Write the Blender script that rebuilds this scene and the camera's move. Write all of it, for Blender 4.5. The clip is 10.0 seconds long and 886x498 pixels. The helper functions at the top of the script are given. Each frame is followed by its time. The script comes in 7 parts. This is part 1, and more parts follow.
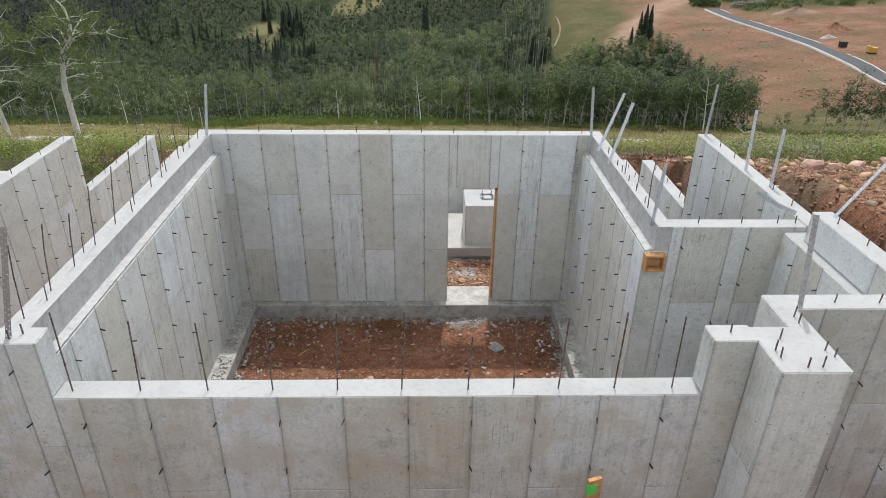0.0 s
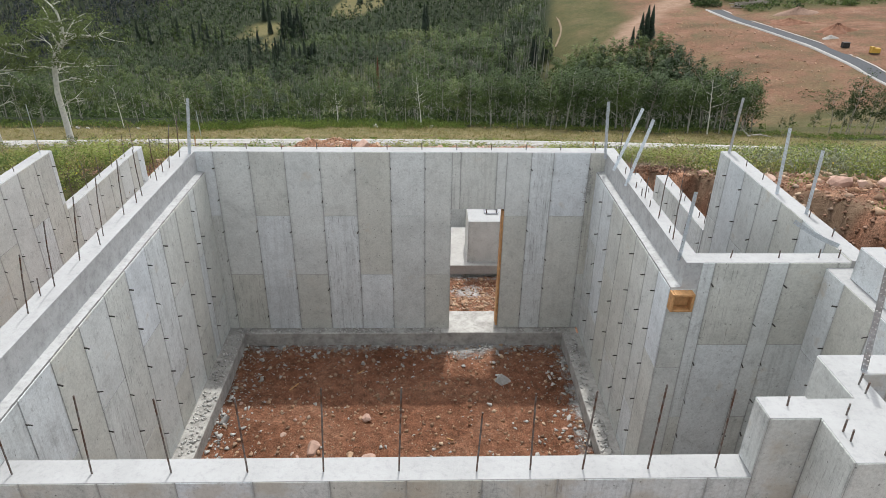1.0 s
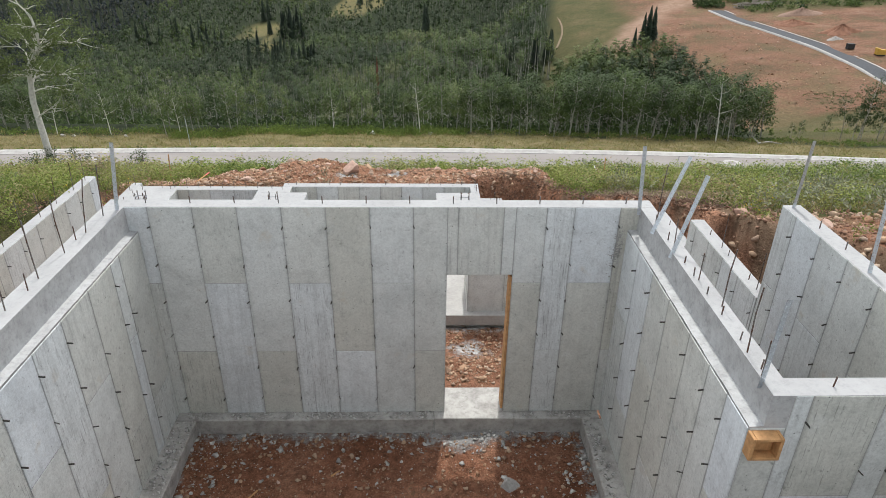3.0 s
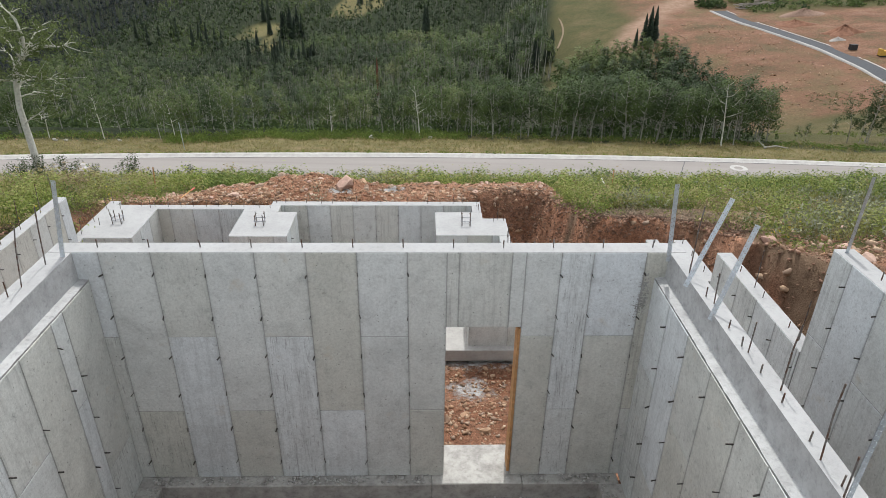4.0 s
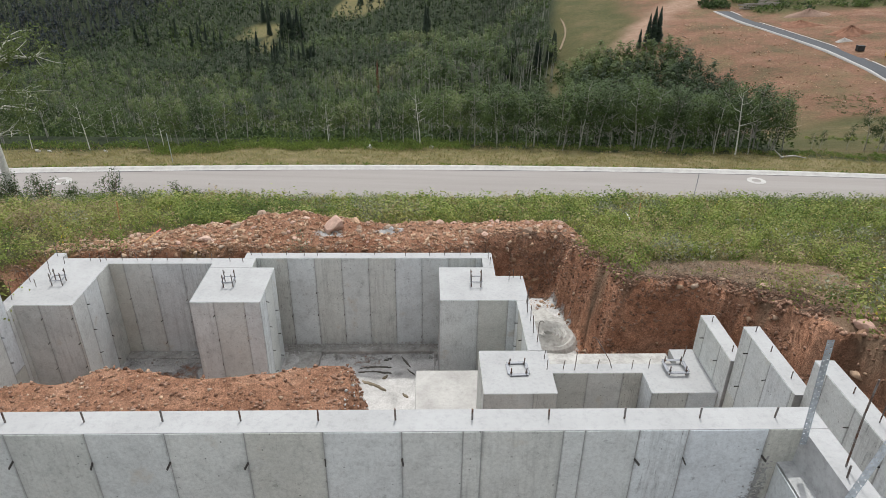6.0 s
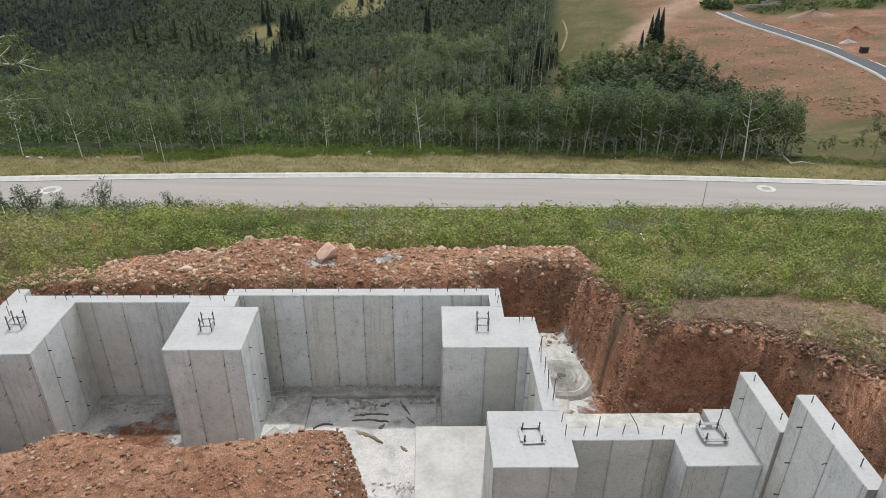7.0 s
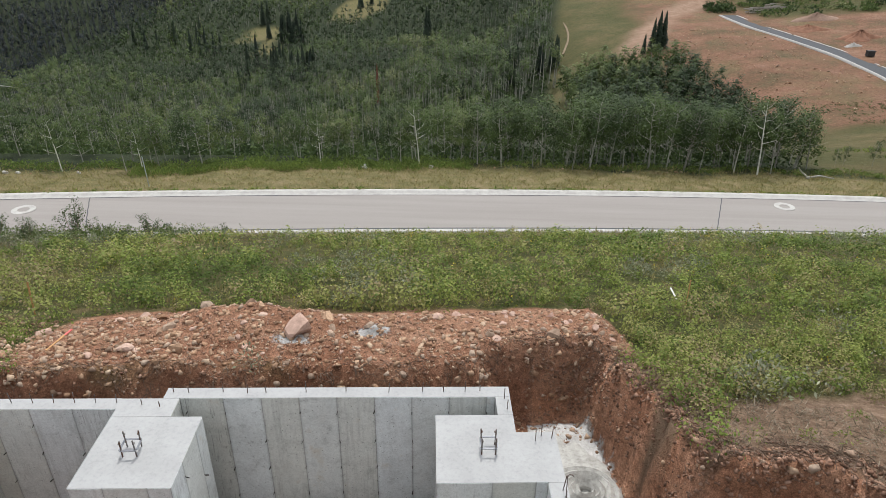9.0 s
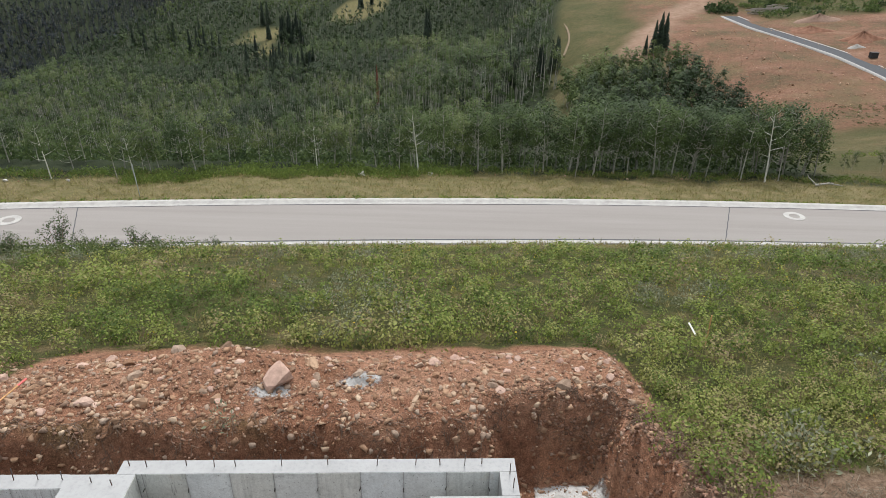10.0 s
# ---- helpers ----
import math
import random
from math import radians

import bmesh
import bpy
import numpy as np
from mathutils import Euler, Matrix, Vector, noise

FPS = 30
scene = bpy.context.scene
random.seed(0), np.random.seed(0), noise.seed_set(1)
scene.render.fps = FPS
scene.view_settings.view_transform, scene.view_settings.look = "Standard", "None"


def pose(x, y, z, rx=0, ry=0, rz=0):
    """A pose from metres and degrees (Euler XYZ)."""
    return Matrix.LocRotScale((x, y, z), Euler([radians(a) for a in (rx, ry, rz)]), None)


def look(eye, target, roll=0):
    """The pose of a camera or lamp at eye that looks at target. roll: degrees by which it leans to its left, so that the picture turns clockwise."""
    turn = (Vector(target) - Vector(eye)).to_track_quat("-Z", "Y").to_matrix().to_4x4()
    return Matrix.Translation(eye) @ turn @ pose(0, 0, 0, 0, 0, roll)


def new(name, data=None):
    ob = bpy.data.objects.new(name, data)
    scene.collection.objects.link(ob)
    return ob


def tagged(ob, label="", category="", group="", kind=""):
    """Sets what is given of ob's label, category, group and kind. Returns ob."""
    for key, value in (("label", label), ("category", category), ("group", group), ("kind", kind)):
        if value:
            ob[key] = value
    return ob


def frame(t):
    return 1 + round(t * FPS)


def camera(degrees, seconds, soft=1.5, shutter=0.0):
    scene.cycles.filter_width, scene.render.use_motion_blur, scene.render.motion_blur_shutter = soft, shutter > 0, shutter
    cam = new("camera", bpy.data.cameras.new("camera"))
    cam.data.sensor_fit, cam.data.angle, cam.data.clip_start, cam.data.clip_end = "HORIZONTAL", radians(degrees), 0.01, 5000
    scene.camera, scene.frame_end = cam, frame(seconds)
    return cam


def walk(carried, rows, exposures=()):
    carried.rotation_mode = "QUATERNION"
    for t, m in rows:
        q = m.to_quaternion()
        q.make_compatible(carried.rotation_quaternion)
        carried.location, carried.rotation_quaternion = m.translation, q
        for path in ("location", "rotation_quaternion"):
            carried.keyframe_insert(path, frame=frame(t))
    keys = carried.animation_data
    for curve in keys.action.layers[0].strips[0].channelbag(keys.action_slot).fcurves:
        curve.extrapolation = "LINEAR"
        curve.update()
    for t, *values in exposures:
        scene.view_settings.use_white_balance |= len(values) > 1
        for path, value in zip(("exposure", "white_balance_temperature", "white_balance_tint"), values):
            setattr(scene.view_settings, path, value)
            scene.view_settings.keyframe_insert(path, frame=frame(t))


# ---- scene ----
cam = camera(68.0, 10.0, soft=0.45)
METRES, EYE, TILT, LEAN, TURN = 14.4, 7.45, 0.0, 0.0, -1.8
ROWS = [
    (0.0, 0.0, 0.0, 0.0, 0.38, -27.71, -0.73),
    (0.5, -0.0006, 0.0329, -0.001, 0.4, -27.7, -0.72),
    (1.0, -0.0027, 0.072, -0.0015, 0.41, -27.7, -0.71),
    (1.5, -0.0021, 0.1121, -0.0033, 0.42, -27.71, -0.72),
    (2.0, -0.0009, 0.1547, -0.0057, 0.43, -27.7, -0.72),
    (2.5, 0.0016, 0.2012, -0.0071, 0.44, -27.69, -0.71),
    (4.0, 0.0039, 0.3446, -0.0096, 0.48, -27.7, -0.72),
    (4.5, 0.0037, 0.3946, -0.0113, 0.49, -27.69, -0.71),
    (5.0, 0.0026, 0.4466, -0.012, 0.5, -27.7, -0.69),
    (5.5, -0.0013, 0.5027, -0.0129, 0.51, -27.72, -0.67),
    (7.0, -0.0087, 0.6692, -0.0147, 0.57, -27.68, -0.64),
    (7.5, -0.0097, 0.7265, -0.0134, 0.58, -27.65, -0.64),
    (8.0, -0.0113, 0.7818, -0.0152, 0.59, -27.62, -0.64),
    (8.5, -0.009, 0.8351, -0.015, 0.6, -27.58, -0.65),
    (9.0, -0.0047, 0.8887, -0.0171, 0.62, -27.55, -0.66),
    (9.5, -0.0033, 0.9435, -0.0175, 0.63, -27.54, -0.67),
    (10.0, -0.0021, 0.9989, -0.0167, 0.65, -27.52, -0.67),
]
walk(cam, [(t, pose(0, 0, EYE, TILT, LEAN, TURN) @ pose(METRES * x, METRES * y, METRES * z, 90 + pitch, roll, yaw)) for t, x, y, z, yaw, pitch, roll in ROWS],
     [(0.0, 0.78), (2.2, 0.79), (4.2, 0.66), (7.0, 0.62), (10.0, 0.64)])

# ---- light: a high, thinly veiled sun ahead of the camera, and the sky ----
SUN = Vector((0.07, 0.50, 1.0)).normalized()
world = bpy.data.worlds.new("sky")
scene.world = world
world.use_nodes = True
wn = world.node_tree
sky = wn.nodes.new("ShaderNodeTexSky")
sky.sky_type = 'NISHITA'
sky.sun_disc = False
sky.sun_elevation = math.asin(SUN.z)
sky.sun_rotation = math.atan2(SUN.x, SUN.y)
sky.air_density = 1.0
sky.dust_density = 3.0
veil = wn.nodes.new("ShaderNodeHueSaturation")
veil.inputs["Saturation"].default_value = 0.45
wn.links.new(sky.outputs[0], veil.inputs["Color"])
cloud = wn.nodes.new("ShaderNodeMix")
cloud.data_type = 'RGBA'
cloud.inputs[0].default_value = 0.55
cloud.inputs[7].default_value = (4.7, 4.8, 4.85, 1)
wn.links.new(veil.outputs[0], cloud.inputs[6])
wn.links.new(cloud.outputs[2], wn.nodes["Background"].inputs[0])
wn.nodes["Background"].inputs[1].default_value = 0.163
lamp = bpy.data.lights.new("sun", 'SUN')
lamp.energy, lamp.angle, lamp.color = 1.66, radians(1.5), (1.0, 0.985, 0.95)
sun = new("sun", lamp)
sun.matrix_world = look(SUN * 100, (0, 0, 0))


# ---- materials ----
class Mat:
    """A small helper round a node material."""

    def __init__(self, name, rough=0.9, metal=0.0, spec=0.3):
        self.m = bpy.data.materials.new(name)
        self.m.use_nodes = True
        self.t = self.m.node_tree
        self.b = self.t.nodes["Principled BSDF"]
        self.b.inputs["Roughness"].default_value = rough
        self.b.inputs["Metallic"].default_value = metal
        self.b.inputs["Specular IOR Level"].default_value = spec
        self.pos = self.n("ShaderNodeNewGeometry").outputs["Position"]

    def n(self, kind, **kw):
        node = self.t.nodes.new(kind)
        for k, v in kw.items():
            node.inputs[k].default_value = v
        return node

    def link(self, a, b):
        self.t.links.new(a, b)

    def stretch(self, sx, sy, sz):
        node = self.t.nodes.new("ShaderNodeMapping")
        node.inputs["Scale"].default_value = (sx, sy, sz)
        self.link(self.pos, node.inputs["Vector"])
        return node.outputs[0]

    def turned(self, angle, sx, sy):
        node = self.t.nodes.new("ShaderNodeMapping")
        node.inputs["Rotation"].default_value = (0, 0, angle)
        node.inputs["Scale"].default_value = (sx, sy, 0.05)
        self.link(self.pos, node.inputs["Vector"])
        return node.outputs[0]

    def noise(self, scale, detail=4.0, rough=0.6, vec=None):
        node = self.n("ShaderNodeTexNoise", Scale=scale, Detail=detail, Roughness=rough)
        self.link(vec or self.pos, node.inputs["Vector"])
        return node.outputs["Fac"]

    def ramp(self, fac, stops):
        node = self.t.nodes.new("ShaderNodeValToRGB")
        el = node.color_ramp.elements
        while len(el) < len(stops):
            el.new(0.5)
        for e, (p, c) in zip(el, stops):
            e.position = p
            e.color = (*c, 1) if len(c) == 3 else (c[0], c[0], c[0], 1)
        self.link(fac, node.inputs[0])
        return node.outputs[0]

    def mix(self, fac, a, b, how='MIX'):
        node = self.t.nodes.new("ShaderNodeMix")
        node.data_type, node.blend_type = 'RGBA', how
        for v, i in ((fac, 0), (a, 6), (b, 7)):
            if isinstance(v, (int, float)):
                node.inputs[i].default_value = v
            elif isinstance(v, tuple):
                node.inputs[i].default_value = (*v, 1)
            else:
                self.link(v, node.inputs[i])
        return node.outputs[2]

    def math(self, op, a, b=0.0):
        node = self.t.nodes.new("ShaderNodeMath")
        node.operation = op
        for v, i in ((a, 0), (b, 1)):
            if isinstance(v, (int, float)):
                node.inputs[i].default_value = v
            else:
                self.link(v, node.inputs[i])
        return node.outputs[0]

    def attr(self, name):
        node = self.t.nodes.new("ShaderNodeAttribute")
        node.attribute_name = name
        return node.outputs

    def bump(self, height, strength=0.3, dist=0.02):
        node = self.n("ShaderNodeBump", Strength=strength, Distance=dist)
        self.link(height, node.inputs["Height"])
        self.link(node.outputs[0], self.b.inputs["Normal"])

    def color(self, c):
        if isinstance(c, tuple):
            self.b.inputs["Base Color"].default_value = (*c, 1)
        else:
            self.link(c, self.b.inputs["Base Color"])
        return self


def concrete_panel(name="cast_concrete", stain=0.62, blotch=0.60, pale_by=1.0):
    """Cast concrete: each form panel has its own tone, streaks and stains."""
    m = Mat(name, 0.85, 0, 0.25)
    rnd = m.n("ShaderNodeObjectInfo").outputs["Random"]
    tone = m.ramp(rnd, [(0.0, (0.485, 0.475, 0.43)), (0.2, (0.565, 0.57, 0.555)), (0.36, (0.595, 0.61, 0.62)), (0.45, (0.51, 0.505, 0.465)),
                        (0.62, (0.60, 0.612, 0.61)), (0.8, (0.485, 0.47, 0.415)), (1.0, (0.55, 0.548, 0.52))])
    big = m.ramp(m.noise(1.3, 5, 0.65), [(0.28, (0.84,)), (0.5, (1.0,)), (0.72, (1.08,))])
    c = m.mix(1.0, tone, big, 'MULTIPLY')
    streak = m.ramp(m.noise(1.0, 4, 0.7, m.stretch(16, 16, 0.9)), [(0.32, (0.62,)), (0.5, (1.0,)), (0.7, (1.08,))])
    half = m.ramp(m.math('FRACT', m.math('MULTIPLY', rnd, 7.31)), [(0.4, (0.04,)), (0.9, (0.55,))])
    c = m.mix(half, c, m.mix(1.0, c, streak, 'MULTIPLY'))
    blot = m.ramp(m.noise(4.2, 8, 0.8), [(0.32, (blotch,)), (0.46, (0.97,)), (0.66, (1.1,))])
    c = m.mix(0.6, c, m.mix(1.0, c, blot, 'MULTIPLY'))
    pale = m.ramp(m.noise(2.3, 7, 0.75), [(0.58, (0.0,)), (0.70, (0.35,)), (0.8, (0.45,))])
    c = m.mix(pale, c, (0.60, 0.60, 0.59))
    crack = m.ramp(m.noise(1.0, 4, 0.65, m.stretch(40, 40, 3.2)), [(0.34, (0.38,)), (0.43, (1.0,))])
    grained = m.ramp(m.math('FRACT', m.math('MULTIPLY', rnd, 3.77)), [(0.70, (0.0,)), (0.76, (0.6,))])
    c = m.mix(grained, c, m.mix(1.0, c, crack, 'MULTIPLY'))
    fine = m.ramp(m.noise(30, 7, 0.85), [(0.32, (0.62,)), (0.5, (1.0,)), (0.68, (1.24,))])
    c = m.mix(0.62, c, m.mix(1.0, c, fine, 'MULTIPLY'))
    scratch = m.ramp(m.noise(1.0, 3, 0.6, m.stretch(70, 70, 5)), [(0.30, (0.45,)), (0.37, (1.0,))])
    c = m.mix(0.18, c, m.mix(1.0, c, scratch, 'MULTIPLY'))
    rust = m.ramp(m.noise(2.1, 5, 0.65), [(stain, (0.0,)), (stain + 0.12, (0.5,))])
    c = m.mix(rust, c, (0.40, 0.33, 0.245))
    spots = m.ramp(m.noise(9, 6, 0.75), [(0.30, (0.5,)), (0.40, (1.0,))])
    c = m.mix(0.8, c, m.mix(1.0, c, spots, 'MULTIPLY'))
    pit = m.n("ShaderNodeTexVoronoi", Scale=13.0)
    m.link(m.pos, pit.inputs["Vector"])
    holes = m.ramp(pit.outputs["Distance"], [(0.06, (0.32,)), (0.13, (1.0,))])
    some = m.ramp(pit.outputs["Color"], [(0.62, (0.0,)), (0.66, (1.0,))])
    c = m.mix(some, c, m.mix(1.0, c, holes, 'MULTIPLY'))
    gen = m.n("ShaderNodeSeparateXYZ")
    m.link(m.n("ShaderNodeTexCoord").outputs["Generated"], gen.inputs[0])
    wob = m.math('MULTIPLY', m.math('SUBTRACT', m.noise(7, 4, 0.7), 0.5), 0.10)
    ex = m.math('SUBTRACT', 0.5, m.math('ABSOLUTE', m.math('SUBTRACT', gen.outputs[0], 0.5)))
    c = m.mix(1.0, c, m.ramp(m.math('ADD', ex, wob), [(0.0, (0.78,)), (0.03, (0.93,)), (0.08, (1.0,))]), 'MULTIPLY')
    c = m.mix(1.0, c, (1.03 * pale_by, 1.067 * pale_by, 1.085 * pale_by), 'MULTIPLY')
    m.color(c)
    m.bump(m.math('ADD', m.noise(24, 6, 0.7), m.math('MULTIPLY', blot, 0.5)), 0.3, 0.012)
    m.link(m.ramp(m.noise(3, 4), [(0.3, (0.7,)), (0.7, (0.95,))]), m.b.inputs["Roughness"])
    return m.m


def concrete_plain(name, light, dark, scale=2.1, grain=0.5):
    m = Mat(name, 0.88, 0, 0.25)
    c = m.ramp(m.noise(scale, 6, 0.65), [(0.3, dark), (0.6, light)])
    c = m.mix(grain, c, m.mix(1.0, c, m.ramp(m.noise(17, 6, 0.7), [(0.3, (0.72,)), (0.5, (1.0,)), (0.75, (1.06,))]), 'MULTIPLY'))
    m.color(c)
    m.bump(m.noise(30, 6, 0.7), 0.3, 0.012)
    return m.m


def metal(name, col, rough, rusty=None):
    m = Mat(name, rough, 1.0 if rusty is None else 0.4, 0.5)
    c = m.ramp(m.noise(30, 4), [(0.35, tuple(v * 0.75 for v in col)), (0.65, col)])
    if rusty:
        c = m.mix(m.ramp(m.noise(13, 5), [(0.42, (0.0,)), (0.6, (1.0,))]), c, rusty)
    m.color(c)
    return m.m


def plain(name, col, rough=0.8, var=0.2, scale=8.0):
    m = Mat(name, rough)
    c = m.ramp(m.noise(scale, 5, 0.65), [(0.3, tuple(v * (1 - var) for v in col)), (0.7, tuple(min(1, v * (1 + var)) for v in col))])
    m.color(c)
    m.bump(m.noise(scale * 4, 4), 0.2, 0.01)
    return m.m


def leafy(name, cols, trans=0.34, rough=0.65, vary=0.3):
    """Leaves: tint per clump from an attribute, tone per leaf, light passes through."""
    m = Mat(name, rough, 0, 0.2)
    tint = m.attr("tint")["Fac"]
    c = m.ramp(tint, [(i / max(1, len(cols) - 1), col) for i, col in enumerate(cols)])
    isl = m.n("ShaderNodeNewGeometry").outputs["Random Per Island"]
    c = m.mix(1.0, c, m.ramp(isl, [(0.0, (1 - vary,)), (0.5, (0.98,)), (1.0, (1 + vary,))]), 'MULTIPLY')
    m.color(c)
    tr = m.n("ShaderNodeBsdfTranslucent")
    m.link(c, tr.inputs["Color"])
    mx = m.n("ShaderNodeMixShader")
    mx.inputs[0].default_value = trans
    m.link(m.b.outputs[0], mx.inputs[1])
    m.link(tr.outputs[0], mx.inputs[2])
    m.link(mx.outputs[0], m.t.nodes["Material Output"].inputs["Surface"])
    return m.m


def stone(name, cols, scale=3.0):
    m = Mat(name, 0.92, 0, 0.2)
    isl = m.n("ShaderNodeNewGeometry").outputs["Random Per Island"]
    rnd = m.math('FRACT', m.math('ADD', isl, m.n("ShaderNodeObjectInfo").outputs["Random"]))
    c = m.ramp(rnd, [(i / (len(cols) - 1), col) for i, col in enumerate(cols)])
    c = m.mix(1.0, c, m.ramp(m.noise(scale * 5, 5, 0.7), [(0.3, (0.7,)), (0.6, (1.05,)), (0.8, (1.2,))]), 'MULTIPLY')
    m.color(c)
    m.bump(m.noise(scale * 9, 5, 0.7), 0.4, 0.02)
    return m.m


def soil_colors(m):
    """Red clay soil with gravel, moist and dry patches; returns colour and height."""
    a = m.ramp(m.noise(0.9, 6, 0.7), [(0.3, (0.205, 0.104, 0.063)), (0.5, (0.305, 0.166, 0.107)), (0.72, (0.41, 0.252, 0.172))])
    v = m.n("ShaderNodeTexVoronoi", Scale=55.0)
    m.link(m.pos, v.inputs["Vector"])
    grit = m.ramp(v.outputs["Color"], [(0.2, (0.7,)), (0.6, (1.0,)), (0.95, (1.35,))])
    mid = m.ramp(m.noise(7, 6, 0.75), [(0.32, (0.45,)), (0.5, (1.0,)), (0.68, (1.45,))])
    a = m.mix(0.85, a, m.mix(1.0, a, mid, 'MULTIPLY'))
    c = m.mix(0.6, a, m.mix(1.0, a, grit, 'MULTIPLY'))
    fine = m.noise(42, 5, 0.75)
    c = m.mix(0.7, c, m.mix(1.0, c, m.ramp(fine, [(0.32, (0.42,)), (0.52, (1.0,)), (0.7, (1.55,))]), 'MULTIPLY'))
    return c, m.math('ADD', m.math('MULTIPLY', m.noise(9, 6, 0.75), 2.5), fine)


def ground_material():
    """One sheet of ground; masks of the ground's cover come as attributes."""
    m = Mat("ground", 0.95, 0, 0.12)
    soil, height = soil_colors(m)
    cov, cov2 = m.attr("cover"), m.attr("cover2")
    sep, sep2, sep3 = m.n("ShaderNodeSeparateColor"), m.n("ShaderNodeSeparateColor"), m.n("ShaderNodeSeparateColor")
    m.link(m.attr("cover3")["Color"], sep3.inputs[0])
    m.link(cov["Color"], sep.inputs[0])
    m.link(cov2["Color"], sep2.inputs[0])
    # darkened so that bare gaps between the bushes look shaded
    green = m.ramp(m.noise(1.1, 6, 0.7), [(0.3, (0.04, 0.05, 0.016)), (0.5, (0.066, 0.068, 0.025)), (0.72, (0.14, 0.105, 0.055))])
    green = m.mix(0.8, green, m.mix(1.0, green, m.ramp(m.noise(14, 6, 0.8), [(0.34, (0.35,)), (0.5, (1.0,)), (0.66, (1.9,))]), 'MULTIPLY'))
    dry = m.ramp(m.noise(0.8, 6, 0.7), [(0.3, (0.105, 0.105, 0.042)), (0.5, (0.172, 0.15, 0.07)), (0.7, (0.255, 0.198, 0.118))])
    dry = m.mix(0.6, dry, m.mix(1.0, dry, m.ramp(m.noise(12, 5, 0.7), [(0.3, (0.5,)), (0.7, (1.3,))]), 'MULTIPLY'))
    # near-black wood floor: the canopy's shade is put into the colour
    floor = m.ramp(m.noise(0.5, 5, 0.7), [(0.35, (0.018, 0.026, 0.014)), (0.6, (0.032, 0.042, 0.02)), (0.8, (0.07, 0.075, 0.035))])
    red = m.ramp(m.noise(0.09, 7, 0.7), [(0.28, (0.095, 0.088, 0.048)), (0.42, (0.135, 0.09, 0.055)), (0.55, (0.182, 0.10, 0.066)), (0.75, (0.235, 0.15, 0.108))])
    rut = m.noise(1.0, 5, 0.65, m.turned(-0.9, 0.03, 0.16))
    red = m.mix(0.3, red, m.mix(1.0, red, m.ramp(rut, [(0.36, (0.5,)), (0.5, (1.0,)), (0.64, (1.3,))]), 'MULTIPLY'))
    weedy = m.ramp(m.noise(0.05, 6, 0.65), [(0.5, (0.0,)), (0.62, (0.75,))])
    red = m.mix(weedy, red, (0.135, 0.108, 0.058))
    red = m.mix(0.6, red, m.mix(1.0, red, m.ramp(m.noise(1.4, 6, 0.75), [(0.34, (0.5,)), (0.5, (0.95,)), (0.66, (1.45,))]), 'MULTIPLY'))
    gravel = m.n("ShaderNodeTexVoronoi", Scale=75.0)
    m.link(m.pos, gravel.inputs["Vector"])
    gcol = m.ramp(gravel.outputs["Color"], [(0.1, (0.40, 0.39, 0.375)), (0.5, (0.51, 0.50, 0.485)), (0.9, (0.61, 0.60, 0.585))])
    gcol = m.mix(1.0, gcol, m.ramp(m.noise(2.2, 7, 0.7), [(0.3, (0.62,)), (0.5, (0.95,)), (0.65, (1.12,))]), 'MULTIPLY')
    gcol = m.mix(1.0, gcol, m.ramp(m.attr("damp_shade")["Fac"], [(0.25, (1.0,)), (1.0, (0.2,))]), 'MULTIPLY')
    topsoil = m.ramp(m.noise(2.4, 6, 0.7), [(0.3, (0.125, 0.082, 0.054)), (0.5, (0.20, 0.135, 0.09)), (0.7, (0.27, 0.185, 0.128))])
    damp_shade = m.ramp(m.attr("damp_shade")["Fac"], [(0.0, (1.6, 1.42, 1.3)), (0.25, (1.0, 1.0, 1.0)), (1.0, (0.60, 0.36, 0.26))])
    soil = m.mix(1.0, soil, damp_shade, 'MULTIPLY')
    c = m.mix(sep.outputs[0], soil, green)
    c = m.mix(sep2.outputs[2], c, topsoil)
    c = m.mix(sep.outputs[1], c, dry)
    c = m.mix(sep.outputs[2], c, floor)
    c = m.mix(sep2.outputs[0], c, red)
    pasture = m.ramp(m.noise(0.07, 7, 0.7), [(0.3, (0.052, 0.058, 0.022)), (0.5, (0.078, 0.074, 0.032)), (0.68, (0.12, 0.095, 0.05))])
    pasture = m.mix(0.7, pasture, m.mix(1.0, pasture, m.ramp(m.noise(0.9, 6, 0.75), [(0.3, (0.55,)), (0.5, (1.0,)), (0.7, (1.3,))]), 'MULTIPLY'))
    c = m.mix(sep3.outputs[0], c, pasture)
    litter = m.ramp(m.noise(6, 7, 0.75), [(0.3, (0.12, 0.078, 0.052)), (0.5, (0.215, 0.145, 0.10)), (0.7, (0.34, 0.25, 0.185))])
    litter = m.mix(0.8, litter, m.mix(1.0, litter, m.ramp(m.noise(34, 6, 0.8), [(0.33, (0.4,)), (0.5, (1.0,)), (0.68, (1.6,))]), 'MULTIPLY'))
    c = m.mix(sep3.outputs[1], c, litter)
    c = m.mix(sep3.outputs[2], c, m.ramp(m.noise(0.4, 5, 0.7), [(0.3, (0.20, 0.125, 0.085)), (0.7, (0.30, 0.21, 0.155))]))
    edge = m.ramp(m.math('ADD', sep2.outputs[1], m.math('MULTIPLY', m.math('SUBTRACT', m.noise(5, 6, 0.7), 0.5), 0.9)), [(0.42, (0.0,)), (0.58, (1.0,))])
    c = m.mix(edge, c, gcol)
    m.color(c)
    m.bump(m.math('MULTIPLY', height, m.math('SUBTRACT', 1.0, m.math('MULTIPLY', edge, 0.85))), 0.75, 0.06)
    return m.m


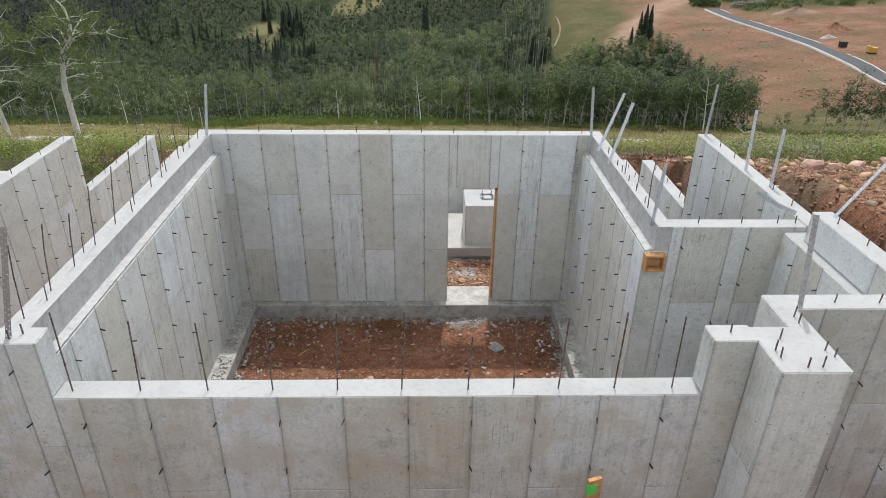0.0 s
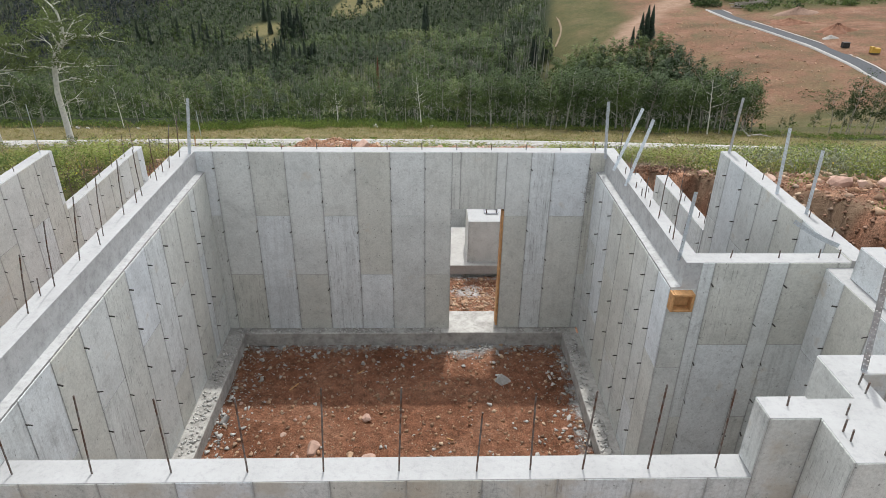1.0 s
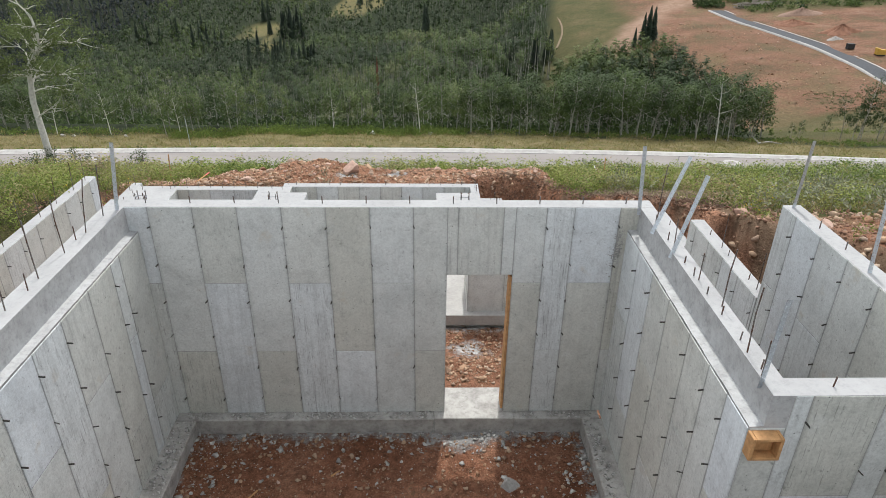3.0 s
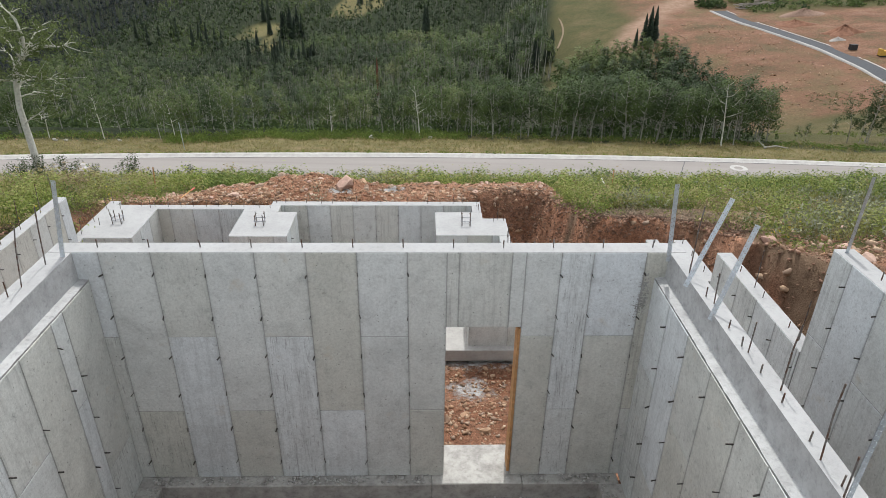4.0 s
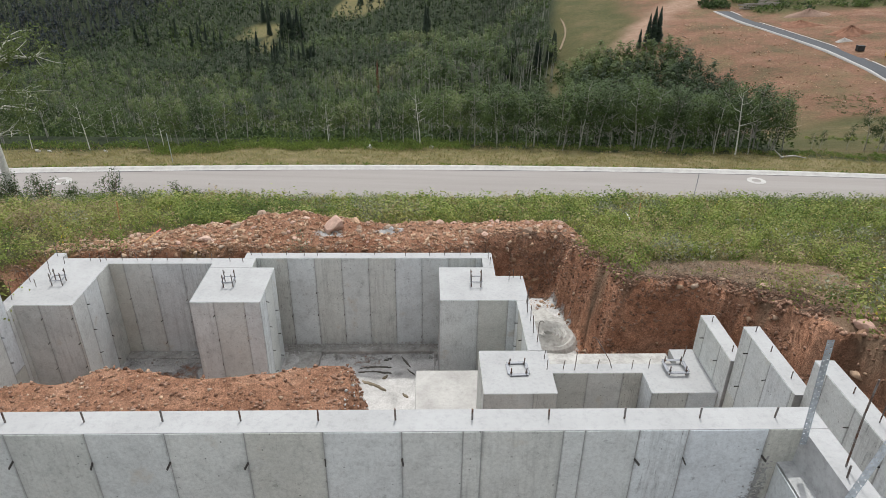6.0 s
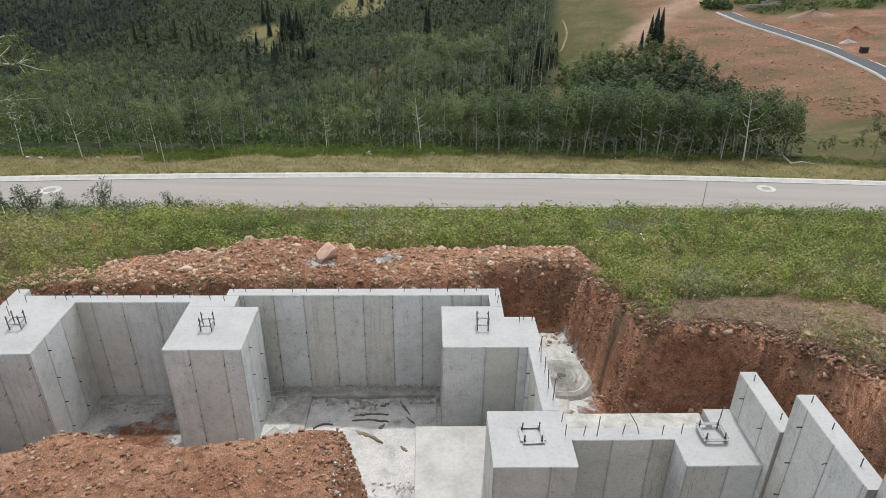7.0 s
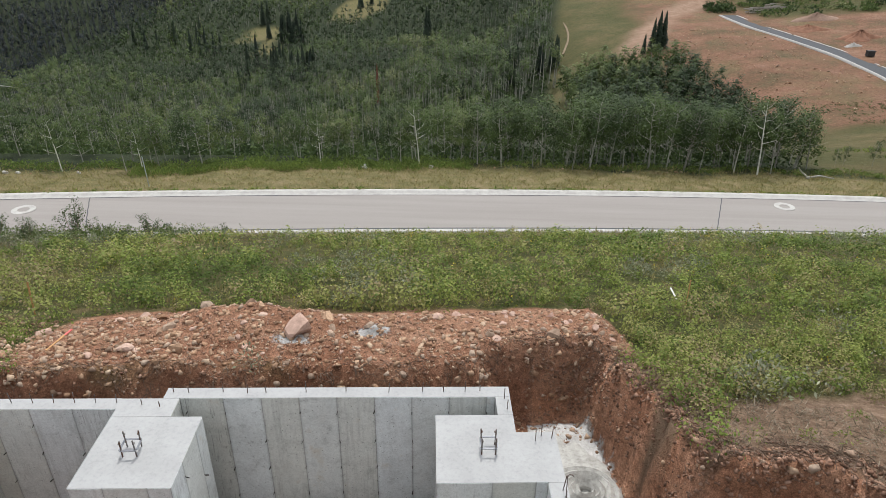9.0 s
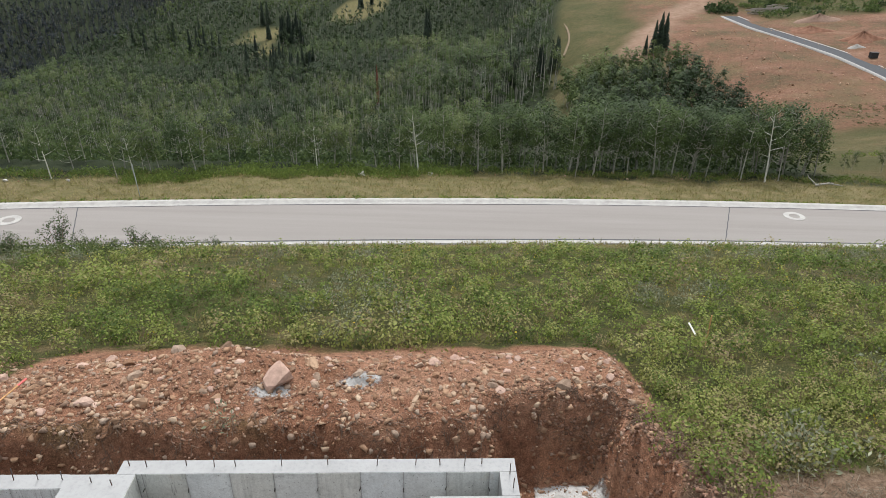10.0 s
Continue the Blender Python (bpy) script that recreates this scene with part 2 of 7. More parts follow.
M_PANEL = concrete_panel()
# more rust and blotches, plus the near walls' shade as an overall darkening
M_STAINED_SHADED = concrete_panel("stained_shaded_concrete", 0.48, 0.45, 0.88)
M_JOINT = concrete_plain("concrete_joint", (0.36, 0.36, 0.35), (0.25, 0.25, 0.24))
M_TOP = concrete_plain("trowelled_concrete", (0.36, 0.364, 0.365), (0.31, 0.313, 0.313), 1.6, 0.5)
M_FOOT = concrete_plain("rough_concrete", (0.42, 0.41, 0.385), (0.23, 0.22, 0.205), 4.0, 0.9)
M_SPILL = concrete_plain("spilt_concrete", (0.46, 0.455, 0.43), (0.30, 0.29, 0.27), 7.0, 0.9)
M_SLOPE = concrete_plain("wood_floated_concrete", (0.43, 0.437, 0.437), (0.32, 0.322, 0.32), 5.0, 0.9)
M_KERB = concrete_plain("kerb_concrete", (0.43, 0.42, 0.40), (0.32, 0.31, 0.295))
def asphalt():
    m = Mat("sun_bleached_asphalt", 0.9, 0, 0.2)
    c = m.ramp(m.noise(1.0, 4, 0.6, m.stretch(0.05, 1.3, 1)), [(0.3, (0.238, 0.219, 0.206)), (0.7, (0.272, 0.254, 0.239))])
    c = m.mix(0.5, c, m.mix(1.0, c, m.ramp(m.noise(40, 4, 0.8), [(0.3, (0.8,)), (0.7, (1.15,))]), 'MULTIPLY'))
    m.color(c)
    return m.m


M_ROAD = asphalt()
M_ROAD2 = concrete_plain("dark_asphalt", (0.075, 0.08, 0.088), (0.055, 0.058, 0.064))
M_REBAR = metal("rusty_rebar", (0.20, 0.19, 0.18), 0.6, (0.10, 0.05, 0.03))
M_TIE = plain("dark_steel_tie", (0.06, 0.055, 0.05), 0.55)
M_GALV = metal("galvanised_steel", (0.60, 0.65, 0.70), 0.5)
M_PLATE = metal("dull_steel_plate", (0.22, 0.23, 0.25), 0.55)
M_WOOD = plain("raw_pine", (0.45, 0.25, 0.11), 0.75, 0.3, 14)
M_PAINT = plain("red_paint", (0.60, 0.13, 0.12), 0.6, 0.15)
M_WHITE = plain("white_plastic", (0.75, 0.75, 0.73), 0.5, 0.05)
M_YELLOW = plain("yellow_paint", (0.50, 0.31, 0.06), 0.5, 0.15)
M_DARK = plain("dark_plastic", (0.03, 0.03, 0.03), 0.6, 0.2)
M_GREEN = plain("green_paint", (0.10, 0.55, 0.12), 0.5, 0.2)
M_GROUND = ground_material()
M_STONE = stone("red_stone", [(0.22, 0.125, 0.076), (0.35, 0.21, 0.13), (0.46, 0.315, 0.21), (0.27, 0.16, 0.10), (0.52, 0.395, 0.285), (0.31, 0.192, 0.12), (0.42, 0.325, 0.25), (0.18, 0.105, 0.066)])
M_CHIP = stone("grey_chippings", [(0.33, 0.325, 0.31), (0.48, 0.475, 0.455), (0.40, 0.385, 0.36), (0.58, 0.575, 0.555)])
M_BOULD = stone("pink_boulder", [(0.44, 0.29, 0.23), (0.50, 0.36, 0.29)], 1.4)
M_BARK = stone("pale_aspen_bark", [(0.30, 0.29, 0.255), (0.42, 0.405, 0.36), (0.22, 0.21, 0.185)], 1.2)
M_BARK_OLD = stone("white_aspen_bark", [(0.60, 0.585, 0.53), (0.68, 0.665, 0.61)], 1.2)
M_DEAD = plain("dead_wood", (0.30, 0.27, 0.24), 0.9, 0.25)
M_ASPEN = leafy("aspen_leaves", [(0.031, 0.052, 0.022), (0.064, 0.098, 0.031), (0.102, 0.142, 0.042), (0.17, 0.185, 0.085)], 0.28, vary=0.2)
M_FIR = leafy("fir_needles", [(0.018, 0.03, 0.02), (0.03, 0.045, 0.028), (0.04, 0.058, 0.034)], 0.1)
M_DEADFIR = leafy("dead_fir_needles", [(0.16, 0.05, 0.035), (0.2, 0.07, 0.05)], 0.1)
# blue of the distant haze is painted into these dark leaf colours
M_FARWOOD = leafy("haze_blue_mountain_wood", [(0.01, 0.017, 0.024), (0.016, 0.024, 0.033), (0.025, 0.034, 0.045)], 0.08)
M_CLOD = stone("soil_clods", [(0.135, 0.077, 0.051), (0.25, 0.145, 0.099), (0.37, 0.238, 0.172), (0.20, 0.108, 0.072), (0.30, 0.178, 0.125)])
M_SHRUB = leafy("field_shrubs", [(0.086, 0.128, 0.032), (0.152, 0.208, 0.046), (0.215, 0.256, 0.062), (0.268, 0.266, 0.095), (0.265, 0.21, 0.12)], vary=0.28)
M_SAGE = leafy("sagebrush", [(0.17, 0.19, 0.12), (0.235, 0.25, 0.165), (0.30, 0.31, 0.22)], 0.2)
M_STRAW = leafy("dry_grass", [(0.22, 0.20, 0.07), (0.30, 0.25, 0.12), (0.16, 0.17, 0.05)], 0.3)
M_FLOWER = leafy("yellow_flowers", [(0.55, 0.42, 0.04), (0.6, 0.5, 0.08)], 0.2)
M_DRYSHRUB = leafy("dry_brown_shrubs", [(0.15, 0.12, 0.085), (0.22, 0.18, 0.13), (0.30, 0.25, 0.19)], 0.2)
M_ROOT = plain("roots", (0.16, 0.11, 0.08), 0.9, 0.3)


# ---- mesh helpers ----
def link_mesh(name, bm, material, parent=None, label="", smooth=False):
    me = bpy.data.meshes.new(name)
    bm.to_mesh(me)
    bm.free()
    for mat in (material if isinstance(material, (list, tuple)) else [material]):
        me.materials.append(mat)
    if smooth:
        me.polygons.foreach_set("use_smooth", [True] * len(me.polygons))
    ob = new(name, me)
    if parent:
        ob.parent = parent
    if label:
        tagged(ob, label=label)
    return ob


part = link_mesh


def shared(name, me, parent, loc, rot=(0, 0, 0), scale=(1, 1, 1)):
    """One more object on the same mesh."""
    ob = new(name, me)
    ob.parent = parent
    ob.location, ob.rotation_euler, ob.scale = loc, rot, scale
    return ob


def box(bm, x0, x1, y0, y1, z0, z1, mat=0):
    v = [bm.verts.new((x, y, z)) for z in (z0, z1) for y in (y0, y1) for x in (x0, x1)]
    fs = [bm.faces.new([v[i] for i in q]) for q in ((0, 2, 3, 1), (4, 5, 7, 6), (0, 1, 5, 4), (2, 6, 7, 3), (0, 4, 6, 2), (1, 3, 7, 5))]
    for f in fs:
        f.material_index = mat
    return fs


def rod(bm, p, q, r, sides=6, r2=None):
    """A round bar from p to q."""
    p, q = Vector(p), Vector(q)
    d = (q - p).normalized()
    u = d.orthogonal().normalized()
    w = d.cross(u)
    r2 = r if r2 is None else r2
    a, b = [], []
    for i in range(sides):
        c, s = math.cos(2 * math.pi * i / sides), math.sin(2 * math.pi * i / sides)
        a.append(bm.verts.new(p + (u * c + w * s) * r))
        b.append(bm.verts.new(q + (u * c + w * s) * r2))
    for i in range(sides):
        j = (i + 1) % sides
        bm.faces.new((a[i], a[j], b[j], b[i]))
    bm.faces.new(a[::-1])
    bm.faces.new(b)


def mesh_arrays(name, verts, faces, material, attrs=(), smooth=False):
    """A mesh straight from arrays; faces all have the same number of corners."""
    me = bpy.data.meshes.new(name)
    n, k = faces.shape
    me.vertices.add(len(verts))
    me.vertices.foreach_set("co", np.ascontiguousarray(verts, dtype=np.float32).ravel())
    me.loops.add(n * k)
    me.loops.foreach_set("vertex_index", np.ascontiguousarray(faces, dtype=np.int32).ravel())
    me.polygons.add(n)
    me.polygons.foreach_set("loop_start", np.arange(0, n * k, k, dtype=np.int32))
    if smooth:
        me.polygons.foreach_set("use_smooth", np.ones(n, dtype=bool))
    for key, kind, data in attrs:
        at = me.attributes.new(key, kind, 'POINT')
        at.data.foreach_set("color" if kind == 'FLOAT_COLOR' else "value", np.ascontiguousarray(data, dtype=np.float32).ravel())
    me.materials.append(material)
    me.update(calc_edges=True)
    return me


def sstep(a, b, v):
    t = np.clip((v - a) / (b - a), 0, 1)
    return t * t * (3 - 2 * t)


def vnoise(x, y, scale, seed=0):
    """Smooth lattice noise between -1 and 1."""
    x, y = np.asarray(x, float) * scale + 137.3 + seed * 17.7, np.asarray(y, float) * scale + 71.9 + seed * 31.1
    xi, yi = np.floor(x), np.floor(y)
    fx, fy = x - xi, y - yi
    fx, fy = fx * fx * (3 - 2 * fx), fy * fy * (3 - 2 * fy)

    def h(a, b):
        v = np.sin(a * 127.1 + b * 311.7 + seed * 74.7) * 43758.5453
        return (v - np.floor(v)) * 2 - 1
    return (h(xi, yi) * (1 - fx) + h(xi + 1, yi) * fx) * (1 - fy) + (h(xi, yi + 1) * (1 - fx) + h(xi + 1, yi + 1) * fx) * fy


def fbm(x, y, scale, octaves=4, seed=0):
    return sum(vnoise(x, y, scale * 2 ** k, seed + k) * 0.5 ** k for k in range(octaves))


# ---- the ground ----
PIT = [(-8.2, 1), (-8.2, 20), (-8.4, 22.0), (1.6, 22.3), (2.0, 22.95), (3.4, 22.95), (3.74, 22.3), (3.84, 21.4), (3.86, 20.5), (3.84, 19.6), (3.95, 19.18), (4.5, 19.05), (5.1, 18.92), (5.6, 18.88), (5.82, 18.5), (6.05, 18.0), (6.2, 17), (6.45, 14), (6.85, 11.5), (7.0, 8), (7.0, 1)]


def pit_distance(x, y):
    """Distance to the excavation's edge, negative inside."""
    d = np.full(np.shape(x), 1e9)
    inside = np.zeros(np.shape(x), bool)
    for (ax, ay), (bx, by) in zip(PIT, PIT[1:] + PIT[:1]):
        ex, ey = bx - ax, by - ay
        t = np.clip(((x - ax) * ex + (y - ay) * ey) / (ex * ex + ey * ey), 0, 1)
        d = np.minimum(d, np.hypot(x - ax - t * ex, y - ay - t * ey))
        if ey:
            inside ^= ((ay > y) != (by > y)) & (x < ax + (y - ay) * ex / ey)
    return np.where(inside, -d, d)


def road_near(x):
    xc = np.clip(x, -45, 45)
    return 50.47 + 0.073 * xc - 0.0011 * xc * xc + np.where(np.abs(x) > 45, (0.073 - 0.0022 * xc) * (x - xc), 0)


ROAD_W = 7.1


def road_z(x):
    return -11.3 - 0.029 * np.clip(x, -90, 90)


def brow(x, y):
    """Distance past the brow behind which the side valley lies."""
    return y - (412 + 820 * (x / np.maximum(y, 50) + 0.525)) + 12 * vnoise(x, y, 0.02, 9)


def natural(x, y):
    """The hillside before anyone dug in it."""
    yn, zr = road_near(x), road_z(x)
    yf = yn + ROAD_W
    z = 0.3 - 0.30 * (y - 20) + (zr - 0.03 - 0.3 + 0.30 * (yn - 20)) * ((y - 20) / (yn - 20)) ** 2
    up = 0.3 + 0.33 * (20 - y)
    z = np.where(y < 20, np.where(up < 2.2, up, 2.2 + 1.2 * (1 - np.exp(-np.clip(up - 2.2, 0, 60) / 1.2))), z)
    z = np.where(y > yn, zr - 0.03, z)
    shoulder = zr - 0.04 - 0.165 * (y - yf)
    z = np.where(y > yf, shoulder, z)
    s = np.clip(y - 70, 0, 400)
    z70 = zr - 0.04 - 0.165 * (70 - yf)
    # a steep wooded flank down to the valley floor, which falls to the west
    west = z70 - 0.34 * np.clip(s, 0, 75) - 0.235 * np.clip(s - 75, 0, 65) + 0.17 * (np.clip(x, -90, 70) - 5) * sstep(70, 190, y)
    west = west - 0.05 * np.clip(y - 210, 0, 190) + 0.09 * np.clip(y - 420, 0, 400)
    # the cleared hill to the east
    east = z70 - 0.25 * np.clip(s, 0, 84) + 0.075 * np.clip(y - 160, 0, 170) + (0.17 * (np.clip(x, 20, 100) - 100) + 0.05 * np.clip(x - 100, 0, 200)) * sstep(90, 160, y)
    w = sstep(22, 62, x)
    far = west * (1 - w) + east * w
    # the side valley to the north-west and the mountain behind
    far = far - 62 * sstep(0, 110, brow(x, y)) + 0.24 * np.clip(y - 620, 0, 320) + 0.33 * np.clip(y - 940, 0, 2200)
    far = far + np.where(y > 90, fbm(x, y, 0.02, 3, 5) * 1.6 * sstep(90, 150, y), 0)
    return np.where(y > 70, far, z)


def ground_height(x, y, rough=True):
    x, y = np.asarray(x, float), np.asarray(y, float)
    nat = natural(x, y)
    field = (y < road_near(x)) | (y > road_near(x) + ROAD_W)
    if rough:
        nat = nat + np.where(field & (y < 70), fbm(x, y, 0.35, 3, 9) * 0.07 * np.where(y < road_near(x), sstep(0.2, 2.5, road_near(x) - y), 1), 0)
    cap = np.where(y < 14.66, 2.35, 1.0)
    nat = np.where((x < -7) & (y < 21), np.minimum(nat, cap + 1.2 * sstep(1.0, 4.0, -8.2 - x)), nat)
    # the floors inside the excavation
    fl = np.full(np.shape(x), -0.33)
    back = -0.38 - 1.0 * sstep(12.6, 15.8, y) - 0.9 * sstep(16.0, 17.9, y)
    pile = np.where(y > 12.1, sstep(-0.62, -1.15, x + fbm(x, y, 0.9, 2, 3) * 0.2) * (1 - sstep(17.15, 17.8, y + fbm(x, y, 0.8, 2, 4) * 0.2)), 0)
    back = back * (1 - pile) + pile * (-0.02 + fbm(x, y, 0.45, 3, 6) * 0.07 - 0.10 * np.abs(x + 4.0) * (x < -4.0) + 0.10)
    fl = np.where(y > 12.05, back, fl)
    fl = np.where((y > 17.9) & (x < 2.2), np.where((x > -2.35) & (x < 0.4), -2.335, -2.27), fl)
    fl = np.where((x > 2.2) & (y > 13), -2.27, fl)
    shelf = -0.92 + 0.2 * np.clip(x - 4.15, -0.2, 2.2)
    out = -2.0 + (shelf + 2.0) * sstep(3.72, 4.12, x + 0.08 * vnoise(x, y, 1.2, 5)) * sstep(20.0, 19.4, y)
    fl = np.where((x > 2.25) & (y > 17.3), out, fl)
    fl = np.where((y > 21.3) & (x < 1.75), -1.75, fl)
    fl = np.where((y > 21.3) & (x >= 1.75) & (x < 2.4), -2.0, fl)
    fl = np.where((x > 5.3) & (y < 18.5), np.minimum(0.4, nat - 1.9), fl)
    fl = np.where((x < -8.1), np.minimum(-0.9, nat - 0.9), fl)
    d = pit_distance(x, y) + fbm(x, y, 1.3, 3, 2) * (0.13 - 0.06 * sstep(2.4, 3.0, x))
    w = (0.75 + 0.25 * vnoise(x, y, 0.6, 8)) * (1 - 0.62 * sstep(2.6, 3.4, x) * sstep(23.2, 22.4, y) * (y > 16)) * (1 - 0.6 * sstep(-8.0, -8.2, x) * (y < 20)) * (1 - 0.3 * sstep(1.5, 2.2, x) * sstep(4.2, 3.6, x) * (y > 21.4))
    k = np.clip(d / w, 0, 1)
    k = 0.25 * k + 0.75 * sstep(0, 1, k)
    if rough:
        fl = fl + fbm(x, y, 2.2, 3, 12) * 0.03
    z = fl + (nat - fl) * k
    # the spoil heap behind the foundation
    ends = sstep(-8.6, -6.2, x) * (1 - sstep(3.9, 4.7, x))
    heap = (0.56 + 0.14 * fbm(x, y, 0.5, 3, 20)) * (1 - 0.6 * sstep(-3.2, -7.5, x)) * np.exp(-((y - 24.75 + 0.25 * vnoise(x, y, 0.3, 7)) / 1.25) ** 2) * ends
    heap = heap + 0.13 * np.exp(-(((x + 3.25) / 0.5) ** 2 + ((y - 24.75) / 0.4) ** 2)) + 0.15 * np.exp(-(((x + 4.4) / 0.5) ** 2 + ((y - 24.7) / 0.4) ** 2))
    z = z + heap * sstep(0.0, 0.7, d)
    if rough:
        soft = np.where((d > -0.1) & (d < 1.2) | (heap > 0.08), 1.0, 0.35) * (y < 30)
        z = z + soft * (fbm(x, y, 3.2, 3, 30) * 0.055)
        face = sstep(0.0, 0.2, d) * (1 - sstep(0.5, 0.9, d)) * (y > 12) * (y < 24)
        z = z + face * (fbm(x, y, 3.6, 3, 33) * 0.08)
    return z


def glade_mask(x, y):
    """Two open glades in the far wood."""
    return (np.exp(-(((x + 116 - 0.18 * (y - 490)) / 16) ** 2 + ((y - 492) / 26) ** 4)) + np.exp(-(((x + 104) / 7) ** 2 + ((y - 452) / 16) ** 2))
            + np.exp(-(((x + 50) / 22) ** 2 + ((y - 535) / 34) ** 4)))


def wood_edge(x):
    """Where the verge ends and the trees begin."""
    return 67.2 - 4.4 * sstep(-12, -24, x) + 0.5 * np.sin(0.7 * x) + 0.5 * np.sin(0.23 * x + 1)


def line(lo, hi, step):
    return list(np.arange(lo, hi, step))


def growing(start, stop, step, rate):
    out, v = [], start
    while v < stop:
        out.append(v)
        step *= rate
        v += step
    return out + [stop]


def build_ground():
    right = growing(10.0, 1600.0, 0.14, 1.085)
    xs = np.array([-v for v in right[::-1]] + line(-9.9, 9.9, 0.12) + right)
    ys = np.array([-v for v in growing(2.0, 400.0, 0.3, 1.25)[::-1]] + line(-1.6, 11.5, 0.3) + line(11.5, 27.5, 0.13)
                  + growing(27.5, 50.0, 0.14, 1.04) + growing(50.2, 75.0, 0.4, 1.03) + growing(75.6, 3000.0, 1.0, 1.03))
    xs, ys = np.unique(np.round(xs, 4)), np.unique(np.round(ys, 4))
    X, Y = np.meshgrid(xs, ys)
    Z = ground_height(X, Y)
    n, m = X.shape
    idx = np.arange(n * m).reshape(n, m)
    faces = np.stack([idx[:-1, :-1], idx[:-1, 1:], idx[1:, 1:], idx[1:, :-1]], -1).reshape(-1, 4)
    d = pit_distance(X, Y) + fbm(X, Y, 1.1, 3, 2) * 0.2
    ends = sstep(-8.4, -7.2, X) * (1 - sstep(4.2, 4.7, X))
    heap = np.exp(-((Y - 24.75) / 1.5) ** 2) * ends
    green = sstep(0.55, 1.1, d + 0.7 * (X < -8) * (Y < 20)) * (1 - sstep(0.1, 0.28, heap + 0.08 * fbm(X, Y, 1.5, 2, 4)))
    spoil = sstep(16.5, 14.5, Y + fbm(X, Y, 0.6, 3, 3)) * sstep(5.6, 6.0, X) * sstep(10.2, 8.8, X + fbm(X, Y, 0.6, 2, 6))
    green = green * (1 - spoil)
    bald = np.exp(-(((X - 6.8) / 2.8) ** 2 + ((Y - 20.0) / 1.45) ** 2))
    litter = np.maximum(sstep(0.3, 0.55, bald + 0.15 * fbm(X, Y, 0.9, 3, 17)), sstep(0.55, 0.8, d) * sstep(1.9, 1.3, d) * sstep(3.3, 3.9, X)) * sstep(0.35, 0.6, d) * (Y > 17) * (Y < 23) * (X > 3.2)
    top = sstep(0.24, 0.36, d) * (1 - sstep(0.85, 1.3, d)) * (Y > 11) * (X > 2.6) * (heap < 0.25)
    yn = road_near(X)
    yf = yn + ROAD_W
    wob = fbm(X, Y, 0.25, 3, 15)
    dry = sstep(yn - 3.2, yn - 2.0, Y + wob * 0.8) * (Y < yf) + (Y > yf) * (1 - sstep(-1.2, 0.6, Y - wood_edge(X) + wob * 1.0))
    dry = np.clip(dry, 0, 1)
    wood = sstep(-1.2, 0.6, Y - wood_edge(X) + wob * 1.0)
    red = sstep(58, 74, X - 0.15 * (Y - 200) + 5 * fbm(X, Y, 0.05, 3, 4)) * sstep(152, 162, Y - 0.1 * (X - 90) + 5 * fbm(X, Y, 0.05, 3, 14)) * (Y < 330) * (1 - sstep(262, 270, Y + 5 * fbm(X, Y, 0.06, 3, 24)) * sstep(124, 131, X))
    meadow = sstep(150, 200, Y) * sstep(-3, 3, X - 0.195 * Y + 3) * (1 - red)
    glade = np.maximum(glade_mask(X, Y), 0)
    dry = np.maximum(dry, sstep(0.35, 0.5, glade) * 0.6)
    wood = wood * (1 - np.maximum(meadow, sstep(0.35, 0.5, glade))) * (1 - red)
    flat = sstep(67.5, 69, Y) * sstep(0, 4, X - 35.5 - 0.386 * (Y - 70)) * (Y < 175) * (1 - red)
    pasture = np.maximum(meadow, flat)
    track = np.zeros_like(X)
    for pts, half in (([(68, 236), (78, 255), (92, 278), (106, 294), (135, 330)], 4.5),):
        for (ax, ay), (bx, by) in zip(pts, pts[1:]):
            t = np.clip(((X - ax) * (bx - ax) + (Y - ay) * (by - ay)) / ((bx - ax) ** 2 + (by - ay) ** 2), 0, 1)
            dd = np.hypot(X - ax - t * (bx - ax), Y - ay - t * (by - ay)) + half * 0.4 * vnoise(X, Y, 0.12, 5)
            track = np.maximum(track, sstep(half * 1.5, half * 0.7, dd))
    gravel = np.zeros_like(X)
    gravel = np.where(((Y > 17.75) | (X > -0.55)) & (Y > 17.0) & (Y < 21.3) & (X < 2.1) & (X > -8), np.where(X < -4.4, 0.5, 0.78) + 0.25 * fbm(X, Y, 0.7, 3, 8), gravel)
    gravel = np.where((Y > 12.1) & (Y < 18.6) & (X > -0.62) & (X < 2.4), 0.24 + 0.36 * np.exp(-(((X - 1.1) / 0.7) ** 2 + ((Y - 15.3) / 0.6) ** 2)) + 0.4 * sstep(15.8, 16.6, Y), gravel)
    gravel = np.where((X > 2.3) & (Y > 19.2) & (Y < 24) & (X < 4.1), 0.6 * np.exp(-(((X - 2.95) / 0.85) ** 4 + ((Y - 21.5) / 1.75) ** 4)) + 0.2, gravel)
    gravel = np.where((X > 2.3) & (X < 5.1) & (Y < 17.2) & (Y > 13), 0.7, gravel)
    edge = np.minimum(np.minimum(X + 3.75, 2.75 - X), 11.75 - Y)
    # the round spot paints the sun patch inside the doorway as paler ground
    gravel = np.where((Y < 11.9) & (Y > 5) & (X > -4) & (X < 3), 0.2 * np.exp(-(((X - 0.85) / 0.6) ** 2 + ((Y - 11.4) / 0.4) ** 2)) + 0.55 - 0.36 * sstep(0.0, 0.6, edge), gravel)
    gravel = np.where((X > 1.6) & (Y > 19.2) & (Z > -1.78), 0.0, gravel)
    tuft = np.exp(-(((X + 0.8) / 0.45) ** 2 + ((Y - 24.15) / 0.28) ** 2)) + 0.9 * np.exp(-(((X + 2.4) / 0.5) ** 2 + ((Y - 23.68) / 0.22) ** 2))
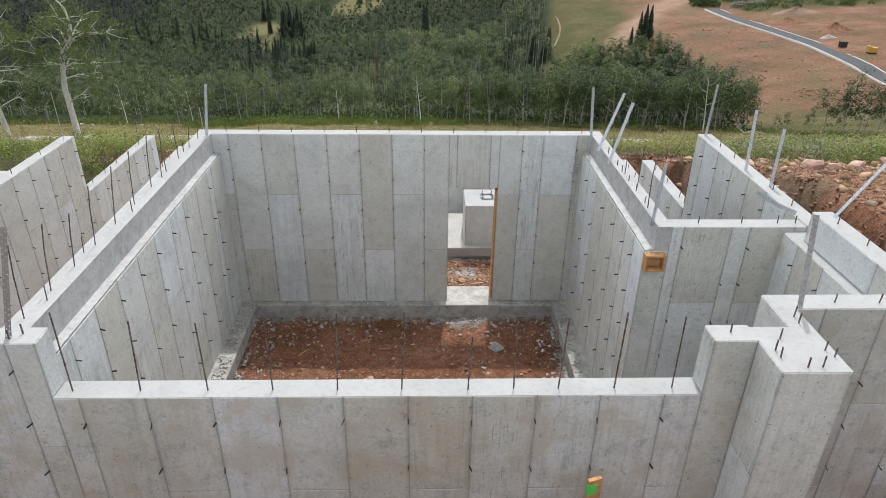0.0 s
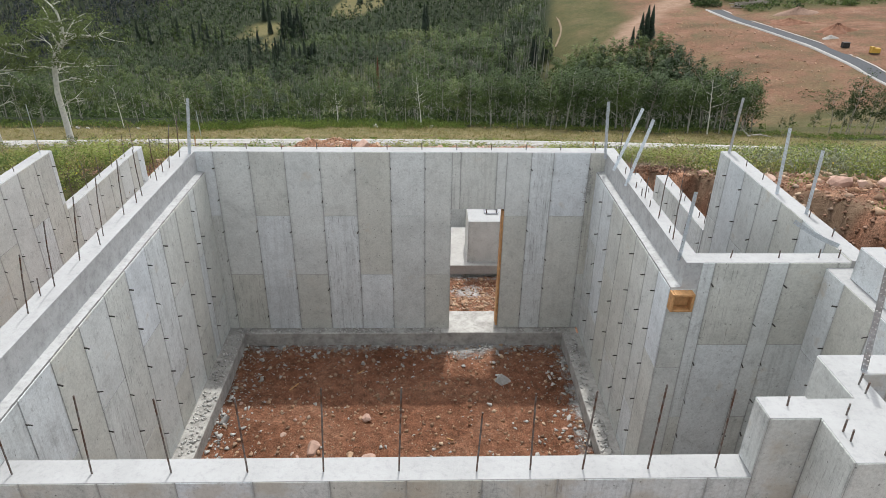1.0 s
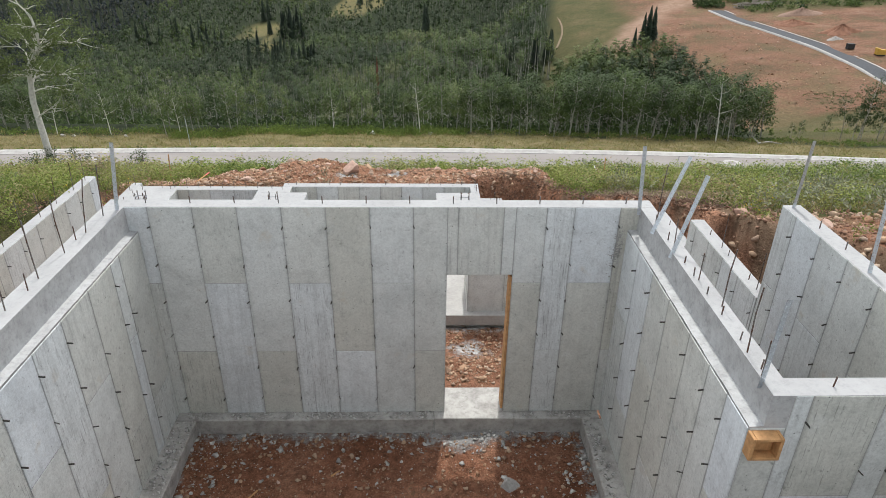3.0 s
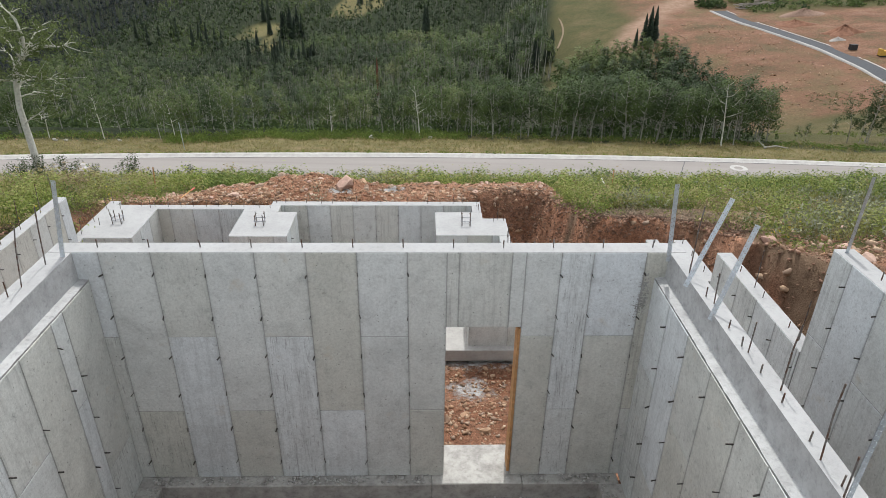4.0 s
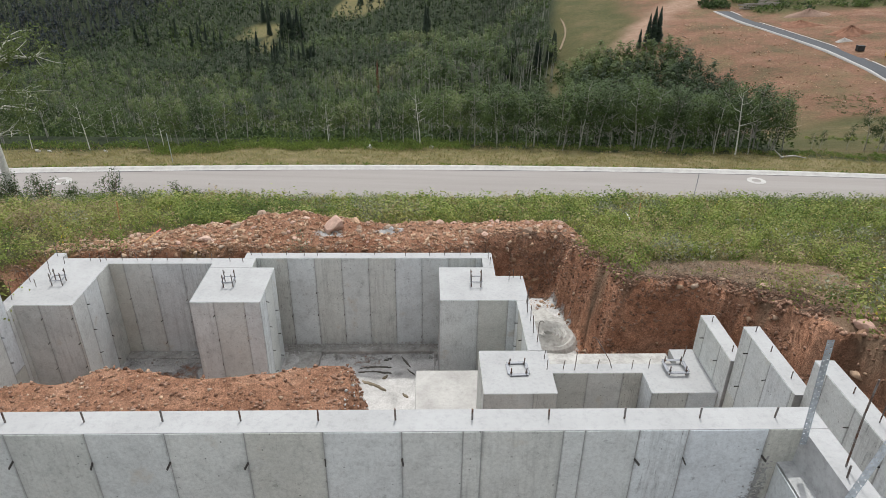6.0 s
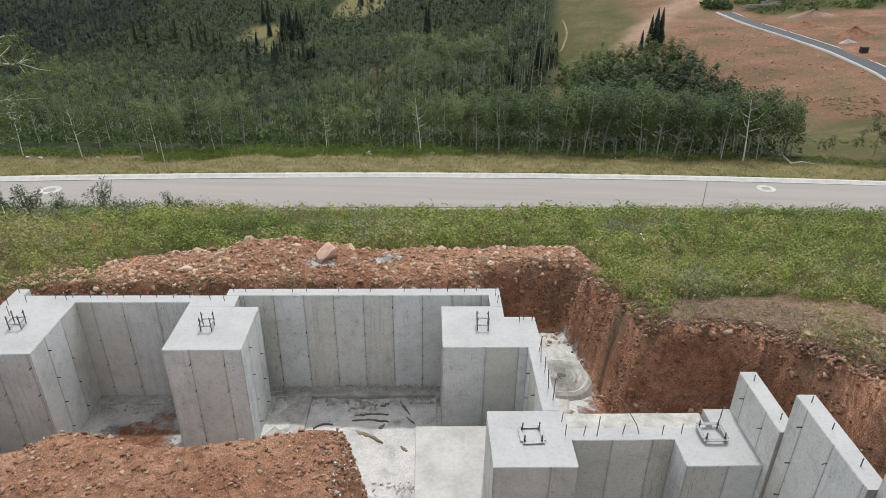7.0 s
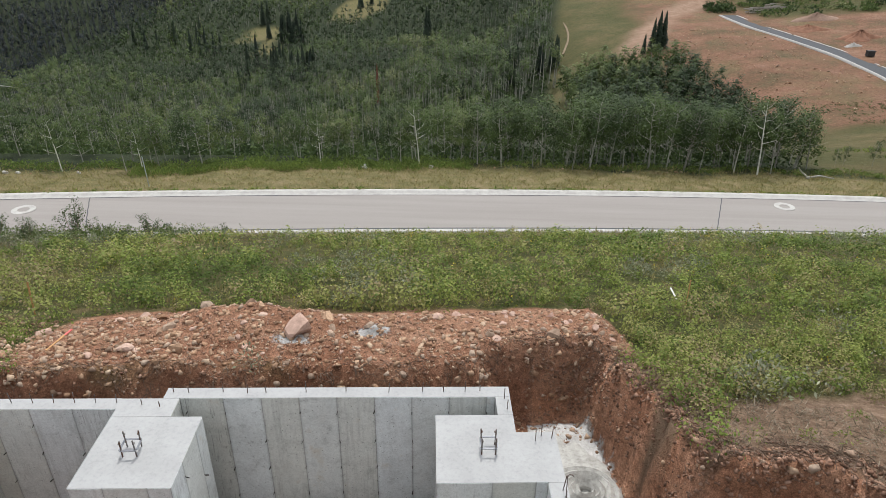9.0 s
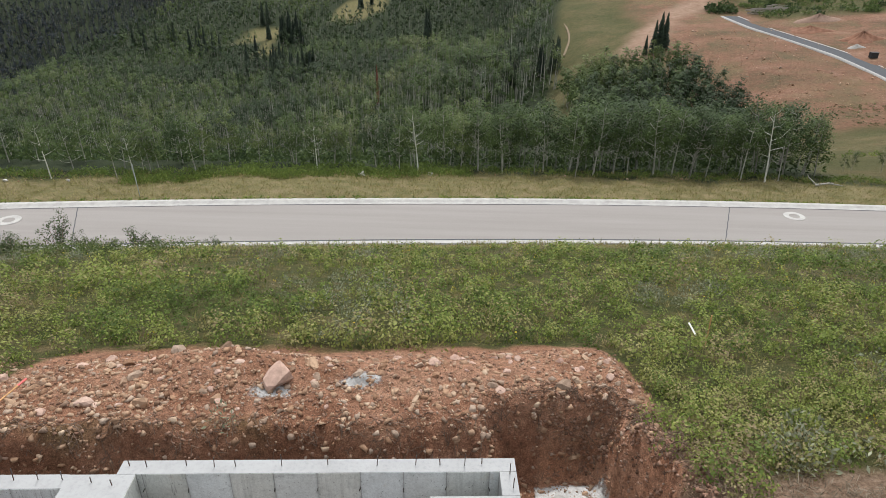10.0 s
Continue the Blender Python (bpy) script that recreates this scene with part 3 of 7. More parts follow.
    gravel = np.where(heap > 0.2, 0.95 * tuft, gravel)
    damp_shade = np.where((Y > 4.9) & (Y < 12) & (X > -4.2) & (X < 3.3), 0.62, 0.25)
    damp_shade = np.where((heap > 0.15) & (Y > 22.5) | ((Y > 12.1) & (Y < 18) & (X < -0.55) & (X > -8)), 0.22, damp_shade)
    damp_shade = np.where(heap > 0.2, np.maximum(damp_shade, 0.85 * np.clip(tuft, 0, 1)), damp_shade)
    damp_shade = np.where((Y > 12.1) & (Y < 16.0) & (X > -0.6) & (X < 2.4), 0.5, damp_shade)
    damp_shade = np.where(spoil > 0.3, 0.42, damp_shade)
    # left bay floor: brown dirt and corner shade darkened as one
    damp_shade = np.where((X < -4.4) & (Y > 17.9) & (Y < 21.2), 0.45, damp_shade)
    # cut bank faces lightened in the soil colour to offset their shade
    damp_shade = np.where((X > 2.4) & (Y > 16.5) & (Y < 23.5) & (d > -0.15) & (d < 0.3), 0.13, damp_shade)
    damp_shade = np.where((X <= 2.4) & (Y > 21.4) & (Y < 23.6), 0.48, damp_shade)
    # first two spots paint the bank overhang's shadow; the others are dark stains
    for sx, sy, rx, ry, k in ((4.7, 18.75, 0.6, 0.16, 0.8), (5.6, 18.45, 0.5, 0.2, 0.8), (-5.9, 19.75, 0.35, 0.22, 0.9), (-6.35, 19.35, 0.16, 0.1, 0.9), (-6.15, 19.95, 0.3, 0.16, 0.9), (-0.45, 20.05, 0.14, 0.1, 0.8)):
        bend = 0.25 * np.sin(3 * X)
        damp_shade = np.maximum(damp_shade, k * np.exp(-(((X - sx) / rx) ** 2 + ((Y - sy + 0.4 * bend * ry) / ry) ** 2)))
    one = np.ones(X.size)
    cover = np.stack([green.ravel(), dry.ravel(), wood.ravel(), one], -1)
    cover3 = np.stack([pasture.ravel(), litter.ravel(), track.ravel(), one], -1)
    cover2 = np.stack([red.ravel(), gravel.ravel(), top.ravel(), one], -1)
    steep = sstep(-0.05, 0.15, d) * (1 - sstep(0.6, 0.95, d)) * (Y > 16.3) * (Y < 24) * (X > 1.9)
    X = X + steep * 0.045 * fbm(Y + 0.7 * X, 1.6 * Z, 1.5, 3, 81)
    Y = Y + steep * 0.045 * fbm(X + 0.3 * Y, 1.6 * Z, 1.5, 3, 82)
    me = mesh_arrays("ground", np.stack([X.ravel(), Y.ravel(), Z.ravel()], -1), faces, M_GROUND,
                     [("cover", 'FLOAT_COLOR', cover), ("cover2", 'FLOAT_COLOR', cover2), ("cover3", 'FLOAT_COLOR', cover3), ("damp_shade", 'FLOAT', damp_shade.ravel())], smooth=True)
    tagged(new("ground", me), "red clay hillside with an excavation, field and wooded valley", "ground", kind="structure")


build_ground()


def strip_mesh(name, fn, x0, x1, step, cross, material, label, category):
    """A long strip whose cross-section (offset, height) follows fn(x) -> y, z."""
    xs = np.arange(x0, x1 + step, step)
    y, z = fn(xs)
    verts = np.concatenate([np.stack([xs, y + o, z + h], -1) for o, h in cross])
    n = len(xs)
    faces = np.concatenate([np.stack([np.arange(n - 1) + k * n, np.arange(1, n) + k * n, np.arange(1, n) + (k + 1) * n, np.arange(n - 1) + (k + 1) * n], -1)
                            for k in range(len(cross) - 1)])
    return tagged(new(name, mesh_arrays(name, verts, faces, material)), label, category, kind="structure")


def road_line(x):
    return road_near(x), road_z(x)


strip_mesh("road", road_line, -150, 150, 1.0, [(0.5, 0.0), (3.5, 0.05), (6.4, 0.0)], M_ROAD, "sun-bleached grey asphalt road along the slope", "road")
strip_mesh("kerb_near", road_line, -150, 150, 1.0, [(-0.02, -0.3), (0.0, 0.09), (0.13, 0.1), (0.22, 0.03), (0.58, 0.014)], M_KERB, "pale concrete kerb and gutter beside the field", "kerb")
strip_mesh("kerb_far", road_line, -150, 150, 1.0, [(6.25, 0.014), (6.62, 0.03), (6.72, 0.11), (7.05, 0.12), (7.1, -0.3)], M_KERB, "pale concrete kerb and gutter beside the verge", "kerb")


strip_mesh("trim_tar_near", road_line, -150, 150, 1.0, [(0.585, 0.012), (0.62, 0.016), (0.74, 0.016)], M_ROAD2, "dark tar line along the near gutter", "road seam")
strip_mesh("trim_tar_far", road_line, -150, 150, 1.0, [(6.17, 0.018), (6.21, 0.018), (6.245, 0.014)], M_ROAD2, "thin dark tar line along the far gutter", "road seam")


# ---- cast concrete walls ----
PANEL_W = 0.61
panel_meshes = {}
tie_bm = bmesh.new()
box(tie_bm, -0.004, 0.004, -0.07, 0.0, -0.009, 0.009)
TIE = bpy.data.meshes.new("form_tie")
tie_bm.to_mesh(TIE)
TIE.materials.append(M_TIE)
rng = random.Random(4)


def panel_mesh(w, h, material=None):
    """A form panel's imprint: a thin plate with a worn edge, in the xz plane, facing -y."""
    material = material or M_PANEL
    key = (round(w, 3), round(h, 3), material.name)
    if key not in panel_meshes:
        bm = bmesh.new()
        c = 0.006
        a = [bm.verts.new(p) for p in ((0, 0, 0), (w, 0, 0), (w, 0, h), (0, 0, h))]
        b = [bm.verts.new(p) for p in ((c, -0.006, c), (w - c, -0.006, c), (w - c, -0.006, h - c), (c, -0.006, h - c))]
        bm.faces.new(b)
        for i in range(4):
            j = (i + 1) % 4
            bm.faces.new((a[i], a[j], b[j], b[i]))
        me = bpy.data.meshes.new("panel")
        bm.to_mesh(me)
        bm.free()
        me.materials.append(material)
        panel_meshes[key] = me
    return panel_meshes[key]


def clad(wall, origin, turn, length, z0, z1, start=0.0, ties=True, flip=0, skip=None, at=None):
    """Panel imprints and form ties on one face. origin: the face's lower left corner as seen; turn: degrees about z."""
    r = radians(turn)
    ux, uy = math.cos(r), math.sin(r)
    cuts = [0.0]
    s = start if start > 0.05 else start + PANEL_W
    while s < length - 0.04:
        cuts.append(s)
        s += PANEL_W
    cuts.append(length)
    if at:
        cuts = [0.0, *at, length]
    gap = 0.0035
    for i, (a, b) in enumerate(zip(cuts, cuts[1:])):
        lo = z0
        if skip and a + 0.05 > skip[0] and b - 0.05 < skip[1]:
            lo = skip[2]
        h = z1 - lo
        first = (1.22, 2.44)[(i + flip) % 2]
        pieces = [(lo, z1 - 0.004)] if h <= max(first, 2.3) + 0.25 else [(z1 - first + gap, z1 - 0.004), (lo, z1 - first - gap)]
        for p0, p1 in pieces:
            me = panel_mesh(b - a - 2 * gap, p1 - p0, M_STAINED_SHADED if wall.name in ("wall_south", "wall_side_room") else M_PANEL)
            shared("panel", me, wall, (origin[0] + ux * (a + gap), origin[1] + uy * (a + gap), p0), (0, 0, r))
        if ties and 0 < i:
            k = 0
            z = z1 - 0.30
            while z > max(z0, lo) + 0.15:
                tilt = rng.uniform(-0.5, 0.5)
                if rng.random() < 0.93:
                    shared("form_tie", TIE, wall, (origin[0] + ux * a, origin[1] + uy * a, z + rng.uniform(-0.02, 0.02)), (rng.uniform(-0.2, 0.2), tilt, r + rng.uniform(-0.3, 0.3)))
                z -= 0.61
                k += 1


def wall_core(name, boxes, label):
    """The body of a wall: joint-coloured sides, trowelled top. boxes: x0, x1, y0, y1, z0, z1."""
    bm = bmesh.new()
    for b in boxes:
        fs = box(bm, *b)
        fs[1].material_index = 1
    ob = link_mesh(name, bm, [M_JOINT, M_TOP])
    return tagged(ob, label, "wall", kind="structure")


def ledge_wall(name, profile, kinds, y0, y1, label, seed):
    """A wall along y with a narrow ledge whose lip is ragged. profile: x, z points; kinds: a material for each edge."""
    bm = bmesh.new()
    r = random.Random(seed)
    n = int((y1 - y0) / 0.07)
    rows = []
    for k in range(n + 1):
        y = y0 + (y1 - y0) * k / n
        j = (r.uniform(0.0, 0.014) if 0 < k < n else 0.0) * (1 if profile[0][0] > 0 else -1)
        rows.append([bm.verts.new((x + (j if i == 4 else 0), y, z - (abs(j) * 0.4 if i == 4 else 0))) for i, (x, z) in enumerate(profile)])
    m = len(profile)
    for a, b in zip(rows, rows[1:]):
        for i in range(m):
            f = bm.faces.new((a[i], a[(i + 1) % m], b[(i + 1) % m], b[i]))
            f.material_index = kinds[i]
    for row in (rows[0], rows[-1]):
        bm.faces.new(row).material_index = 2
    bmesh.ops.recalc_face_normals(bm, faces=bm.faces[:])
    return tagged(link_mesh(name, bm, [M_JOINT, M_TOP, M_SLOPE]), label, "wall", kind="structure")


def simple_wall(name, x0, x1, y0, y1, z0, z1, faces, label, start=0.0, ties=True, flip=0):
    w = wall_core(name, [(x0, x1, y0, y1, z0, z1)], label)
    if 'S' in faces:
        clad(w, (x0, y0), 0, x1 - x0, z0, z1, start, ties, flip)
    if 'E' in faces:
        clad(w, (x1, y0), 90, y1 - y0, z0, z1, start, ties, flip)
    if 'W' in faces:
        clad(w, (x0, y1), -90, y1 - y0, z0, z1, start, ties, flip)
    return w


GREY = "grey cast concrete foundation wall with form-panel joints and ties"
FT = -0.05
# the large room
far_wall = wall_core("wall_north", [(-4.25, 0.47, 11.9, 12.15, FT, 3.62), (1.43, 3.36, 11.9, 12.15, FT, 3.62), (0.47, 1.43, 11.9, 12.15, 2.54, 3.62)],
                     "tall grey cast concrete wall with a doorway, beside the dirt floor")
clad(far_wall, (-4.25, 11.9), 0, 4.72, FT, 3.62, 0.58, True, 0)
clad(far_wall, (0.47, 11.9), 0, 0.96, 2.54, 3.62, 0, False, 0, None, (0.15, 0.79))
clad(far_wall, (1.43, 11.9), 0, 1.93, FT, 3.62, 0, True, 0, None, (0.43, 0.82, 1.46))
left_wall = ledge_wall("wall_west", [(-4.25, FT), (-4.25, 3.62), (-3.97, 3.62), (-3.965, 3.26), (-3.85, 3.25), (-3.85, FT)], (0, 1, 2, 2, 0, 0), 5.08, 11.894, "grey cast concrete wall with a narrow rough ledge below its top", 3)
clad(left_wall, (-3.85, 5.08), 90, 6.81, FT, 3.235, at=(0.24, 0.86, 1.47, 2.09, 2.74, 3.35, 4.0, 4.6, 5.25, 5.88, 6.13))
right_wall = ledge_wall("wall_east", [(3.36, FT), (3.36, 3.62), (3.16, 3.62), (3.155, 3.28), (3.03, 3.27), (3.03, FT)], (0, 1, 2, 2, 0, 0), 7.93, 11.894, "grey cast concrete wall with a narrow rough ledge below its top", 4)
clad(right_wall, (3.03, 11.894), -90, 3.96, FT, 3.255, at=(0.6, 1.2, 1.83, 2.51, 3.06, 3.5))
clad(right_wall, (3.03, 7.93), 0, 0.33, FT, 3.255, 0.0, False)
passage = simple_wall("wall_passage_south", 3.36, 5.2, 7.93, 8.17, FT, 3.62, '', GREY)
clad(passage, (3.36, 7.93), 0, 1.84, FT, 3.62, flip=1, at=(0.16, 0.82, 1.07, 1.68))
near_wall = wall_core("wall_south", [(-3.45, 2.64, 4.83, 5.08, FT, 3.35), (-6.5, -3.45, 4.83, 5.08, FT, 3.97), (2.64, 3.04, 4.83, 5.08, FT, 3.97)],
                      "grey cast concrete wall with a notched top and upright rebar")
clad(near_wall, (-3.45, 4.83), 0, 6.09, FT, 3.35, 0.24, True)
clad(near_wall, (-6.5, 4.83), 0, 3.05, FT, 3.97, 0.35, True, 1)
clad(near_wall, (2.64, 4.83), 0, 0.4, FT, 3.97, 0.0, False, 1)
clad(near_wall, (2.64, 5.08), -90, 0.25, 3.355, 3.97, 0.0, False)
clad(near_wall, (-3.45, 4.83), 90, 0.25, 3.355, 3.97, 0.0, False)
# piers beside the large room
pier = wall_core("wall_pier", [(3.04, 3.65, 4.37, 5.05, FT, 3.97), (3.43, 3.65, 5.05, 5.62, FT, 3.97)], "grey cast concrete pier with anchor bolts in its top")
clad(pier, (3.04, 4.37), 0, 0.61, FT, 3.97, 0.0, False, 1)
clad(pier, (3.04, 4.83), -90, 0.46, FT, 3.97, 0.0, False)
clad(pier, (3.43, 5.62), -90, 0.56, FT, 3.97, 0.0, False)
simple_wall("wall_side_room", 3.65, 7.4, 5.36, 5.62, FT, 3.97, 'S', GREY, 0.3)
side = wall_core("wall_side_room_east", [(4.9, 5.3, 5.62, 7.924, FT, 3.55), (5.04, 5.3, 5.62, 7.66, 3.55, 3.97)], "grey cast concrete wall with a joist ledge along its top")
clad(side, (4.9, 7.924), -90, 2.30, FT, 3.55, 0.4)
clad(side, (5.04, 7.66), -90, 2.04, 3.555, 3.97, 1.4, False)
clad(side, (5.04, 7.66), 0, 0.26, 3.555, 3.97, 0.0, False)
# the stepped walls that go down the slope
simple_wall("wall_step_east_1", 5.2, 5.45, 7.93, 11.95, FT, 3.64, 'W', "grey cast concrete wall stepping down the slope", 0.4)
simple_wall("wall_step_east_2", 5.19, 5.44, 11.95, 14.75, -2.4, 2.1, 'W', "grey cast concrete wall stepping down the slope", 0.3)
simple_wall("wall_step_east_3", 5.08, 5.33, 14.75, 16.35, -2.4, 1.53, 'W', "grey cast concrete wall stepping down the slope", 0.3)
simple_wall("wall_step_east_4", 5.03, 5.28, 16.35, 17.67, -2.4, 0.87, 'W', "grey cast concrete wall stepping down the slope", 0.3)
simple_wall("wall_step_west_1", -8.25, -8.0, 5.08, 14.66, -2.4, 2.66, 'E', "grey cast concrete wall stepping down the slope", 0.3)
simple_wall("wall_step_west_2", -8.25, -8.0, 14.66, 18.98, -2.4, 1.28, 'E', "grey cast concrete wall stepping down the slope", 0.3)
simple_wall("wall_west_return", -10.5, -8.25, 12.2, 12.45, -2.4, 2.66, 'S', GREY, 0.3)
# the lower garden-side part
LO, HI = -2.35, 0.13
back_wall = wall_core("wall_back", [(-3.92, 1.68, 21.15, 21.4, LO, HI), (-4.57, -3.66, 20.72, 21.144, LO, HI), (1.44, 1.68, 20.72, 21.144, LO, HI)], "low grey cast concrete wall with short dowels, beside the spoil heap")
clad(back_wall, (-3.66, 21.15), 0, 5.1, LO, HI, 0.08)
clad(back_wall, (-3.66, 20.72), 90, 0.42, LO, HI, 0, False)
low_wall = simple_wall("wall_back_west", -6.85, -4.57, 20.9, 21.15, LO, HI, '', "low grey cast concrete wall with short dowels")
clad(low_wall, (-6.85, 20.9), 0, 2.28, LO, HI, at=(0.32, 0.92, 1.59))
p1 = simple_wall("wall_pilaster_1", -8.0, -6.85, 19.2, 21.15, LO, HI, 'SE', "square grey cast concrete pilaster with anchor bolts", 0.5, True, 1)
p1b = simple_wall("wall_west_end", -8.25, -8.0, 18.98, 21.4, LO, HI, 'E', GREY, 0.1, False)
p2 = simple_wall("wall_pilaster_2", -4.57, -3.17, 19.3, 20.714, LO, HI, 'SE', "square grey cast concrete pilaster with anchor bolts", 0.47, True, 1)
p3 = wall_core("wall_pilaster_3", [(0.46, 2.27, 19.35, 20.33, LO, HI), (0.46, 1.68, 20.33, 20.714, LO, HI)], "grey cast concrete pilaster with anchor bolts, corner of the low wall")
clad(p3, (0.46, 19.35), 0, 1.56, LO, HI, 0.78, False)
lower_east = wall_core("wall_back_east", [(2.02, 2.27, 17.65, 19.344, LO, HI)], "low grey cast concrete wall with bent dowels")
clad(lower_east, (2.02, 19.344), -90, 1.69, LO, HI, 0.35)
p4 = simple_wall("wall_pilaster_4", 1.13, 2.35, 16.47, 17.644, LO, HI, 'SW', "square grey cast concrete pilaster with anchor bolts", 0.82, False, 1)
cellar = wall_core("wall_cellar", [(2.35, 3.92, 17.0, 17.25, LO, HI)], "low grey cast concrete wall with bent dowels")
clad(cellar, (2.35, 17.0), 0, 1.57, LO, HI, 0.62, False)
p5 = wall_core("wall_pilaster_5", [(3.92, 5.02, 16.47, 17.25, LO, HI), (4.59, 5.02, 17.25, 17.66, LO, HI)], "grey cast concrete pilaster with a bolt template, beside the stepped wall")
clad(p5, (3.92, 16.47), 0, 1.1, LO, HI, 0.6, False)
clad(p5, (3.92, 17.0), -90, 0.53, LO, HI, 0.0, False)
# footings and slabs
def footing(name, boxes, label, material=M_FOOT):
    bm = bmesh.new()
    for b in boxes:
        box(bm, *b)
    bmesh.ops.bevel(bm, geom=bm.edges[:], offset=0.012, segments=1, affect='EDGES')
    return tagged(link_mesh(name, bm, material), label, "footing", kind="structure")


footing("footing_room", [(-3.9, 0.3, 11.72, 12.4, -0.36, FT - 0.004), (0.3, 1.6, 11.72, 12.5, -0.36, FT + 0.006), (1.6, 3.0, 11.72, 12.4, -0.36, FT - 0.004),
                         (-4.4, -3.52, 5.1, 11.716, -0.4, FT - 0.004), (2.7, 3.5, 7.6, 11.716, -0.4, FT - 0.004), (2.35, 3.5, 7.2, 8.5, -0.42, FT - 0.02)],
        "rough concrete footing along the foot of the walls")
footing("footing_back", [(-3.3, 0.6, 20.85, 21.146, LO, -2.24), (-3.1, -2.32, 17.9, 20.846, LO, -2.25), (0.36, 0.6, 18.7, 20.846, LO, -2.25), (-6.9, -4.5, 20.62, 20.9, LO, -2.25)],
        "rough concrete footing along the foot of the low walls")
footing("footing_cellar", [(2.36, 4.58, 17.256, 17.73, LO, HI - 0.13)], "rough pale concrete ledge strewn with soil behind the low wall")
footing("slab_landing", [(-0.03, 2.5, 16.3, 18.63, -1.36, -1.08)], "pale concrete landing slab between gravel and pilaster", M_KERB)


# ---- steel in the concrete ----
def bar_mesh(points, r=0.008, sides=6):
    bm = bmesh.new()
    for p, q in zip(points, points[1:]):
        rod(bm, p, q, r, sides)
    me = bpy.data.meshes.new("rebar")
    bm.to_mesh(me)
    bm.free()
    me.materials.append(M_REBAR)
    return me


DOWEL = bar_mesh([(0, 0, -0.05), (0, 0, 0.11)])
STUB = bar_mesh([(0, 0, -0.05), (0.01, 0, 0.20)], 0.007)
TALL = bar_mesh([(0, 0, -0.05), (0.02, 0.02, 0.62)])
HIGH = bar_mesh([(0, 0, -0.05), (0.015, 0.01, 0.82)])
LONG = bar_mesh([(0, 0, -0.05), (0.02, 0.03, 0.45), (0.05, 0.04, 0.74)], 0.0075)
MID = bar_mesh([(0, 0, -0.05), (0, 0.01, 0.36)], 0.007)
HOOK = bar_mesh([(0, 0, -0.05), (0, 0, 0.42), (0.02, 0, 0.46), (0.06, 0, 0.47), (0.085, 0, 0.44)], 0.007)
BENT = bar_mesh([(0, 0, -0.05), (-0.05, 0.1, 0.12), (-0.25, 0.3, 0.42), (-0.29, 0.33, 0.45), (-0.34, 0.33, 0.45)], 0.007)


def bars(wall, mesh, places, z, lean=0.05):
    for x, y in places:
        shared("rebar", mesh, wall, (x, y, z), (rng.uniform(-lean, lean), rng.uniform(-lean, lean), rng.uniform(-0.5, 0.5)), (1, 1, rng.uniform(0.88, 1.1)))


bars(near_wall, HIGH, [(x, 4.93) for x in (-3.31, -2.68, -2.05, -1.44, -0.83, -0.22, 0.85, 1.28, 1.82, 2.38)], 3.35, 0.04)
bars(near_wall, TALL, [(0.41, 4.92)], 3.35, 0.04)
bars(near_wall, DOWEL, [(-3.62, 4.98), (-3.7, 4.9), (-3.85, 4.95), (-4.5, 4.95), (2.84, 4.97)], 3.97)
bars(far_wall, DOWEL, [(-3.72 + 0.61 * k, 12.03) for k in range(12)], 3.62)
bars(left_wall, LONG, [(-4.12, y) for y in (5.75, 6.3, 6.85, 7.4, 8.0, 8.65, 9.3, 9.95, 10.55, 11.1, 11.6)], 3.62, 0.09)
bars(left_wall, STUB, [(-4.06, 6.1), (-4.17, 7.2), (-4.05, 8.4), (-4.1, 9.7), (-4.15, 10.9)], 3.62)
bars(right_wall, DOWEL, [(3.22, y) for y in (8.3, 8.75, 9.2, 9.6, 10.0, 10.3, 10.9, 11.4)], 3.62)
bars(right_wall, LONG, [(3.2, 8.55), (3.28, 9.35), (3.27, 11.5)], 3.62)
bars(right_wall, MID, [(3.18, 8.2), (3.24, 9.9), (3.25, 10.75)], 3.62)
for w, zt, pts in (("wall_passage_south", 3.62, [(3.75, 8.05), (4.35, 8.05), (4.85, 8.05), (5.1, 8.05)]),
                   ("wall_step_east_1", 3.64, [(5.32, 8.6), (5.33, 9.2), (5.32, 10.6), (5.32, 11.2)]),
                   ("wall_step_east_2", 2.1, [(5.31, 12.5), (5.31, 13.3), (5.31, 14.1)]), ("wall_step_east_3", 1.53, [(5.2, 15.1), (5.2, 15.7), (5.2, 16.2)]),
                   ("wall_step_east_4", 0.87, [(5.15, 16.6), (5.15, 17.45)]),
                   ("wall_step_west_1", 2.66, [(-8.1, y) for y in (11.0, 12.3, 13.4)]), ("wall_side_room", 3.97, [(4.1, 5.47), (4.55, 5.46), (5.1, 5.47), (5.8, 5.47)])):
    bars(bpy.data.objects[w], DOWEL, pts, zt)
bars(bpy.data.objects["wall_step_west_2"], TALL, [(-8.12, y) for y in (15.2, 15.9, 16.6, 17.3, 18.1, 18.7)], 1.28)
bars(bpy.data.objects["wall_step_east_2"], TALL, [(5.3, 12.2), (5.32, 13.6)], 2.1)
bars(pier, DOWEL, [(3.12, 4.68), (3.12, 4.58), (3.29, 4.44), (3.42, 4.44), (3.57, 4.68), (3.6, 4.58), (3.25, 4.86), (3.56, 5.22), (3.55, 5.11)], 3.97)
bars(side, DOWEL, [(5.17, 7.3), (5.18, 6.7), (5.18, 6.2)], 3.97)
bars(back_wall, DOWEL, [(-3.8, 21.3), (-3.55, 21.28), (-3.0, 21.3), (-2.3, 21.28), (-1.0, 21.3), (0.6, 21.28), (1.2, 21.3), (-3.9, 20.95), (-4.2, 21.0)], HI)
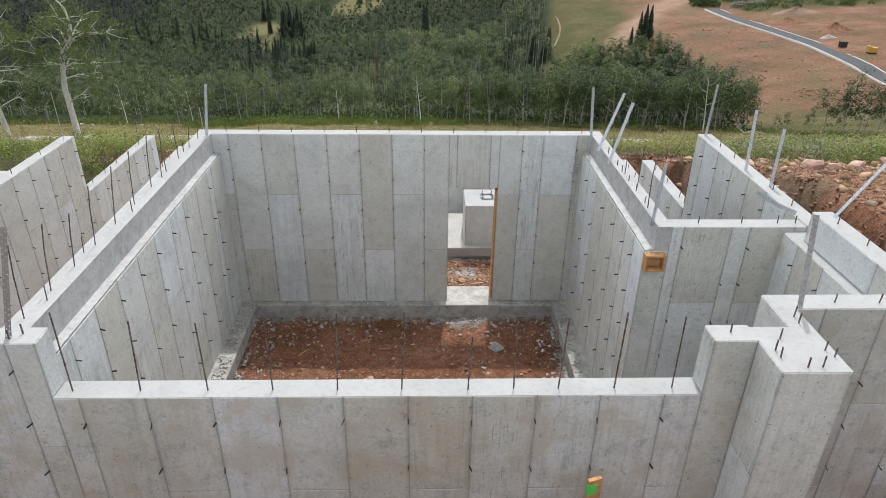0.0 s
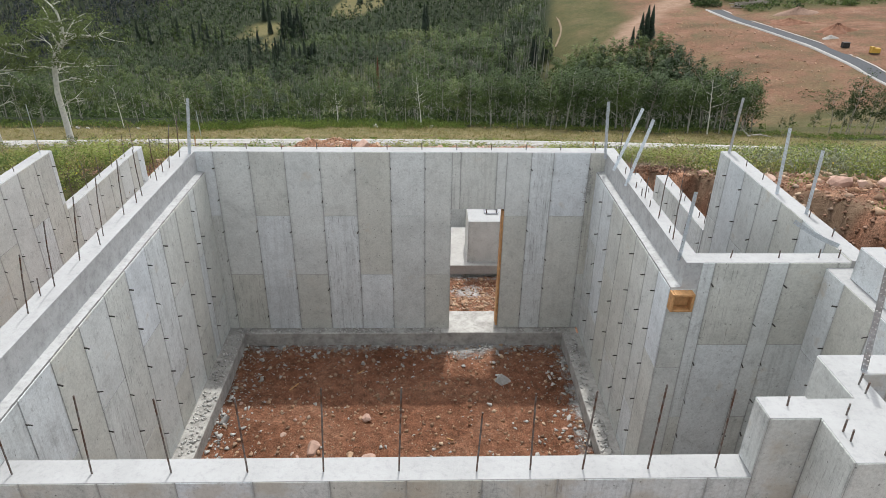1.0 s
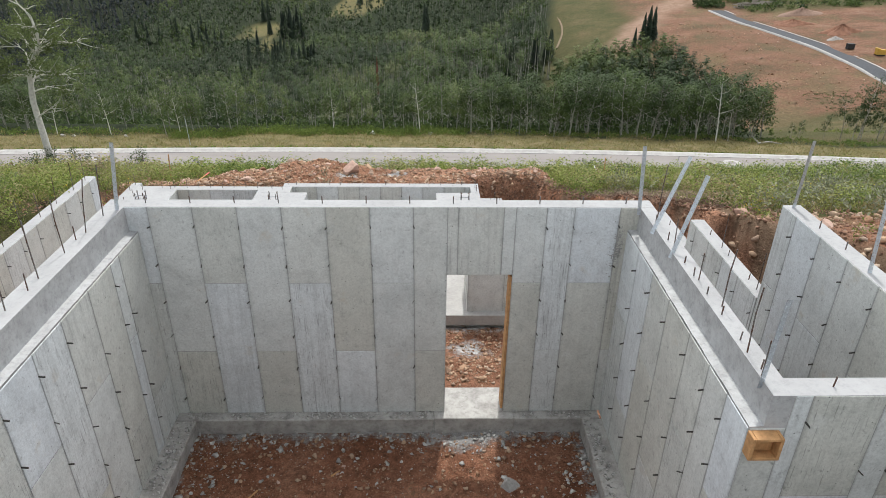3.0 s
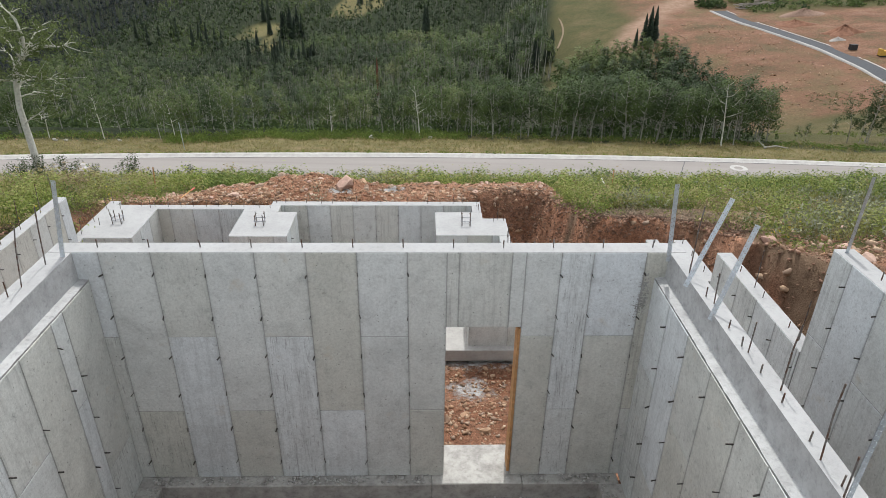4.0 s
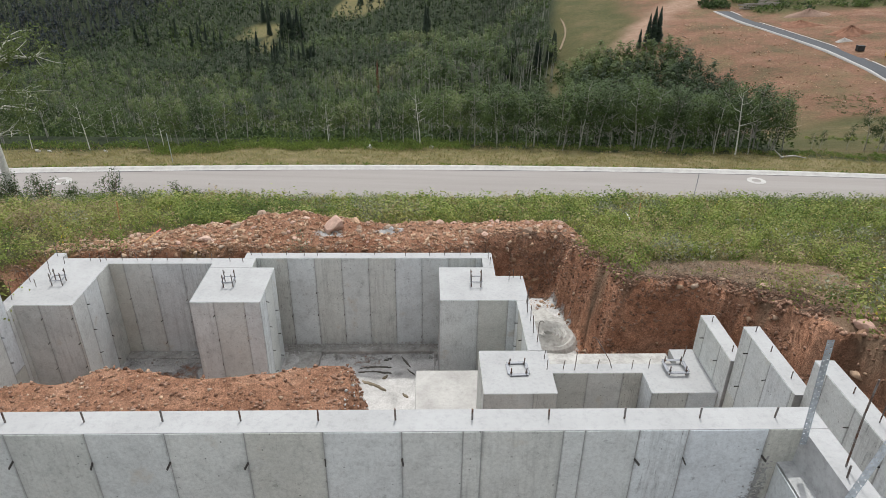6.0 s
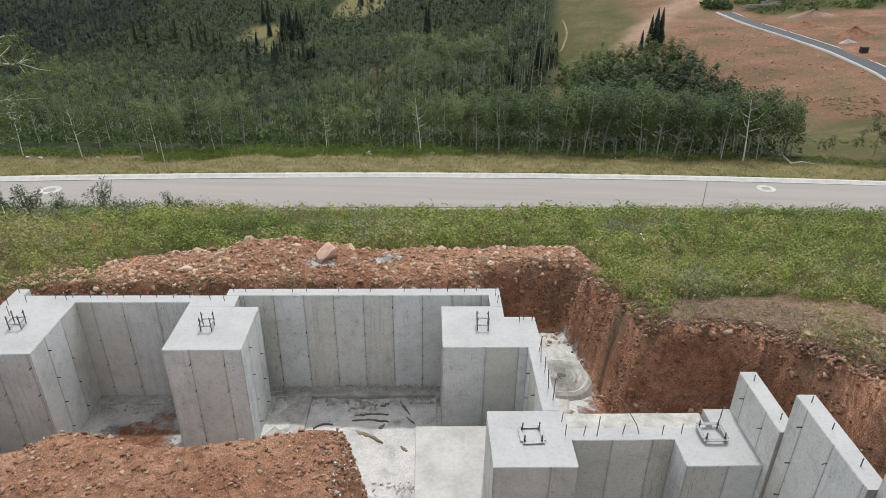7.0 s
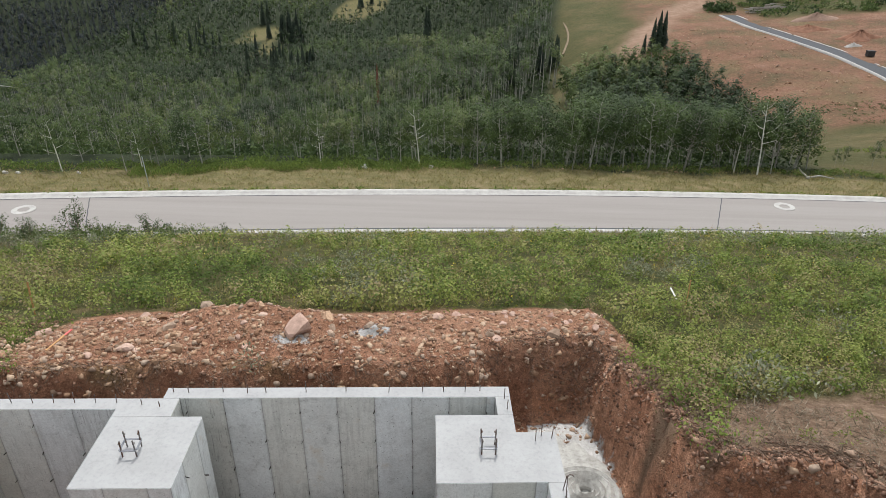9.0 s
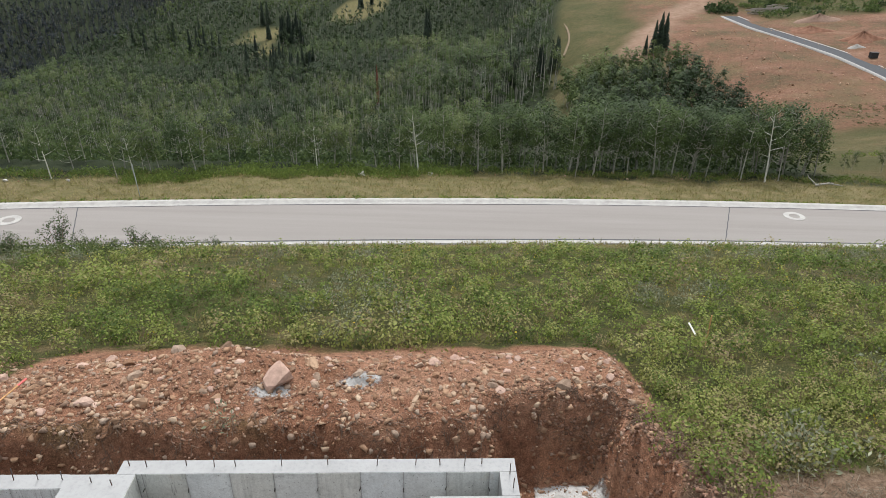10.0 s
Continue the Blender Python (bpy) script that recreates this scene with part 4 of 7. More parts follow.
bars(back_wall, STUB, [(-2.6, 21.27), (-1.65, 21.28), (-0.3, 21.27), (0.25, 21.28), (0.95, 21.27), (1.58, 21.1), (1.6, 20.85)], HI)
bars(low_wall, STUB, [(-6.6 + 0.33 * k, 21.05) for k in range(7)], HI, 0.15)
bars(p1, STUB, [(-7.9, 19.9), (-7.85, 20.4), (-7.8, 20.9), (-7.3, 21.05), (-6.95, 21.05), (-7.05, 20.98)], HI, 0.15)
bars(p1b, MID, [(-8.12, 19.4), (-8.12, 20.1), (-8.1, 20.8), (-8.12, 21.25)], HI, 0.1)
bars(p3, STUB, [(1.95, 20.15), (2.05, 20.25), (2.2, 20.2)], HI)
bars(lower_east, MID, [(2.19, 19.2), (2.18, 18.9), (2.2, 18.6), (2.2, 18.2)], HI, 0.12)
bars(lower_east, HOOK, [(2.2, 19.05), (2.22, 17.9)], HI, 0.08)
bars(p4, STUB, [(2.27, 17.4), (2.27, 17.1)], HI)
bars(cellar, STUB, [(2.55, 17.1), (3.15, 17.12), (3.75, 17.1), (4.05, 17.12)], HI)
bars(cellar, MID, [(2.75, 17.08)], HI)
bars(cellar, BENT, [(3.42, 17.1)], HI)
bars(p5, STUB, [(4.75, 17.4), (4.82, 17.52)], HI)


def strap_mesh(length, width=0.05, bend=0.0):
    """A perforated steel hold-down strap, upright in the xz plane."""
    bm = bmesh.new()
    rows = int(length / 0.05)
    cw, ch, t = width / 2, length / rows, 0.0035
    for i in range(rows):
        for j in range(2):
            x0, z0 = -width / 2 + j * cw, i * ch
            cx, cz = x0 + cw / 2, z0 + ch / 2 + (0.008 if j else -0.008)
            off = bend * ((i + 0.5) / rows) ** 2
            ring, sq = [], []
            for k in range(8):
                a = math.pi / 4 * k + math.pi / 8
                ring.append((cx + 0.0055 * math.cos(a), cz + 0.0055 * math.sin(a)))
                m = max(abs(math.cos(a)), abs(math.sin(a)))
                sq.append((x0 + cw / 2 + cw / 2 * math.cos(a) / m, z0 + ch / 2 + ch / 2 * math.sin(a) / m))
            lay = []
            for y in (0.0, t):
                lay.append(([bm.verts.new((x, y + off, z)) for x, z in ring], [bm.verts.new((x, y + off, z)) for x, z in sq]))
            for k in range(8):
                n = (k + 1) % 8
                bm.faces.new((lay[0][1][k], lay[0][1][n], lay[0][0][n], lay[0][0][k]))
                bm.faces.new((lay[1][0][k], lay[1][0][n], lay[1][1][n], lay[1][1][k]))
                bm.faces.new((lay[0][0][k], lay[0][0][n], lay[1][0][n], lay[1][0][k]))
            # the cell's corners
            for sx, sz, k in ((1, 1, 0), (-1, 1, 2), (-1, -1, 4), (1, -1, 6)):
                for y, q in ((0.0, 0), (t, 1)):
                    c = bm.verts.new((x0 + cw / 2 + sx * cw / 2, y + off, z0 + ch / 2 + sz * ch / 2))
                    bm.faces.new((lay[q][1][k], c, lay[q][1][k + 1]))
    bmesh.ops.recalc_face_normals(bm, faces=bm.faces[:])
    me = bpy.data.meshes.new("hold_down_strap")
    bm.to_mesh(me)
    bm.free()
    me.materials.append(M_GALV)
    return me


STRAP = strap_mesh(1.0)
STRAP_BENT = strap_mesh(1.0, 0.06, 0.25)


def strap(wall, base, top, turn=0.0, mesh=STRAP, face=None):
    """A strap from base towards top, turned about its own length."""
    d = Vector(top) - Vector(base)
    q = d.to_track_quat('Z', 'Y') @ Euler((0, 0, radians(turn))).to_quaternion()
    if face:
        z = d.normalized()
        y = (Vector(face) - z * z.dot(Vector(face))).normalized()
        x = y.cross(z)
        q = Matrix((x, y, z)).transposed().to_quaternion()
    ob = shared("hold_down_strap", mesh, wall, base)
    ob.rotation_mode = 'QUATERNION'
    ob.rotation_quaternion = q
    ob.scale = (1, 1, d.length)
    tagged(ob, label="perforated galvanised steel strap cast into the wall")


strap(right_wall, (3.12, 11.22, 3.55), (3.50, 11.36, 4.56), 40)
strap(right_wall, (3.14, 10.55, 3.55), (3.45, 10.66, 4.58), 40)
strap(right_wall, (3.12, 11.80, 3.55), (3.05, 11.79, 4.55), 75)
strap(right_wall, (3.14, 8.12, 3.55), (3.2, 8.16, 4.45), 65)
strap(left_wall, (-4.02, 11.78, 3.55), (-3.9, 11.82, 4.56), 75)
e1 = bpy.data.objects["wall_step_east_1"]
strap(e1, (5.3, 11.85, 3.6), (5.36, 11.9, 4.6), 60)
strap(e1, (5.27, 10.02, 3.6), (5.31, 10.2, 4.6), 10)
strap(e1, (5.34, 9.3, 3.6), (5.4, 9.43, 4.53), 20)
strap(e1, (5.2, 8.25, 3.68), (4.72, 8.5, 3.8), 90, STRAP_BENT)
strap(near_wall, (-3.74, 4.93, 3.9), (-3.47, 4.96, 5.05), face=(0.25, -1, 0.2))
strap(bpy.data.objects["wall_step_west_1"], (-8.1, 14.4, 2.6), (-8.12, 14.42, 3.72), 60)
strap(pier, (3.72, 5.40, 3.9), (3.62, 5.43, 4.95), face=(-0.35, -1, 0.2))
strap(side, (5.2, 7.5, 3.9), (5.72, 7.38, 4.95), 20)


def bolt_cage(parent, x, y, z, turn=0.0, size=0.2, height=0.3, plate=False):
    """Four anchor bolts held by a square template."""
    cage = new("anchor_bolts")
    cage.parent = parent
    cage.location, cage.rotation_euler = (x, y, z), (0, 0, turn)
    tagged(cage, label="four steel anchor bolts in a square template")
    s = size / 2
    for sx in (-s, s):
        for sy in (-s, s):
            bm = bmesh.new()
            lean = rng.uniform(-0.015, 0.015)
            rod(bm, (sx, sy, -0.05), (sx + lean, sy, height), 0.011, 8)
            for zz in ((0.035,) if plate else (height - 0.06,)):
                rod(bm, (sx, sy, zz), (sx, sy, zz + 0.018), 0.02, 6)
            part("bolt", bm, M_REBAR, cage)
    bm = bmesh.new()
    zz, w, o = (0.018, 0.055, s + 0.035) if plate else (height * 0.42, 0.03, s + 0.018)
    for a in (-1, 1):
        box(bm, -o, o, a * o - w / 2, a * o + w / 2, zz, zz + 0.008)
        box(bm, a * o - w / 2, a * o + w / 2, -o + w / 2 + 0.001, o - w / 2 - 0.001, zz, zz + 0.008)
    part("template", bm, M_PLATE, cage)
    return cage


bolt_cage(p1, -7.5, 20.05, HI, 0.1)
bolt_cage(p2, -3.95, 19.98, HI, 0.05)
bolt_cage(p3, 1.23, 19.98, HI, -0.03)
bolt_cage(p4, 1.76, 17.1, HI, 0.04, 0.26, 0.14, True)
bolt_cage(p5, 4.5, 17.08, HI + 0.05, 0.0, 0.28, 0.13, True)


# ---- small things on the building site ----
def thing(name, bm, material, label, category, loc=(0, 0, 0), rot=(0, 0, 0), group="", smooth=False):
    ob = link_mesh(name, bm, material, smooth=smooth)
    ob.location, ob.rotation_euler = loc, rot
    return tagged(ob, label, category, group)


blockout = new("beam_pocket_form")
tagged(blockout, "square open pine form at the wall's corner, under the ledge", "form box")
for b in ((3.02, 3.05, 7.80, 7.922, 2.99, 3.24), (3.27, 3.30, 7.80, 7.922, 2.99, 3.24), (3.052, 3.268, 7.80, 7.922, 2.99, 3.02), (3.052, 3.268, 7.80, 7.922, 3.21, 3.24), (3.052, 3.268, 7.9, 7.922, 3.022, 3.208)):
    bm = bmesh.new()
    box(bm, *b)
    bmesh.ops.bevel(bm, geom=bm.edges[:], offset=0.004, segments=1, affect='EDGES')
    part("board", bm, M_WOOD, blockout)
bm = bmesh.new()
box(bm, -0.018, 0.018, -0.12, 0.12, 0, 2.5)
bmesh.ops.bevel(bm, geom=bm.edges[:], offset=0.004, segments=1, affect='EDGES')
thing("door_buck", bm, M_WOOD, "rough pine board standing against the doorway's jamb", "board", (1.405, 12.03, 0.0), (0, 0.006, 0))
bm = bmesh.new()
box(bm, -0.07, 0.07, -0.02, 0.02, 0, 3.02)
stake = new("grade_stake")
tagged(stake, "tall pine grade stake with a green painted tip", "stake")
stake.location, stake.rotation_euler = (1.6, 4.42, -0.33), (0.0, 0.0, 0.3)
part("board", bm, M_WOOD, stake)
bm = bmesh.new()
box(bm, -0.071, 0.02, -0.0225, 0.0225, 2.84, 2.97)
part("paint_mark", bm, M_GREEN, stake, "green paint mark")


def lath(loc, rot, length, tip, label):
    ob = new("survey_lath")
    ob.location, ob.rotation_euler = loc, rot
    tagged(ob, label, "stake")
    bm = bmesh.new()
    box(bm, -0.019, 0.019, -0.006, 0.006, 0, length)
    part("lath", bm, M_WOOD if tip is not M_WHITE else M_WHITE, ob)
    if tip is not M_WHITE:
        bm = bmesh.new()
        box(bm, -0.021, 0.021, -0.008, 0.008, length * 0.72, length + 0.003)
        part("tip", bm, tip, ob, "painted tip")
    return ob


def on_ground(x, y, up=0.0):
    return float(ground_height(np.array([x]), np.array([y]))[0]) + up


lath((-7.25, 23.6, on_ground(-7.25, 23.6, 0.05)), Vector((0.35, 0.9, 0.12)).to_track_quat('Z', 'Y').to_euler(), 0.66, M_PAINT, "pine survey lath with a pink tip lying on the heap")
lath((-9.2, 26.4, on_ground(-9.2, 26.4, -0.1)), (0.0, 0.06, 0.3), 1.0, M_WOOD, "weathered pine survey lath standing in the field")
lath((6.95, 26.9, on_ground(6.95, 26.9, -0.1)), (0.0, -0.03, 0.6), 0.95, M_WOOD, "weathered pine survey lath standing in the field")
lath((6.72, 27.0, on_ground(6.72, 27.0, 0.25)), (-1.1, -0.5, 0.0), 0.36, M_WHITE, "white plastic stake leaning among the plants")
lath((-14.4, 19.5, on_ground(-14.4, 19.5, -0.1)), (0.0, 0.03, 0.3), 1.1, M_PAINT, "pine survey lath with a red tip beside the field")


def concrete_drum():
    """A round cast collar with ripples and a small hole, in the spilt concrete outside the wall."""
    bm = bmesh.new()
    prof = [(0.07, -0.10), (0.07, 0.05), (0.10, 0.10), (0.13, 0.04), (0.165, 0.10), (0.20, 0.03), (0.24, 0.09), (0.28, 0.025), (0.32, 0.075), (0.37, 0.015), (0.41, 0.05), (0.46, 0.0), (0.52, -0.12)]
    n = 40
    rings = []
    for r, z in prof:
        rings.append([bm.verts.new(((r + 0.012 * math.sin(3 * a + r * 20)) * math.cos(a), (r + 0.012 * math.cos(2 * a)) * math.sin(a), z + 0.006 * math.sin(5 * a + 9 * r)))
                      for a in (2 * math.pi * k / n for k in range(n))])
    for a, b in zip(rings, rings[1:]):
        for k in range(n):
            bm.faces.new((a[k], a[(k + 1) % n], b[(k + 1) % n], b[k]))
    bm.faces.new(rings[0][::-1])
    bmesh.ops.scale(bm, vec=(1.4, 1.4, 1.1), verts=bm.verts[:])
    thing("concrete_collar", bm, M_SPILL, "round rough concrete collar with ripples beside the low wall", "concrete collar", (3.1, 21.0, -1.90))


concrete_drum()


def stick(x, y, length, turn):
    bm = bmesh.new()
    box(bm, -length / 2, length / 2, -0.012, 0.012, 0.0, 0.02)
    bmesh.ops.bevel(bm, geom=bm.edges[:], offset=0.004, segments=1, affect='EDGES')
    ob = tagged(link_mesh("wood_offcut", bm, M_WOOD), "short pale pine offcut on the dirt floor", "offcut", "offcuts on the dirt floor")
    ob.location, ob.rotation_euler = (x, y, on_ground(x, y, 0.004)), (0.02, 0.03, turn)


stick(-2.36, 10.4, 0.24, 1.0)
stick(-1.2, 10.8, 0.16, 0.75)
stick(0.4, 9.1, 0.12, -0.4)


def mud_streak(x, y, length, turn, bow, wide, material, label):
    """A low crescent of mud left on the gravel floor."""
    bm = bmesh.new()
    r = random.Random(int(100 * (x + y)))
    rows = []
    n = 14
    for k in range(n + 1):
        f = k / n
        s = (f - 0.5) * length
        o = bow * (1 - (2 * f - 1) ** 2) + r.uniform(-0.012, 0.012)
        w = wide * math.sin(math.pi * (0.04 + 0.92 * f)) * r.uniform(0.6, 1.3)
        px, py = s * math.cos(turn) - o * math.sin(turn), s * math.sin(turn) + o * math.cos(turn)
        nx, ny = -math.sin(turn), math.cos(turn)
        rows.append([bm.verts.new((px + nx * w * q, py + ny * w * q, h)) for q, h in ((-1, -0.03), (-0.45, 0.016), (0.3, 0.03 * r.uniform(0.6, 1.2)), (1, -0.03))])
    for a, b in zip(rows, rows[1:]):
        for i in range(3):
            bm.faces.new((a[i], a[i + 1], b[i + 1], b[i]))
    ob = tagged(link_mesh("mud_streak", bm, material), label, "mud", "mud streaks on the gravel floor")
    ob.location = (x, y, on_ground(x, y, 0.004))


M_MUD = plain("dark_wet_mud", (0.13, 0.122, 0.105), 0.7, 0.4, 12)
M_SILT = plain("brown_silt", (0.21, 0.175, 0.125), 0.9, 0.35, 9)
for x, y, L, t, b, w, mt in ((-1.0, 20.29, 0.74, 0.07, 0.05, 0.03, 0), (-1.0, 20.12, 0.77, -0.05, 0.03, 0.025, 0), (-1.17, 19.67, 0.98, -0.37, 0.12, 0.07, 1), (-0.3, 20.53, 0.45, -1.09, 0.0, 0.04, 0), (-0.17, 20.14, 0.28, -0.86, 0.0, 0.015, 0), (-1.96, 19.94, 0.41, 0.24, 0.06, 0.02, 0), (-0.28, 19.34, 0.19, -0.8, 0.0, 0.06, 1), (-0.73, 20.61, 0.2, 0.41, 0.0, 0.06, 0), (-0.76, 19.97, 0.16, 0.69, 0, 0.06, 1)):
    mud_streak(x, y, L, t, b, w, M_SILT if mt else M_MUD, "brown crescent of dried silt on gravel" if mt else "dark crescent of wet mud on gravel")


def spill():
    """Spilt concrete, lying uneven on the ground."""
    bm = bmesh.new()
    n = 44
    rings = []
    for f, z in ((0.0, 0.05), (0.35, 0.055), (0.7, 0.045), (0.9, 0.03), (1.0, -0.06)):
        row = []
        for k in range(n):
            a = 2 * math.pi * k / n
            r = 1 + 0.18 * math.sin(3 * a + 1) + 0.1 * math.sin(7 * a)
            x, y = 3.0 + 0.58 * f * r * math.cos(a), 21.25 + 1.35 * f * r * math.sin(a)
            row.append(bm.verts.new((x, y, -1.99 + z + 0.02 * math.sin(9 * x) * math.cos(7 * y))))
        rings.append(row)
    for a, b in zip(rings, rings[1:]):
        for k in range(n):
            bm.faces.new((a[k], a[(k + 1) % n], b[(k + 1) % n], b[k]))
    bmesh.ops.recalc_face_normals(bm, faces=bm.faces[:])
    ob = thing("concrete_spill", bm, M_SPILL, "thin grey skin of spilt concrete on the trench floor", "concrete", smooth=True)


spill()


def manhole(x, y):
    ob = new("manhole")
    ob.location = (x, y, float(road_z(x)) + 0.03)
    tagged(ob, "round manhole with a pale concrete collar in the road", "manhole", "manholes in the road")
    for name, r0, r1, mat, h in (("collar", 0.36, 0.72, M_KERB, 0.03), ("lid", 0.0, 0.345, M_ROAD, 0.02)):
        bm = bmesh.new()
        n = 28
        a = [bm.verts.new((max(r0, 0.001) * math.cos(2 * math.pi * k / n), max(r0, 0.001) * math.sin(2 * math.pi * k / n), h)) for k in range(n)]
        b = [bm.verts.new((r1 * math.cos(2 * math.pi * k / n), r1 * math.sin(2 * math.pi * k / n), h)) for k in range(n)]
        c = [bm.verts.new((r1 * math.cos(2 * math.pi * k / n), r1 * math.sin(2 * math.pi * k / n), -0.05)) for k in range(n)]
        for p, q in ((a, b), (b, c)):
            for k in range(n):
                bm.faces.new((p[k], q[k], q[(k + 1) % n], p[(k + 1) % n]))
        part(name, bm, mat, ob)


manhole(26.5, 56.4)
manhole(-25.8, 52.2)
for xa, tilt in ((19.5, 0.46), (-20.3, -0.39)):
    bm = bmesh.new()
    ya, za = float(road_near(xa)), float(road_z(xa))
    for k in range(14):
        y0, y1 = ya + 0.5 + k * 0.42, ya + 0.5 + (k + 1) * 0.42
        zz = [za + 0.056 - 0.05 * abs(v - ya - 3.5) / 3.0 - 0.029 * tilt * (v - ya) for v in (y0, y1)]
        o0, o1 = [tilt * (v - ya) + 0.02 * math.sin(v * 5) for v in (y0, y1)]
        bm.faces.new([bm.verts.new(p) for p in ((xa + o0 - 0.03, y0, zz[0]), (xa + o0 + 0.03, y0, zz[0]), (xa + o1 + 0.03, y1, zz[1]), (xa + o1 - 0.03, y1, zz[1]))])
    tagged(link_mesh("trim_road_seam", bm, M_ROAD2), "dark tar seam across the road", "road seam", kind="structure")
post = new("marker_post")
tagged(post, "thin grey steel marker post beside the far kerb", "post")
post.location = (-19.6, 57.0, float(road_z(-19.6)) - 0.1)
bm = bmesh.new()
rod(bm, (0, 0, 0), (-0.08, 0, 2.3), 0.035, 8)
part("pole", bm, M_GALV, post)


# ---- stones ----
def stone_shape(seed, detail=1, flat=0.7):
    bm = bmesh.new()
    bmesh.ops.create_icosphere(bm, subdivisions=detail, radius=1.0)
    r = random.Random(seed)
    ax = [Vector((r.gauss(0, 1), r.gauss(0, 1), r.gauss(0, 1))).normalized() for _ in range(7)]
    lim = [r.uniform(0.42, 0.85) for _ in ax]
    sq = Vector((1.0, r.uniform(0.65, 0.95), r.uniform(flat - 0.2, flat + 0.1)))
    for v in bm.verts:
        p = v.co.copy()
        for a, l in zip(ax, lim):
            d = p.dot(a)
            if d > l:
                p -= a * (d - l) * 0.9
        p *= r.uniform(0.93, 1.05)
        v.co = Vector((p.x * sq.x, p.y * sq.y, p.z * sq.z))
    return bm


def tri_arrays(bm):
    bmesh.ops.triangulate(bm, faces=bm.faces[:])
    bm.verts.index_update()
    v = np.array([x.co for x in bm.verts])
    f = np.array([[q.index for q in p.verts] for p in bm.faces])
    bm.free()
    return v, f


def rubble(seed, flat=0.65, n=9):
    """A broken angular stone: the hull of a few points."""
    r = random.Random(seed)
    bm = bmesh.new()
    for _ in range(n):
        p = Vector((r.gauss(0, 1), r.gauss(0, 1), r.gauss(0, 1))).normalized()
        bm.verts.new((p.x, p.y * r.uniform(0.6, 0.9), p.z * flat))
    out = bmesh.ops.convex_hull(bm, input=bm.verts[:])
    bmesh.ops.delete(bm, geom=[g for g in set(out["geom_interior"] + out["geom_unused"]) if isinstance(g, bmesh.types.BMVert)], context='VERTS')
    return bm


SMALL = [tri_arrays(rubble(k, 0.55 + 0.04 * k)) for k in range(8)] + [tri_arrays(stone_shape(1, 1))]
CHIP = [tri_arrays(rubble(20 + k, 0.3, 8)) for k in range(8)]
nrng = np.random.default_rng(11)


def scatter(name, shapes, pts, sizes, material, label, category, sink=0.25):
    V, F, o = [], [], 0
    z = ground_height(pts[:, 0], pts[:, 1])
    for (x, y), zz, s in zip(pts, z, sizes):
        v, f = shapes[nrng.integers(len(shapes))]
        m = np.array(Euler((nrng.normal(0, 0.35), nrng.normal(0, 0.35), nrng.uniform(0, 6.28))).to_matrix())
        V.append((v * s) @ m.T + (x, y, zz + s * (0.5 - sink)))
        F.append(f + o)
        o += len(v)
    me = mesh_arrays(name, np.concatenate(V), np.concatenate(F), material)
    return tagged(new(name, me), label, category, kind="stuff")


def area(n, x0, x1, y0, y1, keep=None):
    p = np.stack([nrng.uniform(x0, x1, n), nrng.uniform(y0, y1, n)], -1)
    return p if keep is None else p[keep(p[:, 0], p[:, 1])]


def sizes(n, lo, hi):
    return lo * (hi / lo) ** (nrng.random(n) ** 3.2)


p = area(6000, -3.5, 2.7, 5.2, 11.7)
q = area(3800, -3.5, 2.7, 5.2, 11.7)
scatter("gravel_room", SMALL, q, nrng.uniform(0.006, 0.017, len(q)), M_STONE, "fine red gravel on the dirt floor", "gravel")
scatter("stones_room", SMALL, p, sizes(len(p), 0.007, 0.058), M_STONE, "loose red stones on the dirt floor", "stones")
p = area(19000, -3.55, 2.75, 5.2, 11.72, lambda x, y: nrng.random(len(x)) < 0.03 + 0.9 * np.exp(-np.minimum(np.minimum(x + 3.5, 2.7 - x), 11.7 - y) / 0.30))
scatter("chippings_room", CHIP, p, sizes(len(p), 0.011, 0.075), M_CHIP, "broken grey concrete chippings along the walls", "chippings", 0.2)
p = np.concatenate([area(6200, -9.8, 4.5, 22.8, 26.4, lambda x, y: np.exp(-((y - 24.4) / 1.1) ** 2) > nrng.random(len(x))), area(4500, -9.5, 4.3, 22.3, 24.0), area(1500, -9.5, -3.0, 23.0, 25.5)])
scatter("stones_heap", SMALL, p, sizes(len(p), 0.012, 0.11), M_STONE, "rounded red and buff stones in the spoil heap", "stones", 0.5)
p = area(2400, -8.0, -0.6, 12.3, 17.9)
scatter("stones_pile", SMALL, p, sizes(len(p), 0.012, 0.06), M_STONE, "small red stones on the dirt pile", "stones", 0.45)
p = area(2600, -1.0, 2.2, 12.4, 16.2)
scatter("stones_doorway", SMALL, p, sizes(len(p), 0.012, 0.075), M_STONE, "loose red stones beyond the doorway", "stones")
p = np.concatenate([area(1800, 2.6, 9.5, 17.0, 23.6, lambda x, y: (pit_distance(x, y) > -0.2) & (pit_distance(x, y) < 0.45)), area(500, 2.6, 6.6, 18.0, 23.6, lambda x, y: (pit_distance(x, y) > -0.5) & (pit_distance(x, y) < 0.5)), area(160, 3.4, 8.2, 17.6, 19.6)])
scatter("stones_bank", SMALL, p, sizes(len(p), 0.013, 0.10), M_STONE, "stones weathering out of the cut bank", "stones", 0.35)
p = area(1500, 5.7, 11.0, 8.0, 16.5)
scatter("stones_spoil_east", SMALL, p, sizes(len(p), 0.02, 0.16), M_STONE, "red stones on the bare spoil beside the wall", "stones", 0.3)
